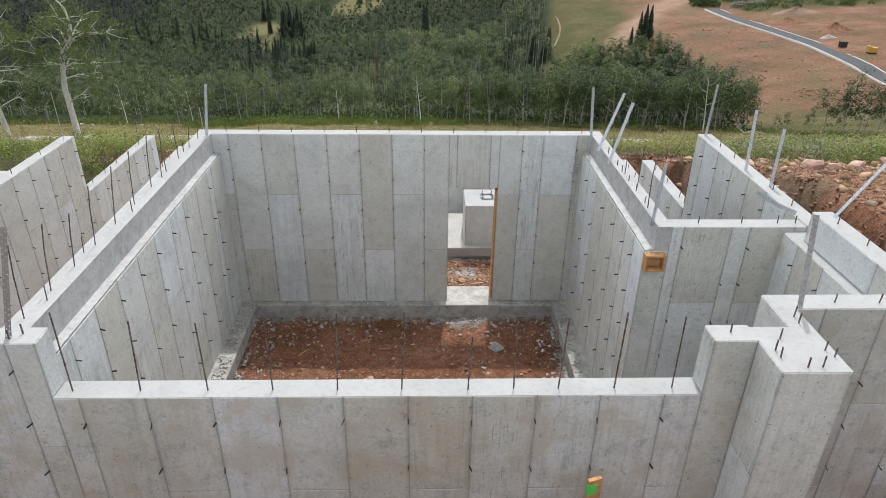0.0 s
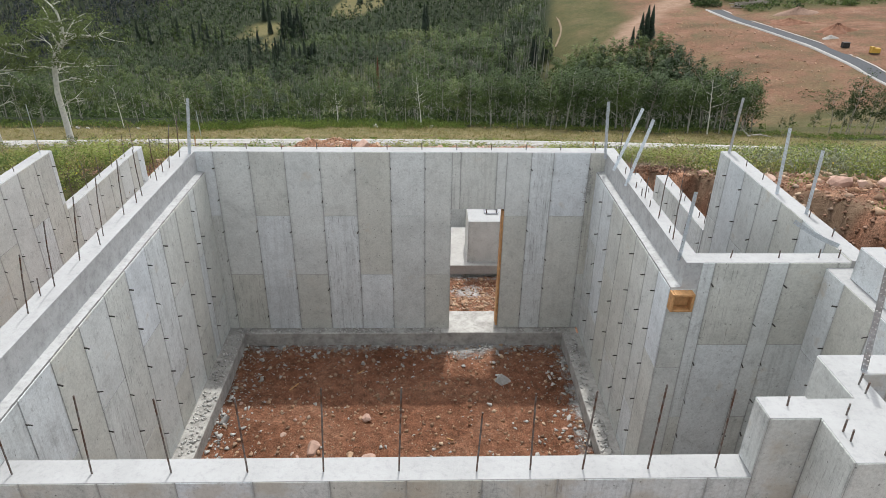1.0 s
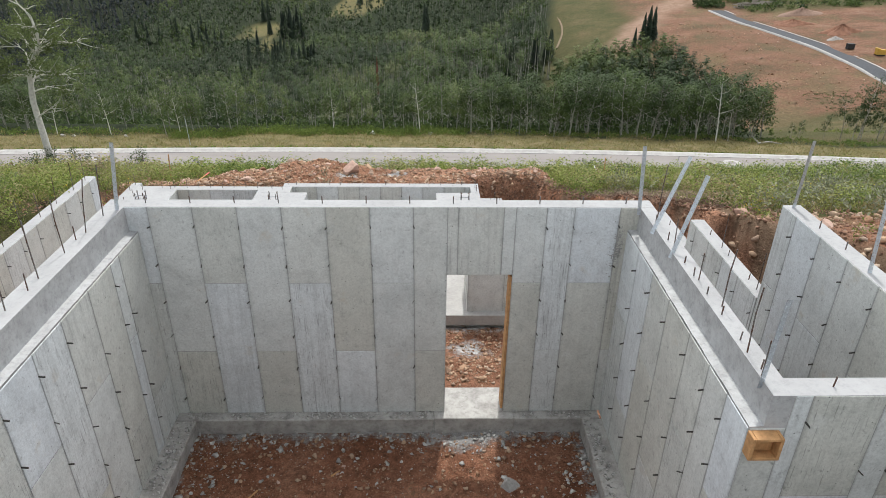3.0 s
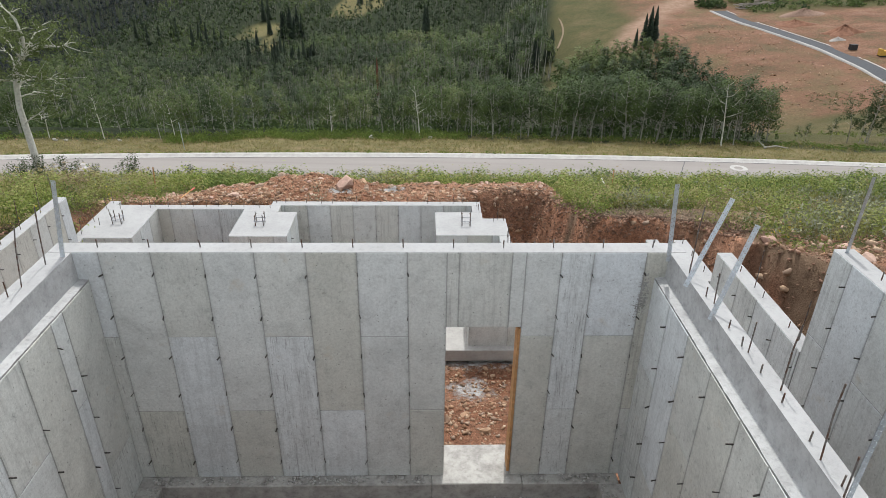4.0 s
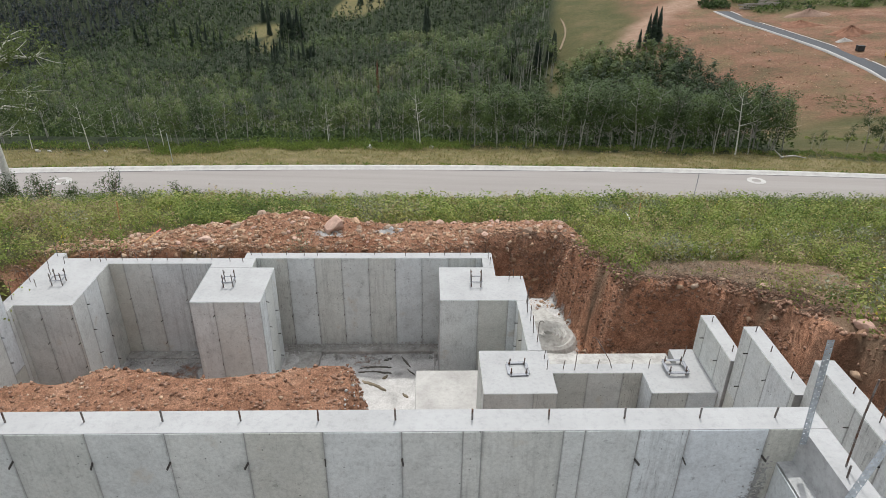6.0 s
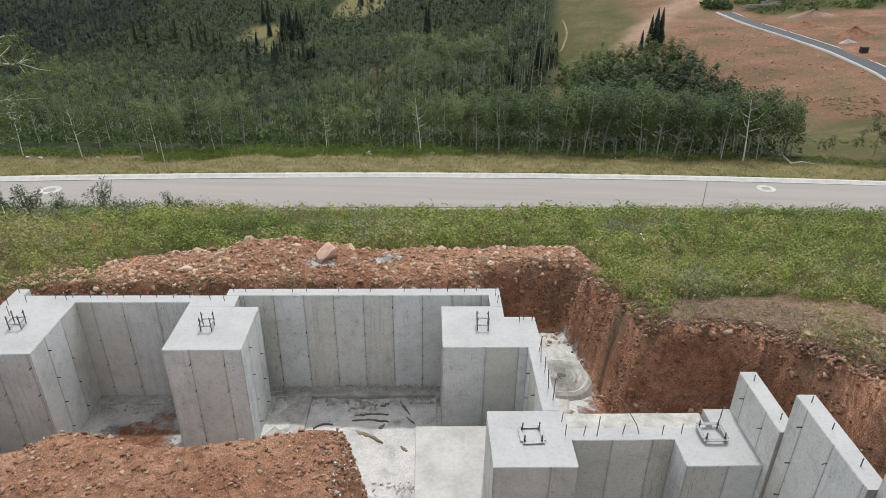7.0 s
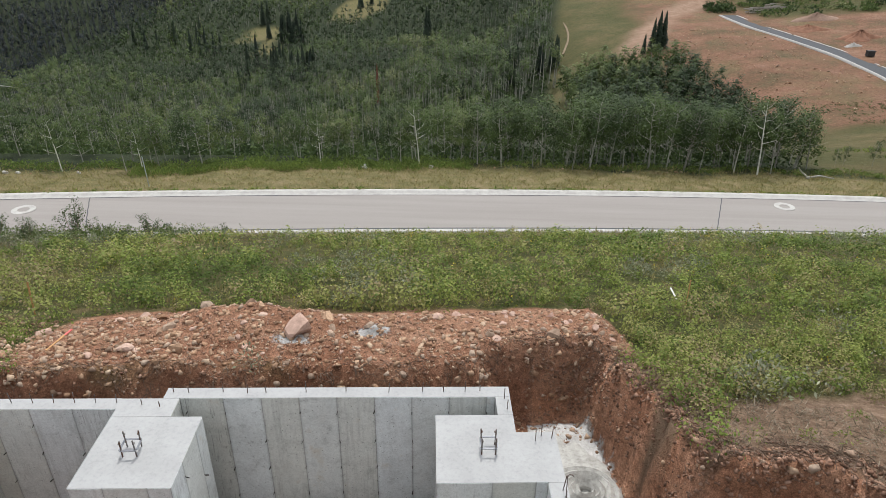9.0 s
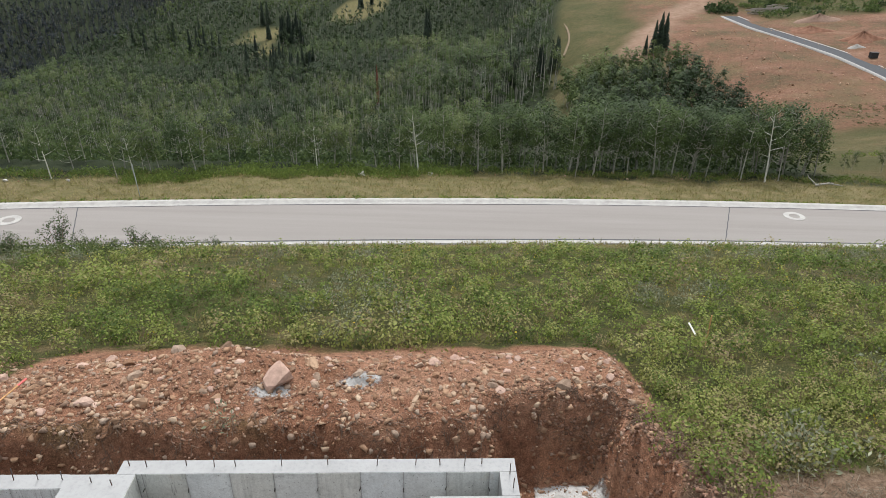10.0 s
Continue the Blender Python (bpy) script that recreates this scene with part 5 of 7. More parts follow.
p = np.concatenate([area(500, -3.3, 0.5, 20.6, 21.12), area(260, -6.8, -4.6, 20.3, 20.9), area(300, -1.2, 0.0, 15.5, 18.5), area(260, 2.4, 3.9, 16.3, 16.98)])
scatter("chippings_back", CHIP, p, nrng.uniform(0.012, 0.045, len(p)), M_CHIP, "broken grey concrete chippings along the low walls", "chippings", -0.1)
def crumbs(name, boxes, n, label):
    """Chips lying on a footing's top. boxes: x0, x1, y0, y1, z."""
    V, F, o = [], [], 0
    for x0, x1, y0, y1, zt in boxes:
        for _ in range(int(n * (x1 - x0) * (y1 - y0))):
            v, f = CHIP[nrng.integers(len(CHIP))]
            s = nrng.uniform(0.008, 0.045)
            m = np.array(Euler((nrng.normal(0, 0.3), nrng.normal(0, 0.3), nrng.uniform(0, 6.28))).to_matrix())
            V.append((v * s) @ m.T + (nrng.uniform(x0, x1), nrng.uniform(y0, y1), zt + s * 0.25))
            F.append(f + o)
            o += len(v)
    tagged(new(name, mesh_arrays(name, np.concatenate(V), np.concatenate(F), M_CHIP)), label, "chippings", kind="stuff")


def honeycomb(x0, x1, y, z0, z1, n):
    """Stones showing in a badly filled part of a wall."""
    V, F, o = [], [], 0
    for _ in range(n):
        v, f = SMALL[nrng.integers(len(SMALL))]
        s = nrng.uniform(0.008, 0.02)
        u = nrng.normal(0, 0.28), nrng.normal(0, 0.28)
        V.append(v * s + ((x0 + x1) / 2 + u[0] * (x1 - x0) + 0.25 * u[1] * (x1 - x0), y, (z0 + z1) / 2 + u[1] * (z1 - z0)))
        F.append(f + o)
        o += len(v)
    ob = new("honeycomb", mesh_arrays("honeycomb", np.concatenate(V), np.concatenate(F), M_JOINT))
    ob.parent = far_wall
    tagged(ob, label="rough patch of bare aggregate in the wall")


honeycomb(2.83, 2.98, 11.895, 2.65, 3.3, 230)
# soil clods on the cut faces and heaps
p = np.concatenate([area(6000, -9.2, 8.5, 17.2, 24.0, lambda x, y: (pit_distance(x, y) > -0.15) & (pit_distance(x, y) < 1.0)), area(22000, 2.3, 9.5, 17.0, 24.0, lambda x, y: (pit_distance(x, y) > 0.02) & (pit_distance(x, y) < 0.62)), area(1500, -9.5, 4.6, 23.0, 26.2), area(3200, 5.6, 9.5, 7.5, 17.0),
                    area(700, -1.5, -0.4, 12.4, 17.8), area(2600, -8.0, -0.8, 12.3, 17.9)])
scatter("clods", SMALL, p, nrng.uniform(0.012, 0.06, len(p)), M_CLOD, "crumbling red-brown soil clods on the cut bank", "soil", 0.45)
crumbs("chippings_footing", [(-3.7, 0.3, 11.74, 11.9, FT), (1.6, 2.9, 11.74, 11.9, FT), (-3.8, -3.54, 5.2, 11.7, FT), (2.72, 2.92, 8.0, 11.7, FT), (-3.1, 0.5, 20.9, 21.14, -2.2), (-4.5, -6.8, 20.65, 20.88, -2.245)], 360, "broken concrete chips lying on the footing")
p = area(900, -40, 40, 60, 68, lambda x, y: np.abs(y - wood_edge(x) + 0.7) < 0.35)
scatter("stones_verge", SMALL, p, sizes(len(p), 0.04, 0.22), M_STONE, "stones along the verge under the trees", "stones", 0.3)

ROCKS = []
for k in range(9):
    me = bpy.data.meshes.new("rock")
    bm = stone_shape(60 + k, 2, 0.75) if k % 3 == 0 else rubble(60 + k, 0.72, 15)
    bm.to_mesh(me)
    bm.free()
    me.materials.append(M_BOULD if k % 3 == 0 else M_STONE)
    ROCKS.append(me)


def rock(x, y, s, label, group, k=None, turn=None, sink=0.3):
    ob = new("rock", ROCKS[rng.randrange(9) if k is None else k])
    ob.location = (x, y, on_ground(x, y) + s * (0.55 - sink))
    ob.rotation_euler = (rng.uniform(-0.3, 0.3), rng.uniform(-0.3, 0.3), rng.uniform(0, 6.28) if turn is None else turn)
    ob.scale = (s, s, s)
    return tagged(ob, label, "rock", group)


b = rock(-2.33, 24.0, 0.40, "large pink granite boulder on the spoil heap", "", 0, 1.5, 0.34)
b.rotation_euler = (0.1, 0.15, 1.5)
b.scale = (0.44, 0.44, 0.60)
HEAP = "rocks on the spoil heap"
for x, y, s in ((1.72, 23.75, 0.22), (2.9, 23.75, 0.22), (-3.5, 25.1, 0.34), (0.55, 24.7, 0.2), (1.0, 25.2, 0.17), (2.5, 25.6, 0.16), (2.15, 25.7, 0.13), (-1.75, 24.5, 0.24), (-1.65, 24.15, 0.15), (-0.9, 24.35, 0.17),
                (-8.1, 24.9, 0.28), (-6.4, 24.9, 0.2), (-6.0, 25.3, 0.19), (-5.4, 24.8, 0.17), (-7.0, 24.2, 0.22), (-5.0, 24.2, 0.2), (-5.6, 23.5, 0.24), (-4.6, 23.4, 0.22), (-4.4, 24.9, 0.25), (-3.3, 23.5, 0.16), (3.6, 25.1, 0.15), (3.9, 24.6, 0.13),
                (-8.6, 23.8, 0.16), (-6.2, 23.2, 0.18), (0.2, 23.6, 0.14), (3.3, 24.4, 0.14), (1.5, 24.4, 0.12), (2.2, 24.9, 0.13), (-0.2, 25.3, 0.16)):
    rock(x, y, s * 0.8, "rounded red sandstone rock lying in loose soil", HEAP, sink=0.5)
for x, y, s, t in ((-3.38, 9.55, 0.12, "pale grey broken concrete lump beside the footing"), (-3.36, 9.2, 0.07, "pale grey broken concrete lump beside the footing"), (2.45, 9.6, 0.08, "pale grey broken concrete lump beside the footing"), (1.42, 10.55, 0.16, "pale grey broken concrete lump on the dirt floor"), (-1.0, 9.6, 0.12, "round red rock on the dirt floor"), (-1.8, 8.9, 0.17, "round red rock on the dirt floor"), (-0.9, 8.7, 0.13, "round red rock on the dirt floor"),
                   (-1.2, 8.75, 0.1, "round red rock on the dirt floor"), (0.9, 8.6, 0.11, "round red rock on the dirt floor"), (0.5, 8.2, 0.12, "round red rock on the dirt floor"), (-0.4, 8.1, 0.09, "round red rock on the dirt floor")):
    r = rock(x, y, s, t, "rocks on the dirt floor")
    if "grey" in t:
        r.data = r.data.copy()
        r.data.materials[0] = M_CHIP
rr = random.Random(21)
for k in range(150):
    x, y = rr.uniform(-7.6, 4.2), rr.triangular(22.9, 26.0, 24.2)
    rock(x, y, rr.choice((0.055, 0.06, 0.07, 0.08, 0.09, 0.11)), "angular red and buff stone half buried in spoil", "stones in the spoil heap", sink=0.45)
for k in range(24):
    x, y = rr.uniform(5.0, 9.6), rr.uniform(17.4, 19.0)
    rock(x, y, rr.choice((0.04, 0.05, 0.06, 0.08)), "angular red stone on the cut bank", "stones on the bank", sink=0.4)
for k in range(60):
    x, y = rr.uniform(-3.3, 2.5), rr.uniform(5.3, 11.4)
    rock(x, y, rr.choice((0.035, 0.04, 0.05, 0.06)), "small red stone on the dirt floor", "stones on the dirt floor", sink=0.35)
for x, y, s in ((-0.32, 17.5, 0.17), (-0.15, 17.15, 0.13), (-0.12, 17.7, 0.12), (-0.4, 16.8, 0.09), (0.6, 13.6, 0.12), (0.9, 13.9, 0.1), (1.2, 13.2, 0.11), (0.55, 14.3, 0.1)):
    rock(x, y, s, "round red rock on grey gravel", "rocks on the gravel")
for x, y, s in ((8.45, 13.3, 0.3), (8.75, 13.0, 0.2), (9.4, 13.3, 0.26), (9.9, 12.9, 0.34), (10.5, 12.6, 0.36), (9.0, 12.7, 0.18), (6.65, 18.7, 0.13), (7.2, 18.3, 0.13), (7.6, 14.5, 0.22), (8.0, 15.6, 0.18), (9.2, 14.6, 0.2), (7.0, 16.4, 0.2)):
    rock(x, y, s, "rounded buff and red boulder on bare spoil", "boulders beside the wall", rng.choice((0, 3, 6)))
for x, y, s in ((-5.0, 65.6, 0.6), (0.6, 66.0, 0.5), (-27, 61.8, 0.3), (-21.5, 62, 0.25), (-32.5, 61.5, 0.4), (-31.6, 61.6, 0.35)):
    r = rock(x, y, s * 0.7, "pale boulder on the verge beside the trees", "boulders on the verge")
    r.data = r.data.copy()
    r.data.materials[0] = M_CHIP


# ---- roots hanging out of the cut bank ----
def roots():
    bm = bmesh.new()
    r = random.Random(8)
    spots = []
    for _ in range(10000):
        x, y = r.uniform(-9.0, 9.0), r.uniform(17.0, 24.0)
        spots.append((x, y))
    d = pit_distance(np.array([s[0] for s in spots]), np.array([s[1] for s in spots]))
    for (x, y), dd in zip(spots, d):
        if not 0.3 < dd < 0.95 or (x < 2.6 and r.random() < 0.6):
            continue
        p = Vector((x, y, on_ground(x, y) + 0.01))
        for _ in range(r.randint(1, 3)):
            q = p.copy()
            ang = r.uniform(0, 6.28)
            for s in range(r.randint(2, 4)):
                ang += r.uniform(-0.9, 0.9)
                n = q + Vector((math.cos(ang) * 0.07, math.sin(ang) * 0.07 - 0.03, 0))
                n.z = on_ground(n.x, n.y) + r.uniform(0.01, 0.07)
                if abs(n.z - q.z) < 0.14:
                    rod(bm, q, n, 0.007, 3, 0.005)
                q = n
    tagged(link_mesh("roots", bm, M_ROOT), "torn brown roots hanging from the cut bank", "roots", kind="stuff")


roots()


# ---- plants ----
prng = np.random.default_rng(5)


def leaves(centers, radii, count, size, up=0.3, aspect=0.6, heart=None, loose=0.7):
    """Rhombic leaves strewn round clump centres; returns vertices (4 a leaf)."""
    k = prng.integers(len(centers), size=count)
    d = prng.normal(size=(count, 3))
    d /= np.linalg.norm(d, axis=1)[:, None]
    c = centers[k] + d * radii[k][:, None] * (prng.random((count, 1)) ** 0.45) * (1, 1, 0.8)
    n = prng.normal(size=(count, 3)) + (0, 0, up * 2)
    if heart is not None:
        out = (c - heart) * (1, 1, 0.8) + (0, 0, 0.3)
        n = n * loose + 1.5 * out / (np.linalg.norm(out, axis=1)[:, None] + 1e-6)
    n /= np.linalg.norm(n, axis=1)[:, None]
    u = np.cross(n, prng.normal(size=(count, 3)))
    u /= np.linalg.norm(u, axis=1)[:, None]
    w = np.cross(n, u)
    s = size * prng.uniform(0.6, 1.3, (count, 1))
    return np.stack([c + u * s, c + w * s * aspect, c - u * s, c - w * s * aspect], 1).reshape(-1, 3)


def tube(points, radii, sides):
    """A tapered tube along points; vertices and quads."""
    P = np.array(points, float)
    V = []
    for i, (p, r) in enumerate(zip(P, radii)):
        d = P[min(i + 1, len(P) - 1)] - P[max(i - 1, 0)]
        d /= np.linalg.norm(d) + 1e-9
        u = np.cross(d, (0.3, 0.9, 0.1))
        u /= np.linalg.norm(u)
        w = np.cross(d, u)
        a = np.arange(sides) * 2 * np.pi / sides
        V.append(p + r * (np.cos(a)[:, None] * u + np.sin(a)[:, None] * w))
    q = []
    for i in range(len(P) - 1):
        for j in range(sides):
            n = (j + 1) % sides
            q.append((i * sides + j, i * sides + n, (i + 1) * sides + n, (i + 1) * sides + j))
    return np.concatenate(V), np.array(q)


def join(parts):
    V, F, o = [], [], 0
    for v, f in parts:
        V.append(v)
        F.append(f + o)
        o += len(v)
    return np.concatenate(V), np.concatenate(F)


def aspen(h, nleaf, leaf, sides=5, limbs=10, lean=0.05, spread=0.2, bare=0.0, start=0.2, girth=1.0, nseg=6, full=1.0, loose=0.7):
    """An aspen: pale leaning trunk, upswept limbs, clumps of leaves. Returns (trunk), (crown vertices)."""
    a = prng.uniform(0, 6.28)
    pts, q = [np.array((0.0, 0.0, -0.2))], np.zeros(2)
    drift = prng.normal(0, lean, 2)
    for k in range(1, nseg + 1):
        drift = drift + prng.normal(0, lean * 0.5, 2)
        q = q + drift * h / nseg
        pts.append(np.array((q[0], q[1], h * 0.93 * k / nseg)))
    r0 = (0.010 * h + 0.02) * girth
    tubes = [tube(pts, [r0 * (1 - 0.84 * k / nseg) for k in range(nseg + 1)], sides)]
    P = np.array(pts)
    cen, rad = [], []
    for k in range(limbs):
        f = start + (0.95 - start) * (k + prng.random()) / limbs
        i = min(nseg - 1, int(f * nseg))
        b = P[i] + (P[i + 1] - P[i]) * (f * nseg - i)
        ang = a + k * 2.4 + prng.normal(0, 0.3)
        L = h * spread * (1.15 - 0.75 * f) * prng.uniform(0.7, 1.25)
        mid = b + np.array((math.cos(ang) * L * 0.55, math.sin(ang) * L * 0.55, L * 0.25))
        tip = b + np.array((math.cos(ang) * L, math.sin(ang) * L, L * prng.uniform(0.5, 0.95)))
        if sides > 3 or k % 3 == 0:
            tubes.append(tube([b, mid, tip], [r0 * 0.42, r0 * 0.26, r0 * 0.08], 3))
        if prng.random() >= bare:
            cen += [tip, mid * 0.4 + tip * 0.6]
            rad += [h * 0.085, h * 0.07]
    cen += [P[-1], P[-1] - (0, 0, 0.08 * h)]
    rad += [h * 0.07, h * 0.09]
    return join(tubes), leaves(np.array(cen), np.array(rad) * full * prng.uniform(0.8, 1.25, len(rad)), nleaf, leaf, heart=np.array((P[-1][0] * 0.6, P[-1][1] * 0.6, h * 0.6)), loose=loose)


def fir(h, tiers, per, sides=3):
    """A narrow fir: whorls of drooping sprays round a straight stem."""
    trunk = tube([(0, 0, -0.3), (0, 0, h * 0.98)], [0.012 * h, 0.01], sides)
    q = []
    for t in range(tiers):
        f = 0.06 + 0.93 * t / tiers
        R = h * 0.15 * (1 - f) ** 0.8 + 0.08
        for k in range(per):
            a = prng.uniform(0, 6.28)
            L = R * prng.uniform(0.7, 1.2)
            z = h * f + prng.normal(0, 0.01 * h)
            c, s = math.cos(a), math.sin(a)
            w = L * 0.38
            q += [(0, 0, z + 0.05 * h), (c * L * 0.6 - s * w, s * L * 0.6 + c * w, z), (c * L, s * L, z - 0.035 * h), (c * L * 0.6 + s * w, s * L * 0.6 - c * w, z)]
    return trunk, np.array(q, float)


def quads(v):
    return np.arange(len(v)).reshape(-1, 4)


def forest_mesh(name, variants, places, leafmat, barkmat, label):
    """Many trees merged: one object for stems, one for leaves, under an empty. places: x, y, scale, tint."""
    tv, tf, lv, lt, ot = [], [], [], [], 0
    z = ground_height(places[:, 0], places[:, 1], False)
    for (x, y, s, tint), zz in zip(places, z):
        (v, f), l = variants[prng.integers(len(variants))]
        a = prng.uniform(0, 6.28)
        m = np.array(((math.cos(a), -math.sin(a), 0), (math.sin(a), math.cos(a), 0), (0, 0, 1.0))) * s
        tv.append(v @ m.T + (x, y, zz))
        tf.append(f + ot)
        ot += len(v)
        lv.append(l @ m.T + (x, y, zz))
        lt.append(np.full(len(l), tint))
    lv, lt = np.concatenate(lv), np.clip(np.concatenate(lt), 0, 1)
    top = new(name)
    tagged(top, label, "woods", kind="stuff")
    new_ob = new("stems", mesh_arrays("stems", np.concatenate(tv), np.concatenate(tf), barkmat, smooth=True))
    new_ob.parent = top
    crown = new("foliage", mesh_arrays("foliage", lv, quads(lv), leafmat, [("tint", 'FLOAT', lt)]))
    crown.parent = top
    return top


def grid_points(y0, y1, step, keep):
    pts = []
    y = y0
    while y < y1:
        half = 0.665 * y + 6
        xs = np.arange(-half, half, step)
        pts.append(np.stack([xs + prng.uniform(-0.48, 0.48, len(xs)) * step, y + prng.uniform(-0.48, 0.48, len(xs)) * step], -1))
        y += step
    p = np.concatenate(pts)
    return p[keep(p[:, 0], p[:, 1])]


def wooded(x, y):
    side = 36.5 + 0.386 * (y - 70) + 2.5 * vnoise(x, y, 0.12, 4)
    near = (y < 160) & (x < side - 2.0 * (y < 95))
    lobe = (y >= 160) & (y < 214 + 4 * vnoise(x, y, 0.1, 8)) & (x > 34 + 0.12 * (y - 150)) & (x < np.minimum(side, 77))
    far = (y >= 160) & (x < 0.195 * y - 5 - 16 * sstep(225, 205, y) + 4 * vnoise(x, y, 0.045, 2) + 3 * vnoise(x, y, 0.13, 6))
    return (y > wood_edge(x) + 0.6) & (near | far | lobe) & (glade_mask(x, y) < 0.35)


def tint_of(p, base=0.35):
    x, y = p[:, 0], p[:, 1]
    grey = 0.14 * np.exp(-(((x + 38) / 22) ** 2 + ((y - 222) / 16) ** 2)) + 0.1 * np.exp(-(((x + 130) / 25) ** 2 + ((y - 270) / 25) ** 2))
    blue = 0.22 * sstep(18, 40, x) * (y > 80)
    # towards the view's left the tint is lowered, painting the trees as if shaded
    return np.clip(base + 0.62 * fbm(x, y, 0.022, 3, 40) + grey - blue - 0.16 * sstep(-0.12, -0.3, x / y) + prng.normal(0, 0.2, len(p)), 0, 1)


def with_cols(p, smin, smax, base):
    return np.column_stack([p, prng.uniform(smin, smax, len(p)), tint_of(p, base)])


def clumps(name, pts, scale, tint, nleaf, leaf, rad, high, material, label, category, aspect=0.5, up=0.5):
    n = len(pts)
    z = ground_height(pts[:, 0], pts[:, 1])
    k = np.repeat(np.arange(n), nleaf)
    m = len(k)
    a, r = prng.uniform(0, 6.28, m), np.sqrt(prng.random(m))
    hgt = prng.random(m) ** 0.8 * (1.05 - 0.6 * r)
    s = scale[k]
    c = np.stack([pts[k, 0] + np.cos(a) * r * rad * s, pts[k, 1] + np.sin(a) * r * rad * s, z[k] + hgt * high * s], -1)
    d = prng.normal(size=(m, 3)) * 0.7 + np.stack([np.cos(a) * 0.6, np.sin(a) * 0.6, np.full(m, up)], -1)
    d /= np.linalg.norm(d, axis=1)[:, None]
    w = np.cross(d, prng.normal(size=(m, 3)))
    w /= np.linalg.norm(w, axis=1)[:, None]
    L = (leaf * prng.uniform(0.6, 1.4, m) * np.sqrt(s))[:, None]
    v = np.stack([c, c + d * L * 0.5 + w * L * aspect * 0.5, c + d * L, c + d * L * 0.5 - w * L * aspect * 0.5], 1).reshape(-1, 3)
    t = np.clip(np.repeat(tint, nleaf * 4), 0, 1)
    me = mesh_arrays(name, v, quads(v), material, [("tint", 'FLOAT', t)])
    return tagged(new(name, me), label, category, kind="stuff")


# the first rows of aspens, tree by tree
NEAR = [aspen(7.0, 900, 0.112, 5, 15, lean=0.04 + 0.012 * k, bare=0.03 * k, start=0.10 + 0.03 * k, spread=0.22, girth=0.85, full=1.15) for k in range(6)]
NEAR += [aspen(7.0, 900, 0.095, 6, 10, lean=0.05, bare=0.1, start=0.3, spread=0.26, girth=0.9) for _ in range(3)]
NEAR_MESH = []
for k, ((tv, tf), lv) in enumerate(NEAR):
    tm = mesh_arrays("trunk", tv, tf, M_BARK_OLD if k == 7 else M_BARK, smooth=True)
    cms = [mesh_arrays("crown", lv, quads(lv), M_ASPEN, [("tint", 'FLOAT', np.full(len(lv), t))]) for t in (0.15, 0.4, 0.75)]
    NEAR_MESH.append((tm, cms))


def aspen_tree(x, y, s, k=None, tone=None, label="slender aspen with a pale trunk at the wood's edge", group="aspens at the wood's edge", turn=None, wide=1.0):
    tm, cms = NEAR_MESH[prng.integers(6) if k is None else k]
    t = new("aspen_tree")
    t.location = (x, y, on_ground(x, y))
    t.rotation_euler = (0, 0, prng.uniform(0, 6.28) if turn is None else turn)
    t.scale = (s * wide, s * wide, s)
    tagged(t, label, "tree", group)
    for name, me in (("trunk", tm), ("crown", cms[prng.integers(3) if tone is None else tone])):
        o = new(name, me)
        o.parent = t


first = grid_points(62, 78, 2.3, wooded)
x, y = first[:, 0], first[:, 1]
first = first[prng.random(len(first)) < np.where(x > 2, 0.95, 0.62) * (1 - 0.75 * (y > wood_edge(x) + 6.5) * (x < 0))]
for x, y in first:
    right = float(sstep(-6, 8, x))
    aspen_tree(x, y, prng.uniform(0.46, 0.74) + 0.26 * right, None, prng.integers(0, 3) if -28 < x < 4 else prng.integers(0, 2), wide=1.15)
for x, y, s, k in ((21.7, 67.9, 0.92, 6), (29.4, 66.6, 0.98, 7), (17.8, 67.9, 0.68, 8), (27.6, 67.3, 0.8, 6), (6.8, 67.2, 0.75, 5), (12.9, 66.4, 0.6, 8), (-0.4, 67.6, 0.8, 7), (-2.0, 67.3, 0.6, 8),
                   (-28.6, 62.4, 0.66, 7), (-23.8, 62.9, 0.6, 8), (-22.6, 63.2, 0.55, 7), (-33.5, 62.5, 0.6, 7), (24.6, 67.6, 0.75, 8), (9.6, 67.4, 0.7, 6), (-9.0, 67.5, 0.6, 7), (31.0, 67.4, 0.7, 8)):
    aspen_tree(x, y, s, k, 1, "pale-trunked aspen with bare lower limbs on the verge")
for x, y, s in ((48.3, 76, 0.72), (49.2, 75.2, 0.6), (50.4, 76, 1.05), (51.4, 77, 0.8), (52.3, 75.5, 0.85), (53.6, 76.3, 0.75), (55.0, 76, 0.8), (56.2, 76, 1.2), (57.5, 77, 1.15), (58.8, 75.8, 1.2), (47.0, 77, 0.4), (44.5, 78, 0.33), (43.0, 77, 0.28)):
    aspen_tree(x, y, s, None, 0, "dark green aspen in a small stand beside the meadow", "aspens beside the meadow")

A = [aspen(7.0, 210, 0.17, 3, 10, spread=0.17, start=0.12 + 0.05 * k, nseg=4) for k in range(6)]
p = grid_points(78, 112, 2.8, lambda x, y: wooded(x, y) & (x > -3 + 0.04 * y))
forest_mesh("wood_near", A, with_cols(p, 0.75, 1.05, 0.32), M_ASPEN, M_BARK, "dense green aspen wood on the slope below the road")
p = grid_points(76, 190, 8.5, lambda x, y: wooded(x, y) & (x < 4 + 0.05 * y))
c = with_cols(p, 0.40, 0.62, 0.42)
forest_mesh("wood_saplings", A[:4], c, M_ASPEN, M_BARK, "low aspen saplings on the steep slope below the road")
B = [aspen(11.0, 240, 0.33, 3, 9, spread=0.15, start=0.2 + 0.05 * k, nseg=3, full=1.2, loose=0.26) for k in range(6)]
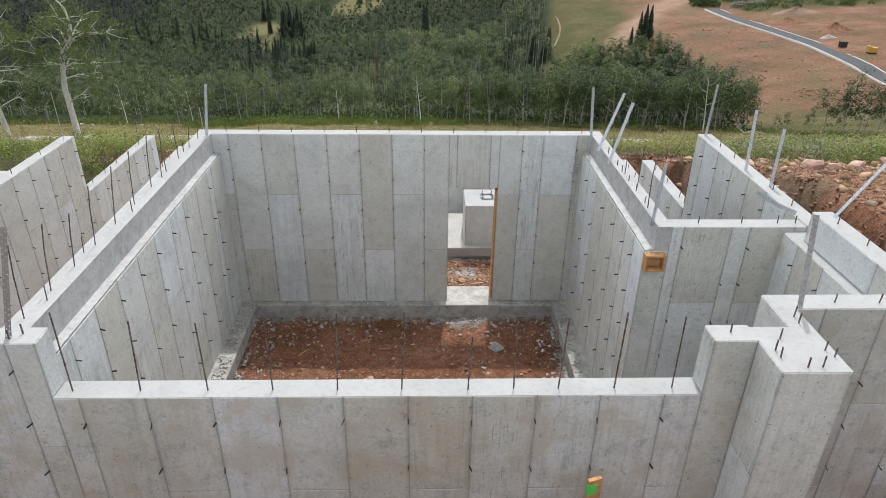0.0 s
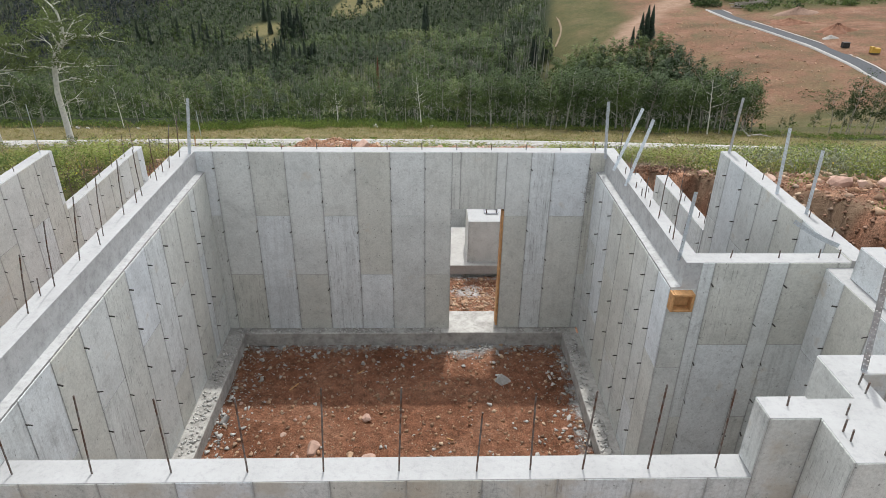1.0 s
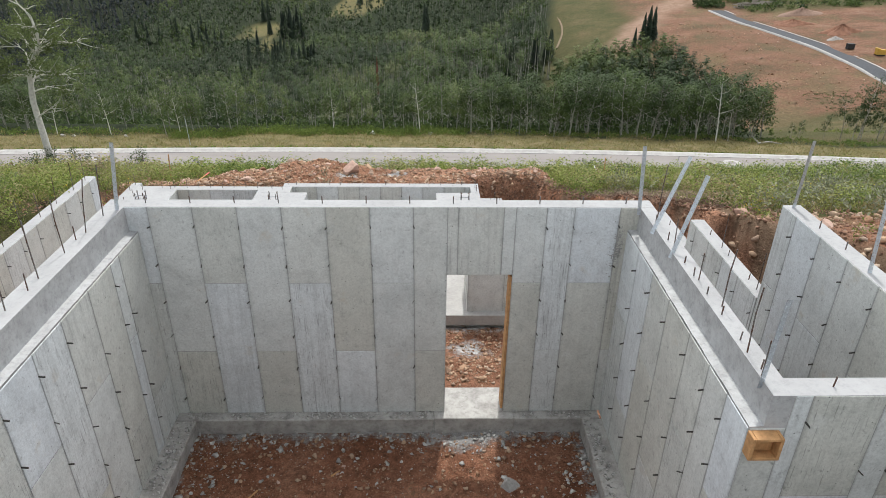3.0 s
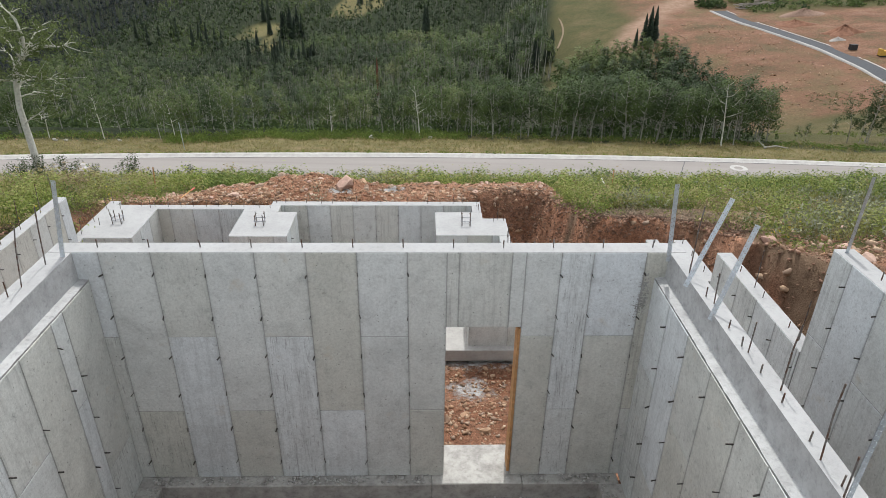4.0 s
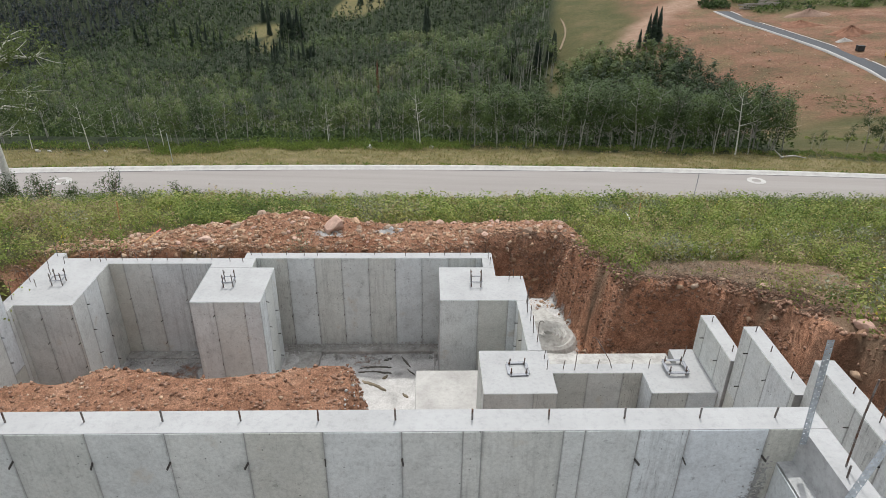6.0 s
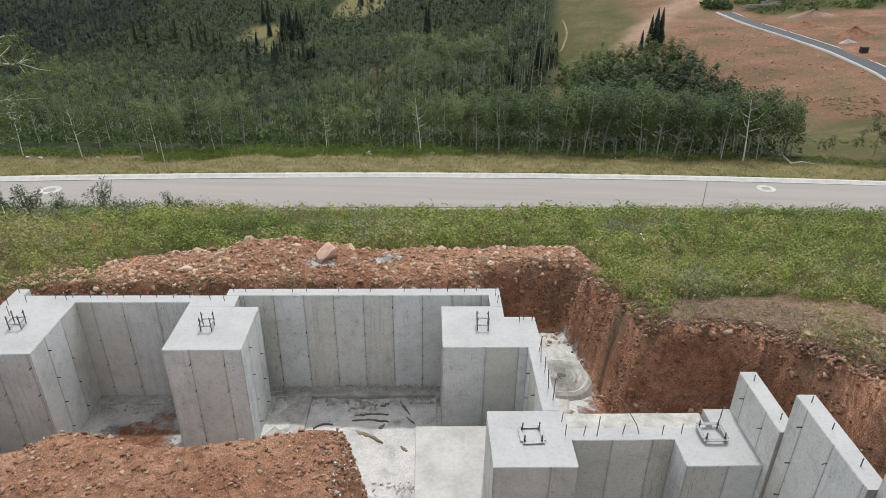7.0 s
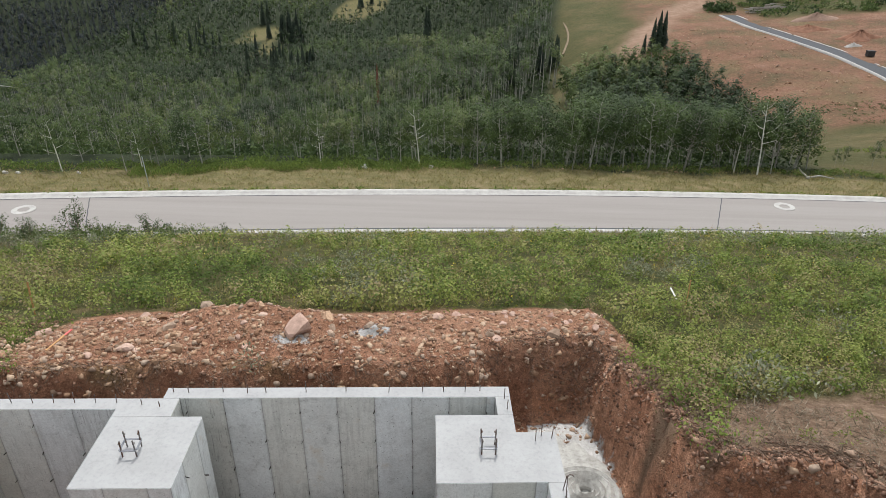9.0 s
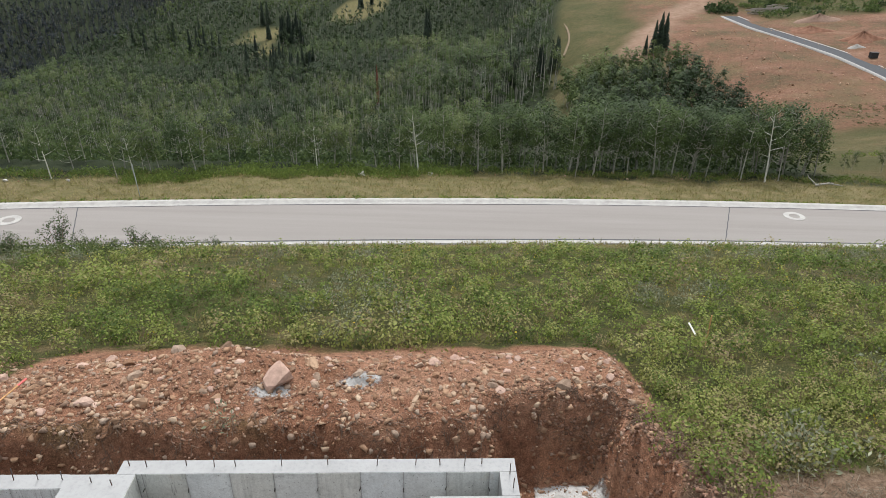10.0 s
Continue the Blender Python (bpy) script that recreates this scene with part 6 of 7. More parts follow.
p = grid_points(125, 216, 2.9, lambda x, y: wooded(x, y) & (x > 32 + 0.08 * (y - 120)))
c = with_cols(p, 0.78, 1.12, 0.30)
c[:, 2] *= np.where(p[:, 1] < 150, 0.75, 1.0)
forest_mesh("wood_middle", B, c, M_ASPEN, M_BARK, "dense dark green aspen wood at the foot of the hill")
C = [aspen(11.5, 115, 0.31, 3, 7, spread=0.12, start=0.45 + 0.05 * k, girth=1.25, nseg=2, full=1.15, loose=0.26) for k in range(6)] + [aspen(11.5, 16, 0.3, 3, 14, spread=0.2, start=0.35, girth=1.5, nseg=2)]
p = grid_points(192, 300, 3.7, lambda x, y: wooded(x, y) & ((x < 34) | (y > 222)))
p = p[prng.random(len(p)) < 0.84 + 0.35 * vnoise(p[:, 0], p[:, 1], 0.045, 33)]
c = with_cols(p, 0.72, 1.08, 0.42)
c[:, 2] *= np.where((p[:, 0] > -8) & (p[:, 1] > 225), 1.32, 1.0) * np.where(p[:, 1] < 212, 0.8, 1.0)
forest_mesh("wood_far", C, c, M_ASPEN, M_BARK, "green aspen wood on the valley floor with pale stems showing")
D = [aspen(11.5, 58, 0.44, 3, 4, spread=0.11, start=0.5 + 0.05 * k, girth=0.9, nseg=2, full=1.2, loose=0.26) for k in range(5)]
p = grid_points(300, 420, 4.4, lambda x, y: wooded(x, y) & (brow(x, y) < 25))
forest_mesh("wood_distant", D, with_cols(p, 0.75, 1.1, 0.5), M_ASPEN, M_BARK, "distant green aspen wood on the valley floor")
E = [aspen(11.5, 44, 0.62, 3, 3, spread=0.12, start=0.45, nseg=2, girth=0.7, full=1.2, loose=0.26) for _ in range(4)]
p = grid_points(420, 600, 6.0, lambda x, y: wooded(x, y) & (brow(x, y) < 25))
forest_mesh("wood_remote", E, with_cols(p, 0.75, 1.1, 0.3), M_ASPEN, M_BARK, "remote green aspen wood on the far side of the valley")
p = np.concatenate([grid_points(450, 800, 7.4, lambda x, y: brow(x, y) > 50), grid_points(800, 1000, 12.0, lambda x, y: x < 0)])
p = p[prng.random(len(p)) < 0.75 + 0.5 * vnoise(p[:, 0], p[:, 1], 0.012, 44)]
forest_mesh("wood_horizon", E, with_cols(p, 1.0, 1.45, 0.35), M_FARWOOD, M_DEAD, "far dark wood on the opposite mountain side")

p = np.concatenate([grid_points(196, 300, 5.0, wooded), grid_points(300, 600, 8.0, wooded)])
# added dark clumps stand for the shaded gaps beneath the crowns
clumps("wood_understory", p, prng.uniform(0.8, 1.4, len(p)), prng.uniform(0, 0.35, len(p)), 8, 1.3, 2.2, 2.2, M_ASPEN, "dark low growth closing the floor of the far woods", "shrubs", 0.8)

# firs
FIRS = [fir(15.0, 7, 5) for _ in range(5)]


def fir_cluster(n, x, y, rx, ry, lo=0.7, hi=1.2):
    lo, hi = lo * 1.05, hi * 1.05
    return np.column_stack([x + rx * prng.normal(size=n), y + ry * prng.normal(size=n), prng.uniform(lo, hi, n), prng.random(n)])


p = np.concatenate([grid_points(450, 800, 7.0, lambda x, y: brow(x, y) > 40), grid_points(800, 1000, 12.0, lambda x, y: x < 20)])
many = p[prng.random(len(p)) < 0.42 + 0.75 * vnoise(p[:, 0], p[:, 1], 0.014, 13)]
near_firs = np.concatenate([fir_cluster(12, -88, 466, 6, 6, 0.9, 1.5), fir_cluster(2, -106, 478, 3, 4, 0.9, 1.2), fir_cluster(2, -122, 516, 3, 4, 1.0, 1.2), fir_cluster(8, -91, 402, 4, 8, 0.9, 1.3), fir_cluster(12, -70, 360, 7, 8, 0.9, 1.3),
                            fir_cluster(5, -60, 356, 3, 4, 0.8, 1.1), fir_cluster(8, 30, 252, 3, 3, 0.7, 1.0), fir_cluster(6, 43, 248, 3, 2, 0.6, 0.8), fir_cluster(2, 0.2, 392, 1.2, 3, 1.5, 1.8), fir_cluster(4, -138, 440, 8, 6), fir_cluster(5, -150, 445, 6, 8),
                            fir_cluster(3, -96, 356, 2, 3, 0.7, 0.9), fir_cluster(3, -48, 535, 5, 5, 0.8, 1.1), fir_cluster(9, -170, 470, 12, 14), fir_cluster(3, 12, 232, 2, 3, 0.5, 0.8)])
FIRS2 = [fir(14.0, 26, 12) for _ in range(4)]
forest_mesh("fir_groups", FIRS2, near_firs, M_FIR, M_DEAD, "groups of dark firs among the aspens")
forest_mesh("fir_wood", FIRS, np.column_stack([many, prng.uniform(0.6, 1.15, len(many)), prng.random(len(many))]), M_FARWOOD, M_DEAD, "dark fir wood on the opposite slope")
for x, y, s in ((74.9, 236, 1.15), (76.9, 237, 1.35), (78.7, 237.5, 1.3), (72.0, 235, 0.7)):
    t = new("fir_tree")
    t.location, t.scale = (x, y, on_ground(x, y)), (s * 0.8, s * 0.8, s * 0.66)
    tagged(t, "dark narrow fir standing beside the dirt track", "tree", "firs beside the track")
    (tv, tf), lv = FIRS2[prng.integers(4)]
    for name, me in (("trunk", mesh_arrays("trunk", tv, tf, M_DEAD)), ("crown", mesh_arrays("crown", lv, quads(lv), M_FIR, [("tint", 'FLOAT', prng.random(len(lv)))]))):
        o = new(name, me)
        o.parent = t
t = new("dead_fir")
t.location, t.scale = (-18.6, 262, on_ground(-18.6, 262)), (0.55, 0.55, 1.1)
tagged(t, "dead fir with rust-red needles among green aspens", "tree")
(tv, tf), lv = FIRS2[1]
for name, me in (("trunk", mesh_arrays("trunk", tv, tf, M_DEAD)), ("crown", mesh_arrays("crown", lv, quads(lv), M_DEADFIR, [("tint", 'FLOAT', prng.random(len(lv)))]))):
    o = new(name, me)
    o.parent = t

# the old leaning aspens beside the road
def old_aspen(x, y, s, turn, seed):
    """A crooked trunk that forks into twisting white limbs, with thin foliage at their tips."""
    r = random.Random(seed)
    t = new("old_aspen")
    t.location, t.scale, t.rotation_euler = (x, y, on_ground(x, y)), (s, s, s), (0, 0, turn)
    tagged(t, "old crooked aspen with white limbs and thin foliage beside the road", "tree", "old aspens beside the road")
    stem = [(0.05, 0, -0.3), (0, 0, 0.9), (-0.03, 0, 2.65), (-0.16, 0.1, 4.6), (0.05, 0.1, 6.0), (0.23, 0, 6.7), (0.95, 0, 7.55)]
    limbs = [([(0.95, 0, 7.5), (0.87, 0.2, 8.3), (0.49, 0.4, 8.75), (0.06, 0.5, 9.0)], 0.10), ([(0.95, 0, 7.5), (1.33, -0.3, 8.5), (1.27, -0.4, 9.5), (0.84, -0.5, 10.1)], 0.11), ([(0.95, 0, 7.5), (1.8, 0.3, 8.05), (2.6, 0.5, 7.9), (3.05, 0.6, 8.0)], 0.09),
             ([(0.23, 0, 6.6), (0.7, -0.5, 6.6), (1.8, -0.8, 6.55), (2.5, -1.0, 6.6)], 0.055), ([(0.05, 0.1, 5.85), (0.48, 0.5, 6.1), (1.65, 1.1, 6.0), (1.76, 1.2, 5.7)], 0.055), ([(0.1, 0.1, 6.1), (-0.5, -0.4, 6.3), (-0.7, -0.6, 6.8), (-1.46, -0.9, 7.1), (-1.93, -1.0, 7.25)], 0.06),
             ([(0.3, 0, 6.8), (-0.04, 0.5, 7.4), (-0.5, 0.8, 7.65)], 0.05), ([(-0.1, 0, 3.7), (0.7, -0.4, 4.2), (1.3, -0.7, 4.5), (1.6, -0.9, 4.3)], 0.045), ([(-0.05, 0, 5.2), (0.66, 0.6, 5.4), (1.3, 0.9, 5.2), (1.8, 1.1, 5.0)], 0.05),
             ([(0.0, 0, 5.4), (-0.2, 1.0, 5.8), (-0.1, 1.8, 6.4)], 0.05), ([(0.8, 0, 7.3), (0.9, 1.0, 8.1), (1.2, 1.8, 8.8)], 0.07), ([(0.8, 0, 7.3), (1.1, -1.0, 8.0), (1.5, -1.9, 8.6)], 0.07)]
    wood = [("trunk", [tube(stem, (0.24, 0.21, 0.19, 0.165, 0.15, 0.14, 0.13), 9)])]
    cen, rad, twigs = [], [], []
    for pts, r0 in limbs:
        n = len(pts) - 1
        pieces = [tube(pts, [r0 * (1 - 0.75 * k / n) for k in range(n + 1)], 6)]
        high = pts[-1][2] > 6.5
        for k in range(1, n + 1):
            for _ in range(4 if high else 3):
                a, b = np.array(pts[k - 1]), np.array(pts[k])
                q = a + (b - a) * r.uniform(0.3, 1.0)
                L = r.uniform(0.5, 1.1)
                d = (b - a) / (np.linalg.norm(b - a) + 1e-6) * 0.6 + np.array((r.gauss(0, 0.6), r.gauss(0, 0.6), r.gauss(0.1, 0.45)))
                mid, tip = q + d * L * 0.5 + np.array((0, 0, r.uniform(-0.12, 0.12))), q + d * L
                pieces.append(tube([q, mid, tip], [r0 * 0.35, r0 * 0.22, 0.006], 4))
                if r.random() < (0.95 if high else 0.35):
                    cen += [tip, tip + np.array((r.gauss(0, 0.25), r.gauss(0, 0.25), 0.1))]
                    rad += [r.uniform(0.2, 0.42)] * 2
        wood.append(("limb", pieces[:1]))
        twigs += pieces[1:]
    for name, pieces in wood:
        v, f = join(pieces)
        o = new(name, mesh_arrays(name, v, f, M_BARK_OLD, smooth=True))
        o.parent = t
    v, f = join(twigs)
    o = tagged(new("twigs", mesh_arrays("twigs", v, f, M_BARK_OLD, smooth=True)), kind="stuff")
    o.parent = t
    lv = leaves(np.array(cen), np.array(rad) * 1.5, 9000, 0.06, 0.3, 0.7)
    o = new("crown", mesh_arrays("crown", lv, quads(lv), M_ASPEN, [("tint", 'FLOAT', np.full(len(lv), 0.75))]))
    o.parent = t


old_aspen(-22.6, 42.0, 1.0, 0.0, 3)
old_aspen(-26.6, 41.2, 0.9, 0.5, 8)


def meadow(n, y0, y1, keep=None):
    y = prng.uniform(y0, y1, n)
    x = prng.uniform(-1, 1, n) * (0.70 * y + 3)
    d = pit_distance(x, y) + fbm(x, y, 1.1, 3, 2) * 0.2
    heap = np.exp(-((y - 24.75) / 1.5) ** 2) * (x > -7.9) * (x < 4.7)
    bald = np.exp(-(((x - 6.8) / 2.8) ** 2 + ((y - 20.0) / 1.45) ** 2))
    spoil = (y < 15.5 + fbm(x, y, 0.6, 3, 3)) & (x > 6.0) & (x < 9.4 - fbm(x, y, 0.6, 2, 6))
    d = d + 0.7 * (x < -8) * (y < 20)
    ok = (d > 0.7) & (heap < 0.2) & (bald + 0.15 * fbm(x, y, 0.9, 3, 17) < 0.42) & ~spoil & (y < road_near(x) - 3.0 + 0.6 * vnoise(x, y, 0.5, 3))
    if keep is not None:
        ok &= keep(x, y)
    return np.stack([x, y], -1)[ok]


def patch(p, scale, seed):
    return fbm(p[:, 0], p[:, 1], scale, 3, seed)


def domes(name, pts, scale, tint, nleaf, leaf, rad, high, material, label, aspect=0.6, loose=0.3):
    """Rounded bushes: leaves set round a dome, most of them facing outwards."""
    n = len(pts)
    z = ground_height(pts[:, 0], pts[:, 1])
    k = np.repeat(np.arange(n), nleaf)
    m = len(k)
    d = prng.normal(size=(m, 3))
    d[:, 2] = np.abs(d[:, 2]) * 1.1 + 0.05
    d /= np.linalg.norm(d, axis=1)[:, None]
    bump = 1 + 0.35 * np.sin(5 * np.arctan2(d[:, 1], d[:, 0]) + 40 * scale[k]) * (1 - d[:, 2])
    r = (0.35 + 0.65 * prng.random(m) ** 0.5) * bump
    wide = np.stack([rad * scale[k] * prng.uniform(0.75, 1.25, n)[k], rad * scale[k] * prng.uniform(0.75, 1.25, n)[k], high * scale[k]], -1)
    c = np.stack([pts[k, 0], pts[k, 1], z[k]], -1) + d * r[:, None] * wide
    nrm = d * (1, 1, 1.2) + loose * prng.normal(size=(m, 3))
    nrm /= np.linalg.norm(nrm, axis=1)[:, None]
    u = np.cross(nrm, prng.normal(size=(m, 3)))
    u /= np.linalg.norm(u, axis=1)[:, None]
    w = np.cross(nrm, u)
    L = (leaf * prng.uniform(0.6, 1.35, m) * np.sqrt(scale[k]))[:, None]
    v = np.stack([c - u * L * 0.5, c + w * L * aspect * 0.5, c + u * L * 0.5, c - w * L * aspect * 0.5], 1).reshape(-1, 3)
    # shading painted into the tint: tops lighter, low inner leaves darker
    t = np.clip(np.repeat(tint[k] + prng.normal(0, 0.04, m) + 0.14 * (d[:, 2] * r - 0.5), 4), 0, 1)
    me = mesh_arrays(name, v, quads(v), material, [("tint", 'FLOAT', t)])
    return tagged(new(name, me), label, "shrubs", kind="stuff")


for name, n, y0, y1, nl, lf in (("shrubs_near", 1900, 15, 25.5, 120, 0.05), ("shrubs_middle", 2000, 25.5, 33, 64, 0.068), ("shrubs_far", 3600, 33, 51.5, 36, 0.095)):
    p = meadow(n, y0, y1, lambda x, y: (fbm(x, y, 0.22, 3, 60) < 0.40 + 0.3 * prng.random(len(x))) & (fbm(x, y, 0.26, 3, 64) < 0.5 + 0.3 * prng.random(len(x))))
    s = np.clip(1.0 + 0.7 * patch(p, 0.35, 50) + prng.normal(0, 0.42, len(p)) - 0.4 * sstep(41, 47, p[:, 1]), 0.4, 2.4)
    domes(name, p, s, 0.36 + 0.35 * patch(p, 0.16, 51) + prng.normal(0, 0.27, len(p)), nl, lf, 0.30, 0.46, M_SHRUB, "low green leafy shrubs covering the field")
p = area(900, 3.9, 10.5, 19.3, 24.5, lambda x, y: (pit_distance(x, y) > 0.45) & (np.exp(-(((x - 6.8) / 2.8) ** 2 + ((y - 20.0) / 1.45) ** 2)) < 0.5) & ((x > 4.7) | (y < 23)))
p = p[nrng.random(len(p)) < 0.45]
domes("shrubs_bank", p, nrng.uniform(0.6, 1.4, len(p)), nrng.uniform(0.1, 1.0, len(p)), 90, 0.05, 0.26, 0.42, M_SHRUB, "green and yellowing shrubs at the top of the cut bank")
p = meadow(2600, 15, 51, lambda x, y: fbm(x, y, 0.22, 3, 60) > 0.24 + 0.15 * prng.random(len(x)))
clumps("sagebrush", p, prng.uniform(1.0, 2.1, len(p)), prng.random(len(p)), 64, 0.07, 0.22, 0.40, M_SAGE, "grey-green sagebrush in patches on the field", "shrubs", 0.4, 0.7)
n = 150
p = np.stack([prng.uniform(-31, -11, n), prng.uniform(42.5, 46.3, n)], -1)
clumps("kerb_thicket", p, prng.uniform(1.0, 2.4, n), prng.uniform(0.4, 0.9, n), 90, 0.075, 0.4, 0.42, M_ASPEN, "dark green thicket of low shrubs beside the near kerb", "shrubs")
p = meadow(1000, 16, 51, lambda x, y: fbm(x, y, 0.3, 3, 70) > 0.15)
clumps("flowers", p, prng.uniform(0.7, 1.2, len(p)), prng.random(len(p)), 5, 0.05, 0.16, 0.42, M_FLOWER, "small yellow flowers among the shrubs", "flowers", 0.9)
p = meadow(1300, 15, 51, lambda x, y: fbm(x, y, 0.26, 3, 64) > 0.22 + 0.25 * prng.random(len(x)))
clumps("dry_shrubs", p, prng.uniform(0.9, 1.7, len(p)), prng.random(len(p)), 50, 0.08, 0.24, 0.32, M_DRYSHRUB, "grey-brown withered shrubs on the field", "shrubs", 0.22, 0.8)
p = area(2600, 3.2, 10.5, 18.2, 22.5, lambda x, y: (pit_distance(x, y) > 0.6) & (pit_distance(x, y) < 2.2))
clumps("plant_litter", p, prng.uniform(0.7, 1.3, len(p)), prng.random(len(p)), 7, 0.13, 0.16, 0.015, M_DRYSHRUB, "dry twigs and plant litter on bare topsoil", "litter", 0.09, 0.05)
p = np.concatenate([area(22, 6.8, 9.6, 10.5, 16.0), area(26, 4.2, 9.5, 18.9, 20.6, lambda x, y: pit_distance(x, y) > 0.6)])
clumps("weeds_bank", p, prng.uniform(0.6, 1.2, len(p)), prng.uniform(0.1, 0.6, len(p)), 30, 0.05, 0.13, 0.22, M_SHRUB, "small green weeds on the bare strip above the bank", "weeds", 0.4, 0.4)
p = meadow(2400, 16, 51)
clumps("grass_field", p, prng.uniform(0.6, 1.3, len(p)), prng.random(len(p)), 12, 0.22, 0.13, 0.10, M_STRAW, "tufts of dry grass among the shrubs", "grass", 0.08, 1.4)
y = prng.uniform(0, 1, 4600)
x = prng.uniform(-42, 44, 4600)
yn = road_near(x)
verge = np.where(y < 0.22, yn - 0.5 - 3.8 * y / 0.22 * prng.random(4600), yn + ROAD_W + 0.1 + 13 * (y - 0.22))
p = np.stack([x, verge], -1)
clumps("grass_verge", p, prng.uniform(0.6, 1.5, len(p)), prng.random(len(p)), 7, 0.27, 0.22, 0.08, M_STRAW, "short yellow-green dry grass on the road's verges", "grass", 0.1, 1.2)
x = np.arange(-40, 42, 0.28)
x = x[prng.random(len(x)) < 0.75]
p = np.stack([x + prng.uniform(-0.1, 0.1, len(x)), road_near(x) + ROAD_W + prng.uniform(0.0, 0.25, len(x))], -1)
clumps("weeds_kerb", p, prng.uniform(0.5, 1.4, len(p)), prng.uniform(0, 0.5, len(p)), 24, 0.14, 0.16, 0.20, M_SHRUB, "green weeds growing along the far kerb", "weeds")
x = prng.uniform(-45, 60, 900)
p = np.stack([x, wood_edge(x) - 0.2 + 2.4 * prng.random(900)], -1)
q = np.stack([prng.uniform(-23, 4, 420), np.zeros(420)], -1)
q[:, 1] = wood_edge(q[:, 0]) - 2.6 + 2.2 * prng.random(420)
clumps("verge_growth", q, prng.uniform(0.8, 1.5, 420), prng.uniform(0.05, 0.35, 420), 40, 0.16, 0.4, 0.40, M_SHRUB, "tall pale green growth between the verge and the trees", "shrubs", 0.35, 0.9)
clumps("undergrowth", p, prng.uniform(0.5, 1.5, 900) * np.where(x > 3, 0.6, 0.9), prng.uniform(0, 0.25, 900), 28, 0.18, 0.5, 0.5, M_SHRUB, "green undergrowth along the wood's edge", "shrubs")
p = grid_points(70, 100, 2.2, wooded)
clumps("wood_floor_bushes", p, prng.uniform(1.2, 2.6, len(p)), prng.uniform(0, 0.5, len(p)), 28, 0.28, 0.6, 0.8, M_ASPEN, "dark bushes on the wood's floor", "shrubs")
p = np.stack([prng.uniform(44, 75, 70), prng.uniform(78, 150, 70)], -1)
clumps("meadow_bushes", p, prng.uniform(0.4, 1.1, 70), prng.uniform(0, 0.5, 70), 50, 0.22, 0.6, 0.8, M_SHRUB, "scattered dark bushes on the valley meadow", "shrubs")


def bush(x, y, s, label):
    """A bush with several thin stems and loose leaves."""
    t = new("bush")
    t.location, t.scale = (x, y, on_ground(x, y)), (s * 0.9, s * 0.9, s * 0.75)
    tagged(t, label, "bush", "bushes beside the road")
    stems, cen, rad = [], [], []
    for k in range(9):
        a, r, h = prng.uniform(0, 6.28), prng.uniform(0.2, 0.8), prng.uniform(0.7, 1.9)
        tip = (math.cos(a) * r, math.sin(a) * r, h)
        stems.append(tube([(0.1 * math.cos(a), 0.1 * math.sin(a), -0.1), (math.cos(a) * r * 0.6, math.sin(a) * r * 0.6, h * 0.5), tip], [0.02, 0.014, 0.006], 4))
        for f in (0.55, 0.8, 1.0):
            cen.append(np.array(tip) * (f, f, f))
            rad.append(0.22)
    v, f = join(stems)
    o = new("stems", mesh_arrays("stems", v, f, M_ROOT))
    o.parent = t
    lv = leaves(np.array(cen), np.array(rad) * 1.1, 900, 0.042)
    o = new("foliage", mesh_arrays("foliage", lv, quads(lv), M_ASPEN, [("tint", 'FLOAT', np.full(len(lv), 0.2))]))
    o.parent = t


for x, y, s in ((-19.4, 46.0, 1.45), (-18.0, 46.3, 0.9), (-15.2, 46.0, 1.05), (-14.2, 46.3, 0.85), (-21.2, 45.7, 0.9), (-25.0, 46.2, 1.4), (-26.7, 46.4, 1.5), (-16.6, 46.2, 0.6), (-11.5, 47.2, 0.6), (-28.6, 45.5, 1.2), (-23.4, 46.0, 0.9), (-22.2, 41.6, 1.2), (-21.2, 42.4, 1.3), (-23.6, 42.2, 1.0), (-20.0, 43.2, 0.9), (-26.0, 41.0, 1.0)):
    bush(x, y, s, "loose green bush with thin stems beside the near kerb")

# a fallen bleached trunk on the verge
v, f = join([tube([(0, 0, 0.1), (1.2, 0.1, 0.25), (2.4, -0.1, 0.1)], [0.12, 0.09, 0.04], 6), tube([(0.2, 0, 0.1), (-0.5, 0.3, 0.7), (-0.7, 0.3, 1.0)], [0.08, 0.05, 0.02], 5), tube([(0.9, 0, 0.2), (1.2, -0.4, 0.5)], [0.05, 0.02], 5)])
log = new("fallen_trunk", mesh_arrays("fallen_trunk", v, f, M_BARK, smooth=True))
log.location = (33.2, 65.6, on_ground(33.2, 65.6))
tagged(log, "bleached fallen trunk with broken limbs on the verge", "log")


# ---- across the valley: the new road and its works ----
M_TRACK = plain("trodden_dirt", (0.17, 0.13, 0.085), 0.95, 0.2, 0.8)
HILL_ROAD = [(119.5, 325), (117.6, 297), (117.1, 279), (116.9, 254), (119.7, 239), (123.0, 226.5), (125.2, 214), (125.6, 202), (125.9, 190), (126.2, 181), (127, 160), (128, 140)]


def smooth_path(pts, per=8):
    P = np.array(pts, float)
    out = []
    for i in range(1, len(P) - 2):
        for t in np.linspace(0, 1, per, endpoint=False):
            a, b, c, d = P[i - 1], P[i], P[i + 1], P[i + 2]
            out.append(0.5 * (2 * b + (c - a) * t + (2 * a - 5 * b + 4 * c - d) * t * t + (3 * b - a - 3 * c + d) * t ** 3))
    return np.array(out)


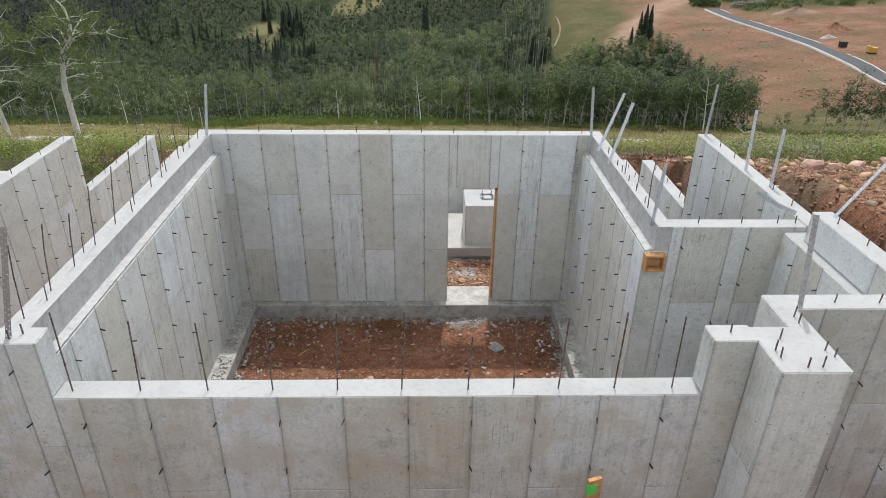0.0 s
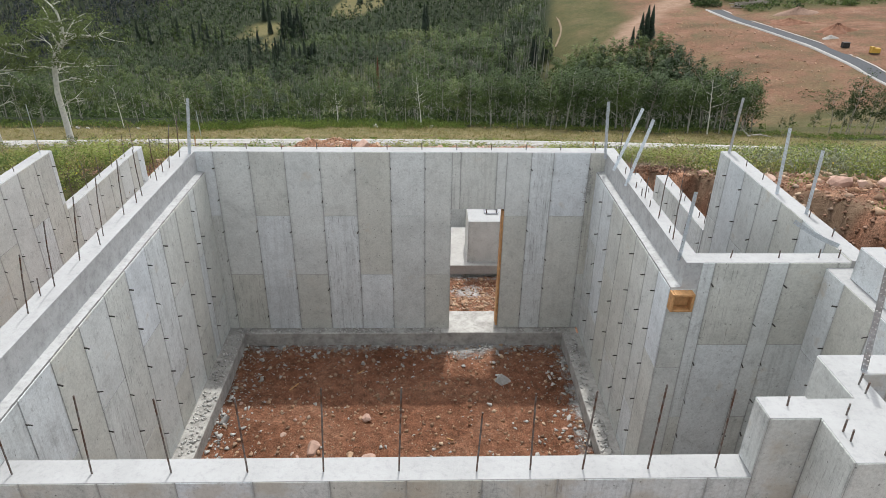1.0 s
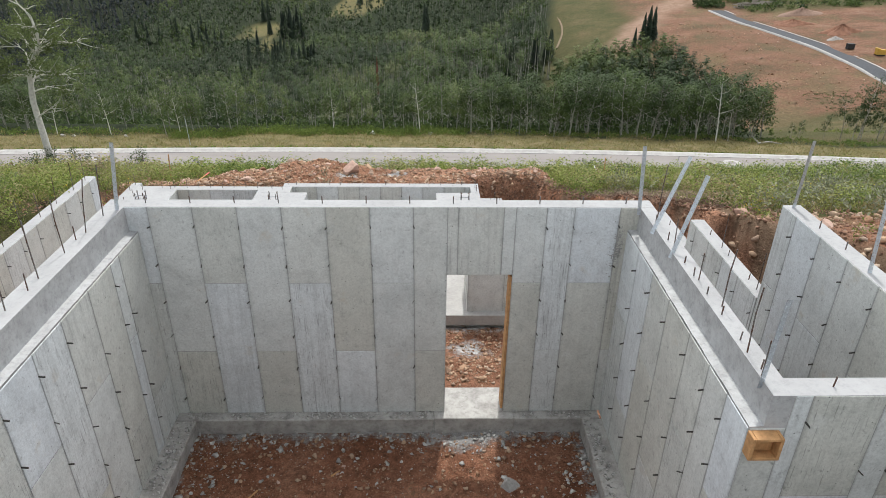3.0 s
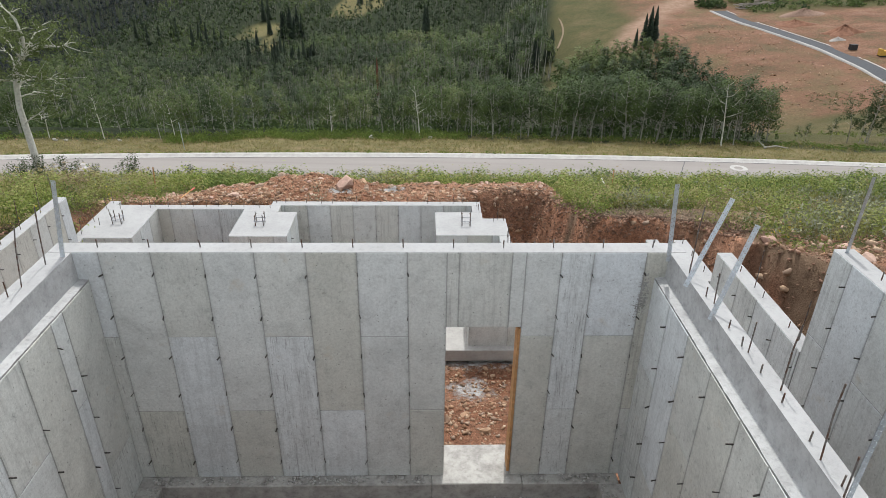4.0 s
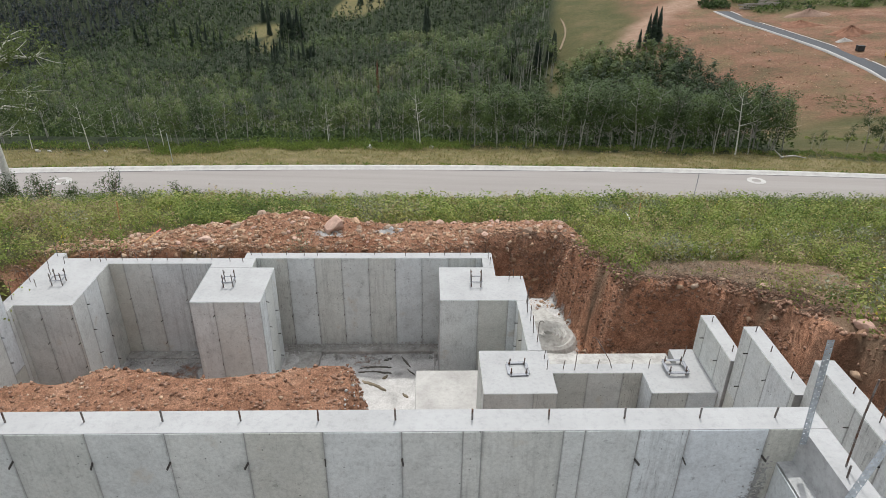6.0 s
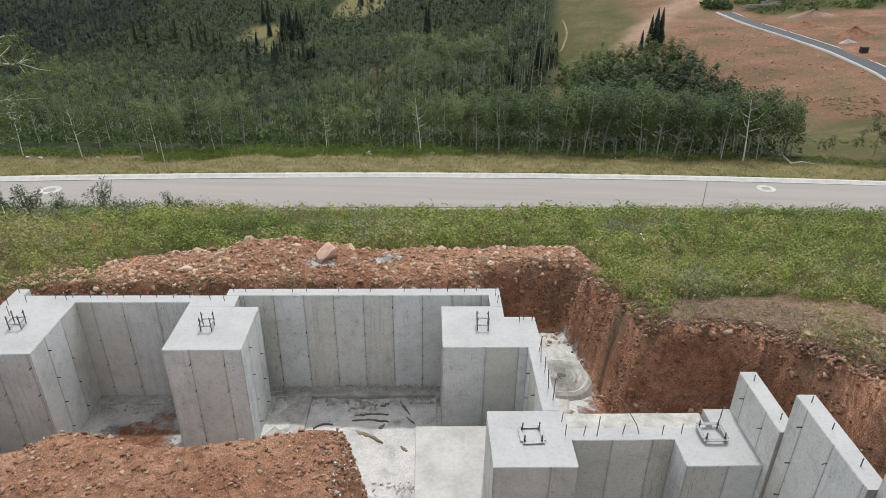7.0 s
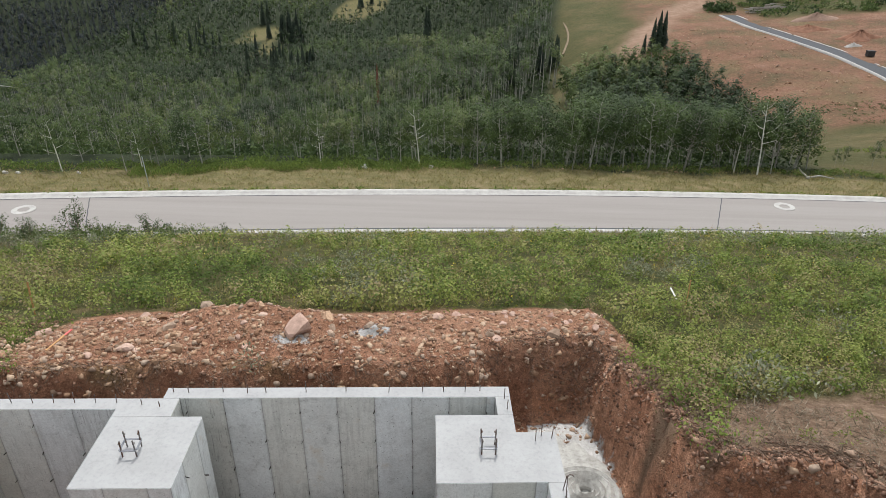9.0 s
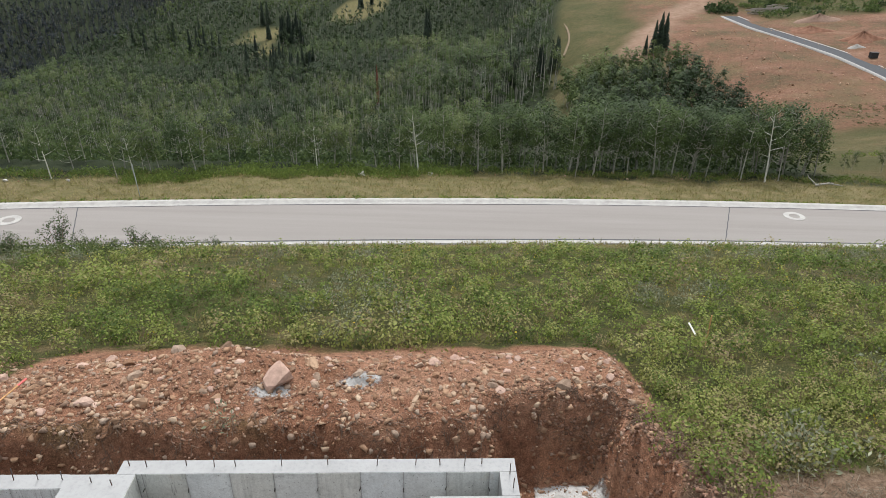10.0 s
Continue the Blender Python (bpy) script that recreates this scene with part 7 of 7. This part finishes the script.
def hill_strip(name, offs, lift, material, label, course=HILL_ROAD):
    P = smooth_path(course)
    keep = P[:, 1] < 281 if course is HILL_ROAD else P[:, 1] > 0
    P = P[keep]
    d = np.gradient(P, axis=0)
    d /= np.linalg.norm(d, axis=1)[:, None]
    nrm = np.stack([-d[:, 1], d[:, 0]], -1)
    zc = natural(P[:, 0], P[:, 1])
    zc = np.convolve(np.pad(zc, 6, mode='edge'), np.ones(13) / 13, 'valid') + 0.15
    rows = [np.column_stack([P + nrm * o, zc + l]) for o, l in zip(offs, lift)]
    n = len(P)
    V = np.concatenate(rows)
    F = np.concatenate([np.stack([np.arange(n - 1) + k * n, np.arange(1, n) + k * n, np.arange(1, n) + (k + 1) * n, np.arange(n - 1) + (k + 1) * n], -1) for k in range(len(rows) - 1)])
    tagged(new(name, mesh_arrays(name, V, F, material)), label, "road", kind="structure")


hill_strip("road_hill", (-2.9, 2.9), (0.1, 0.1), M_ROAD2, "dark new asphalt road on the far hillside")
hill_strip("kerb_hill_1", (-3.56, -3.5, -2.85), (-0.5, 0.16, 0.16), M_KERB, "pale concrete kerb of the far road")
hill_strip("kerb_hill_2", (2.85, 3.5, 3.56), (0.16, 0.16, -0.5), M_KERB, "pale concrete kerb of the far road")

hill_strip("track_path", (-0.38, 0.38), (0.05, 0.05), M_TRACK, "narrow bare dirt path across the far pasture", [(57.0, 306), (56.2, 294), (55.2, 280), (53.6, 269), (51, 260), (48.4, 252), (45, 244)])


def dirt_pile(x, y, rx, ry, h, mat, label, seed):
    bm = bmesh.new()
    n, m = 22, 7
    rows = []
    for j in range(m + 1):
        f = j / m
        row = []
        for k in range(n):
            a = 2 * math.pi * k / n
            w = 1 + 0.22 * math.sin(3 * a + seed) + 0.12 * math.sin(5 * a + 2 * seed)
            px, py = x + rx * w * f * math.cos(a), y + ry * w * f * math.sin(a)
            row.append(bm.verts.new((px, py, on_ground(px, py) - 0.3 * (j == m) + h * (1 - f) ** 1.2 * (1 + 0.25 * math.sin(7 * a + 5 * f + seed)))))
        rows.append(row)
    for a, b in zip(rows, rows[1:]):
        for k in range(n):
            bm.faces.new((a[k], b[k], b[(k + 1) % n], a[(k + 1) % n]))
    thing("soil_mound", bm, mat, label, "pile", group="piles beside the far road", smooth=True)


M_FARSOIL = plain("loose_red_soil", (0.19, 0.095, 0.06), 0.95, 0.35, 0.6)
M_FARROCK = stone("broken_pale_rock", [(0.20, 0.125, 0.09), (0.28, 0.20, 0.16)], 0.25)
M_FARGREY = plain("pale_gravel", (0.3, 0.285, 0.265), 0.95, 0.2, 2.0)
dirt_pile(139, 229, 6.5, 4, 2.6, M_FARSOIL, "red soil pile beside the far road", 1)
dirt_pile(131, 246, 8, 4, 1.6, M_FARSOIL, "low red soil pile beside the far road", 2)
dirt_pile(133.2, 221.5, 3, 1.6, 1.0, M_FARGREY, "pale gravel pile beside the far road", 3)
dirt_pile(140.5, 259, 9, 3.5, 2.0, M_FARROCK, "pile of broken pale rock behind the far road", 4)
bm = bmesh.new()
r = random.Random(3)
for k in range(34):
    x, y = 132 + r.uniform(-6, 6), 279 + r.uniform(-2, 2)
    a = r.uniform(-0.4, 0.4)
    z = on_ground(x, y) + r.uniform(0.2, 2.0)
    rod(bm, (x - 3 * math.cos(a), y - 3 * math.sin(a), z), (x + 3 * math.cos(a), y + 3 * math.sin(a), z + r.uniform(-0.6, 0.6)), 0.2, 5, 0.1)
tagged(link_mesh("log_heap", bm, M_DEAD), "heap of grey cleared logs beyond the far road", "log heap", kind="stuff")
crate = new("equipment_crate")
tagged(crate, "yellow steel equipment crate beside the far road", "crate")
cx, cy = 135.5, 200.8
cz = on_ground(cx, cy)
for b, nm in (((-2.2, 2.2, -1.2, 1.2, 0.25, 2.3), "body"), ((-2.3, -1.0, -1.3, 1.3, 2.31, 2.9), "cab"), ((-2.1, 2.1, -1.25, -0.7, -0.2, 0.24), "skid"), ((-2.1, 2.1, 0.7, 1.25, -0.2, 0.24), "skid")):
    bm = bmesh.new()
    box(bm, *b)
    bmesh.ops.bevel(bm, geom=bm.edges[:], offset=0.06, segments=1, affect='EDGES')
    part(nm, bm, M_DARK if nm == "skid" else M_YELLOW, crate)
crate.location, crate.scale = (cx, cy, cz), (0.6, 0.6, 0.7)
bin_ = new("waste_bin")
tagged(bin_, "dark waste bin beside the far road", "bin")
bin_.location = (130.9, 208.6, on_ground(130.9, 208.6))
bm = bmesh.new()
box(bm, -1.0, 1.0, -0.8, 0.8, 0.0, 1.5)
bmesh.ops.bevel(bm, geom=bm.edges[:], offset=0.08, segments=1, affect='EDGES')
part("body", bm, M_DARK, bin_)
bm = bmesh.new()
box(bm, -1.08, 1.08, -0.88, 0.88, 1.502, 1.62)
part("lid", bm, M_DARK, bin_)
p = np.stack([prng.uniform(127, 178, 170), prng.uniform(266, 304, 170)], -1)
clumps("hill_bushes", p, prng.uniform(0.8, 2.6, 170), prng.uniform(0, 0.9, 170), 40, 0.6, 0.9, 0.9, M_ASPEN, "dark green bushes on top of the far hill", "shrubs")
p = np.stack([prng.uniform(80, 125, 900), prng.uniform(160, 255, 900)], -1)
scatter("stones_hill", SMALL, p, sizes(900, 0.1, 0.55), M_STONE, "pale and red stones scattered on the far hillside", "stones", 0.3)
p = np.stack([prng.uniform(98, 125, 160), prng.uniform(158, 172, 160)], -1)
clumps("hill_weeds", p, prng.uniform(0.3, 0.8, 160), prng.uniform(0, 0.6, 160), 24, 0.25, 0.7, 0.6, M_ASPEN, "scattered low bushes at the foot of the far hillside", "shrubs")
p = np.stack([prng.uniform(112, 121, 26), prng.uniform(284, 293, 26)], -1)
clumps("hill_thicket", p, prng.uniform(2.0, 4.0, 26), prng.uniform(0, 0.4, 26), 60, 0.5, 0.8, 1.0, M_ASPEN, "dark green thicket at the far road's end", "shrubs")
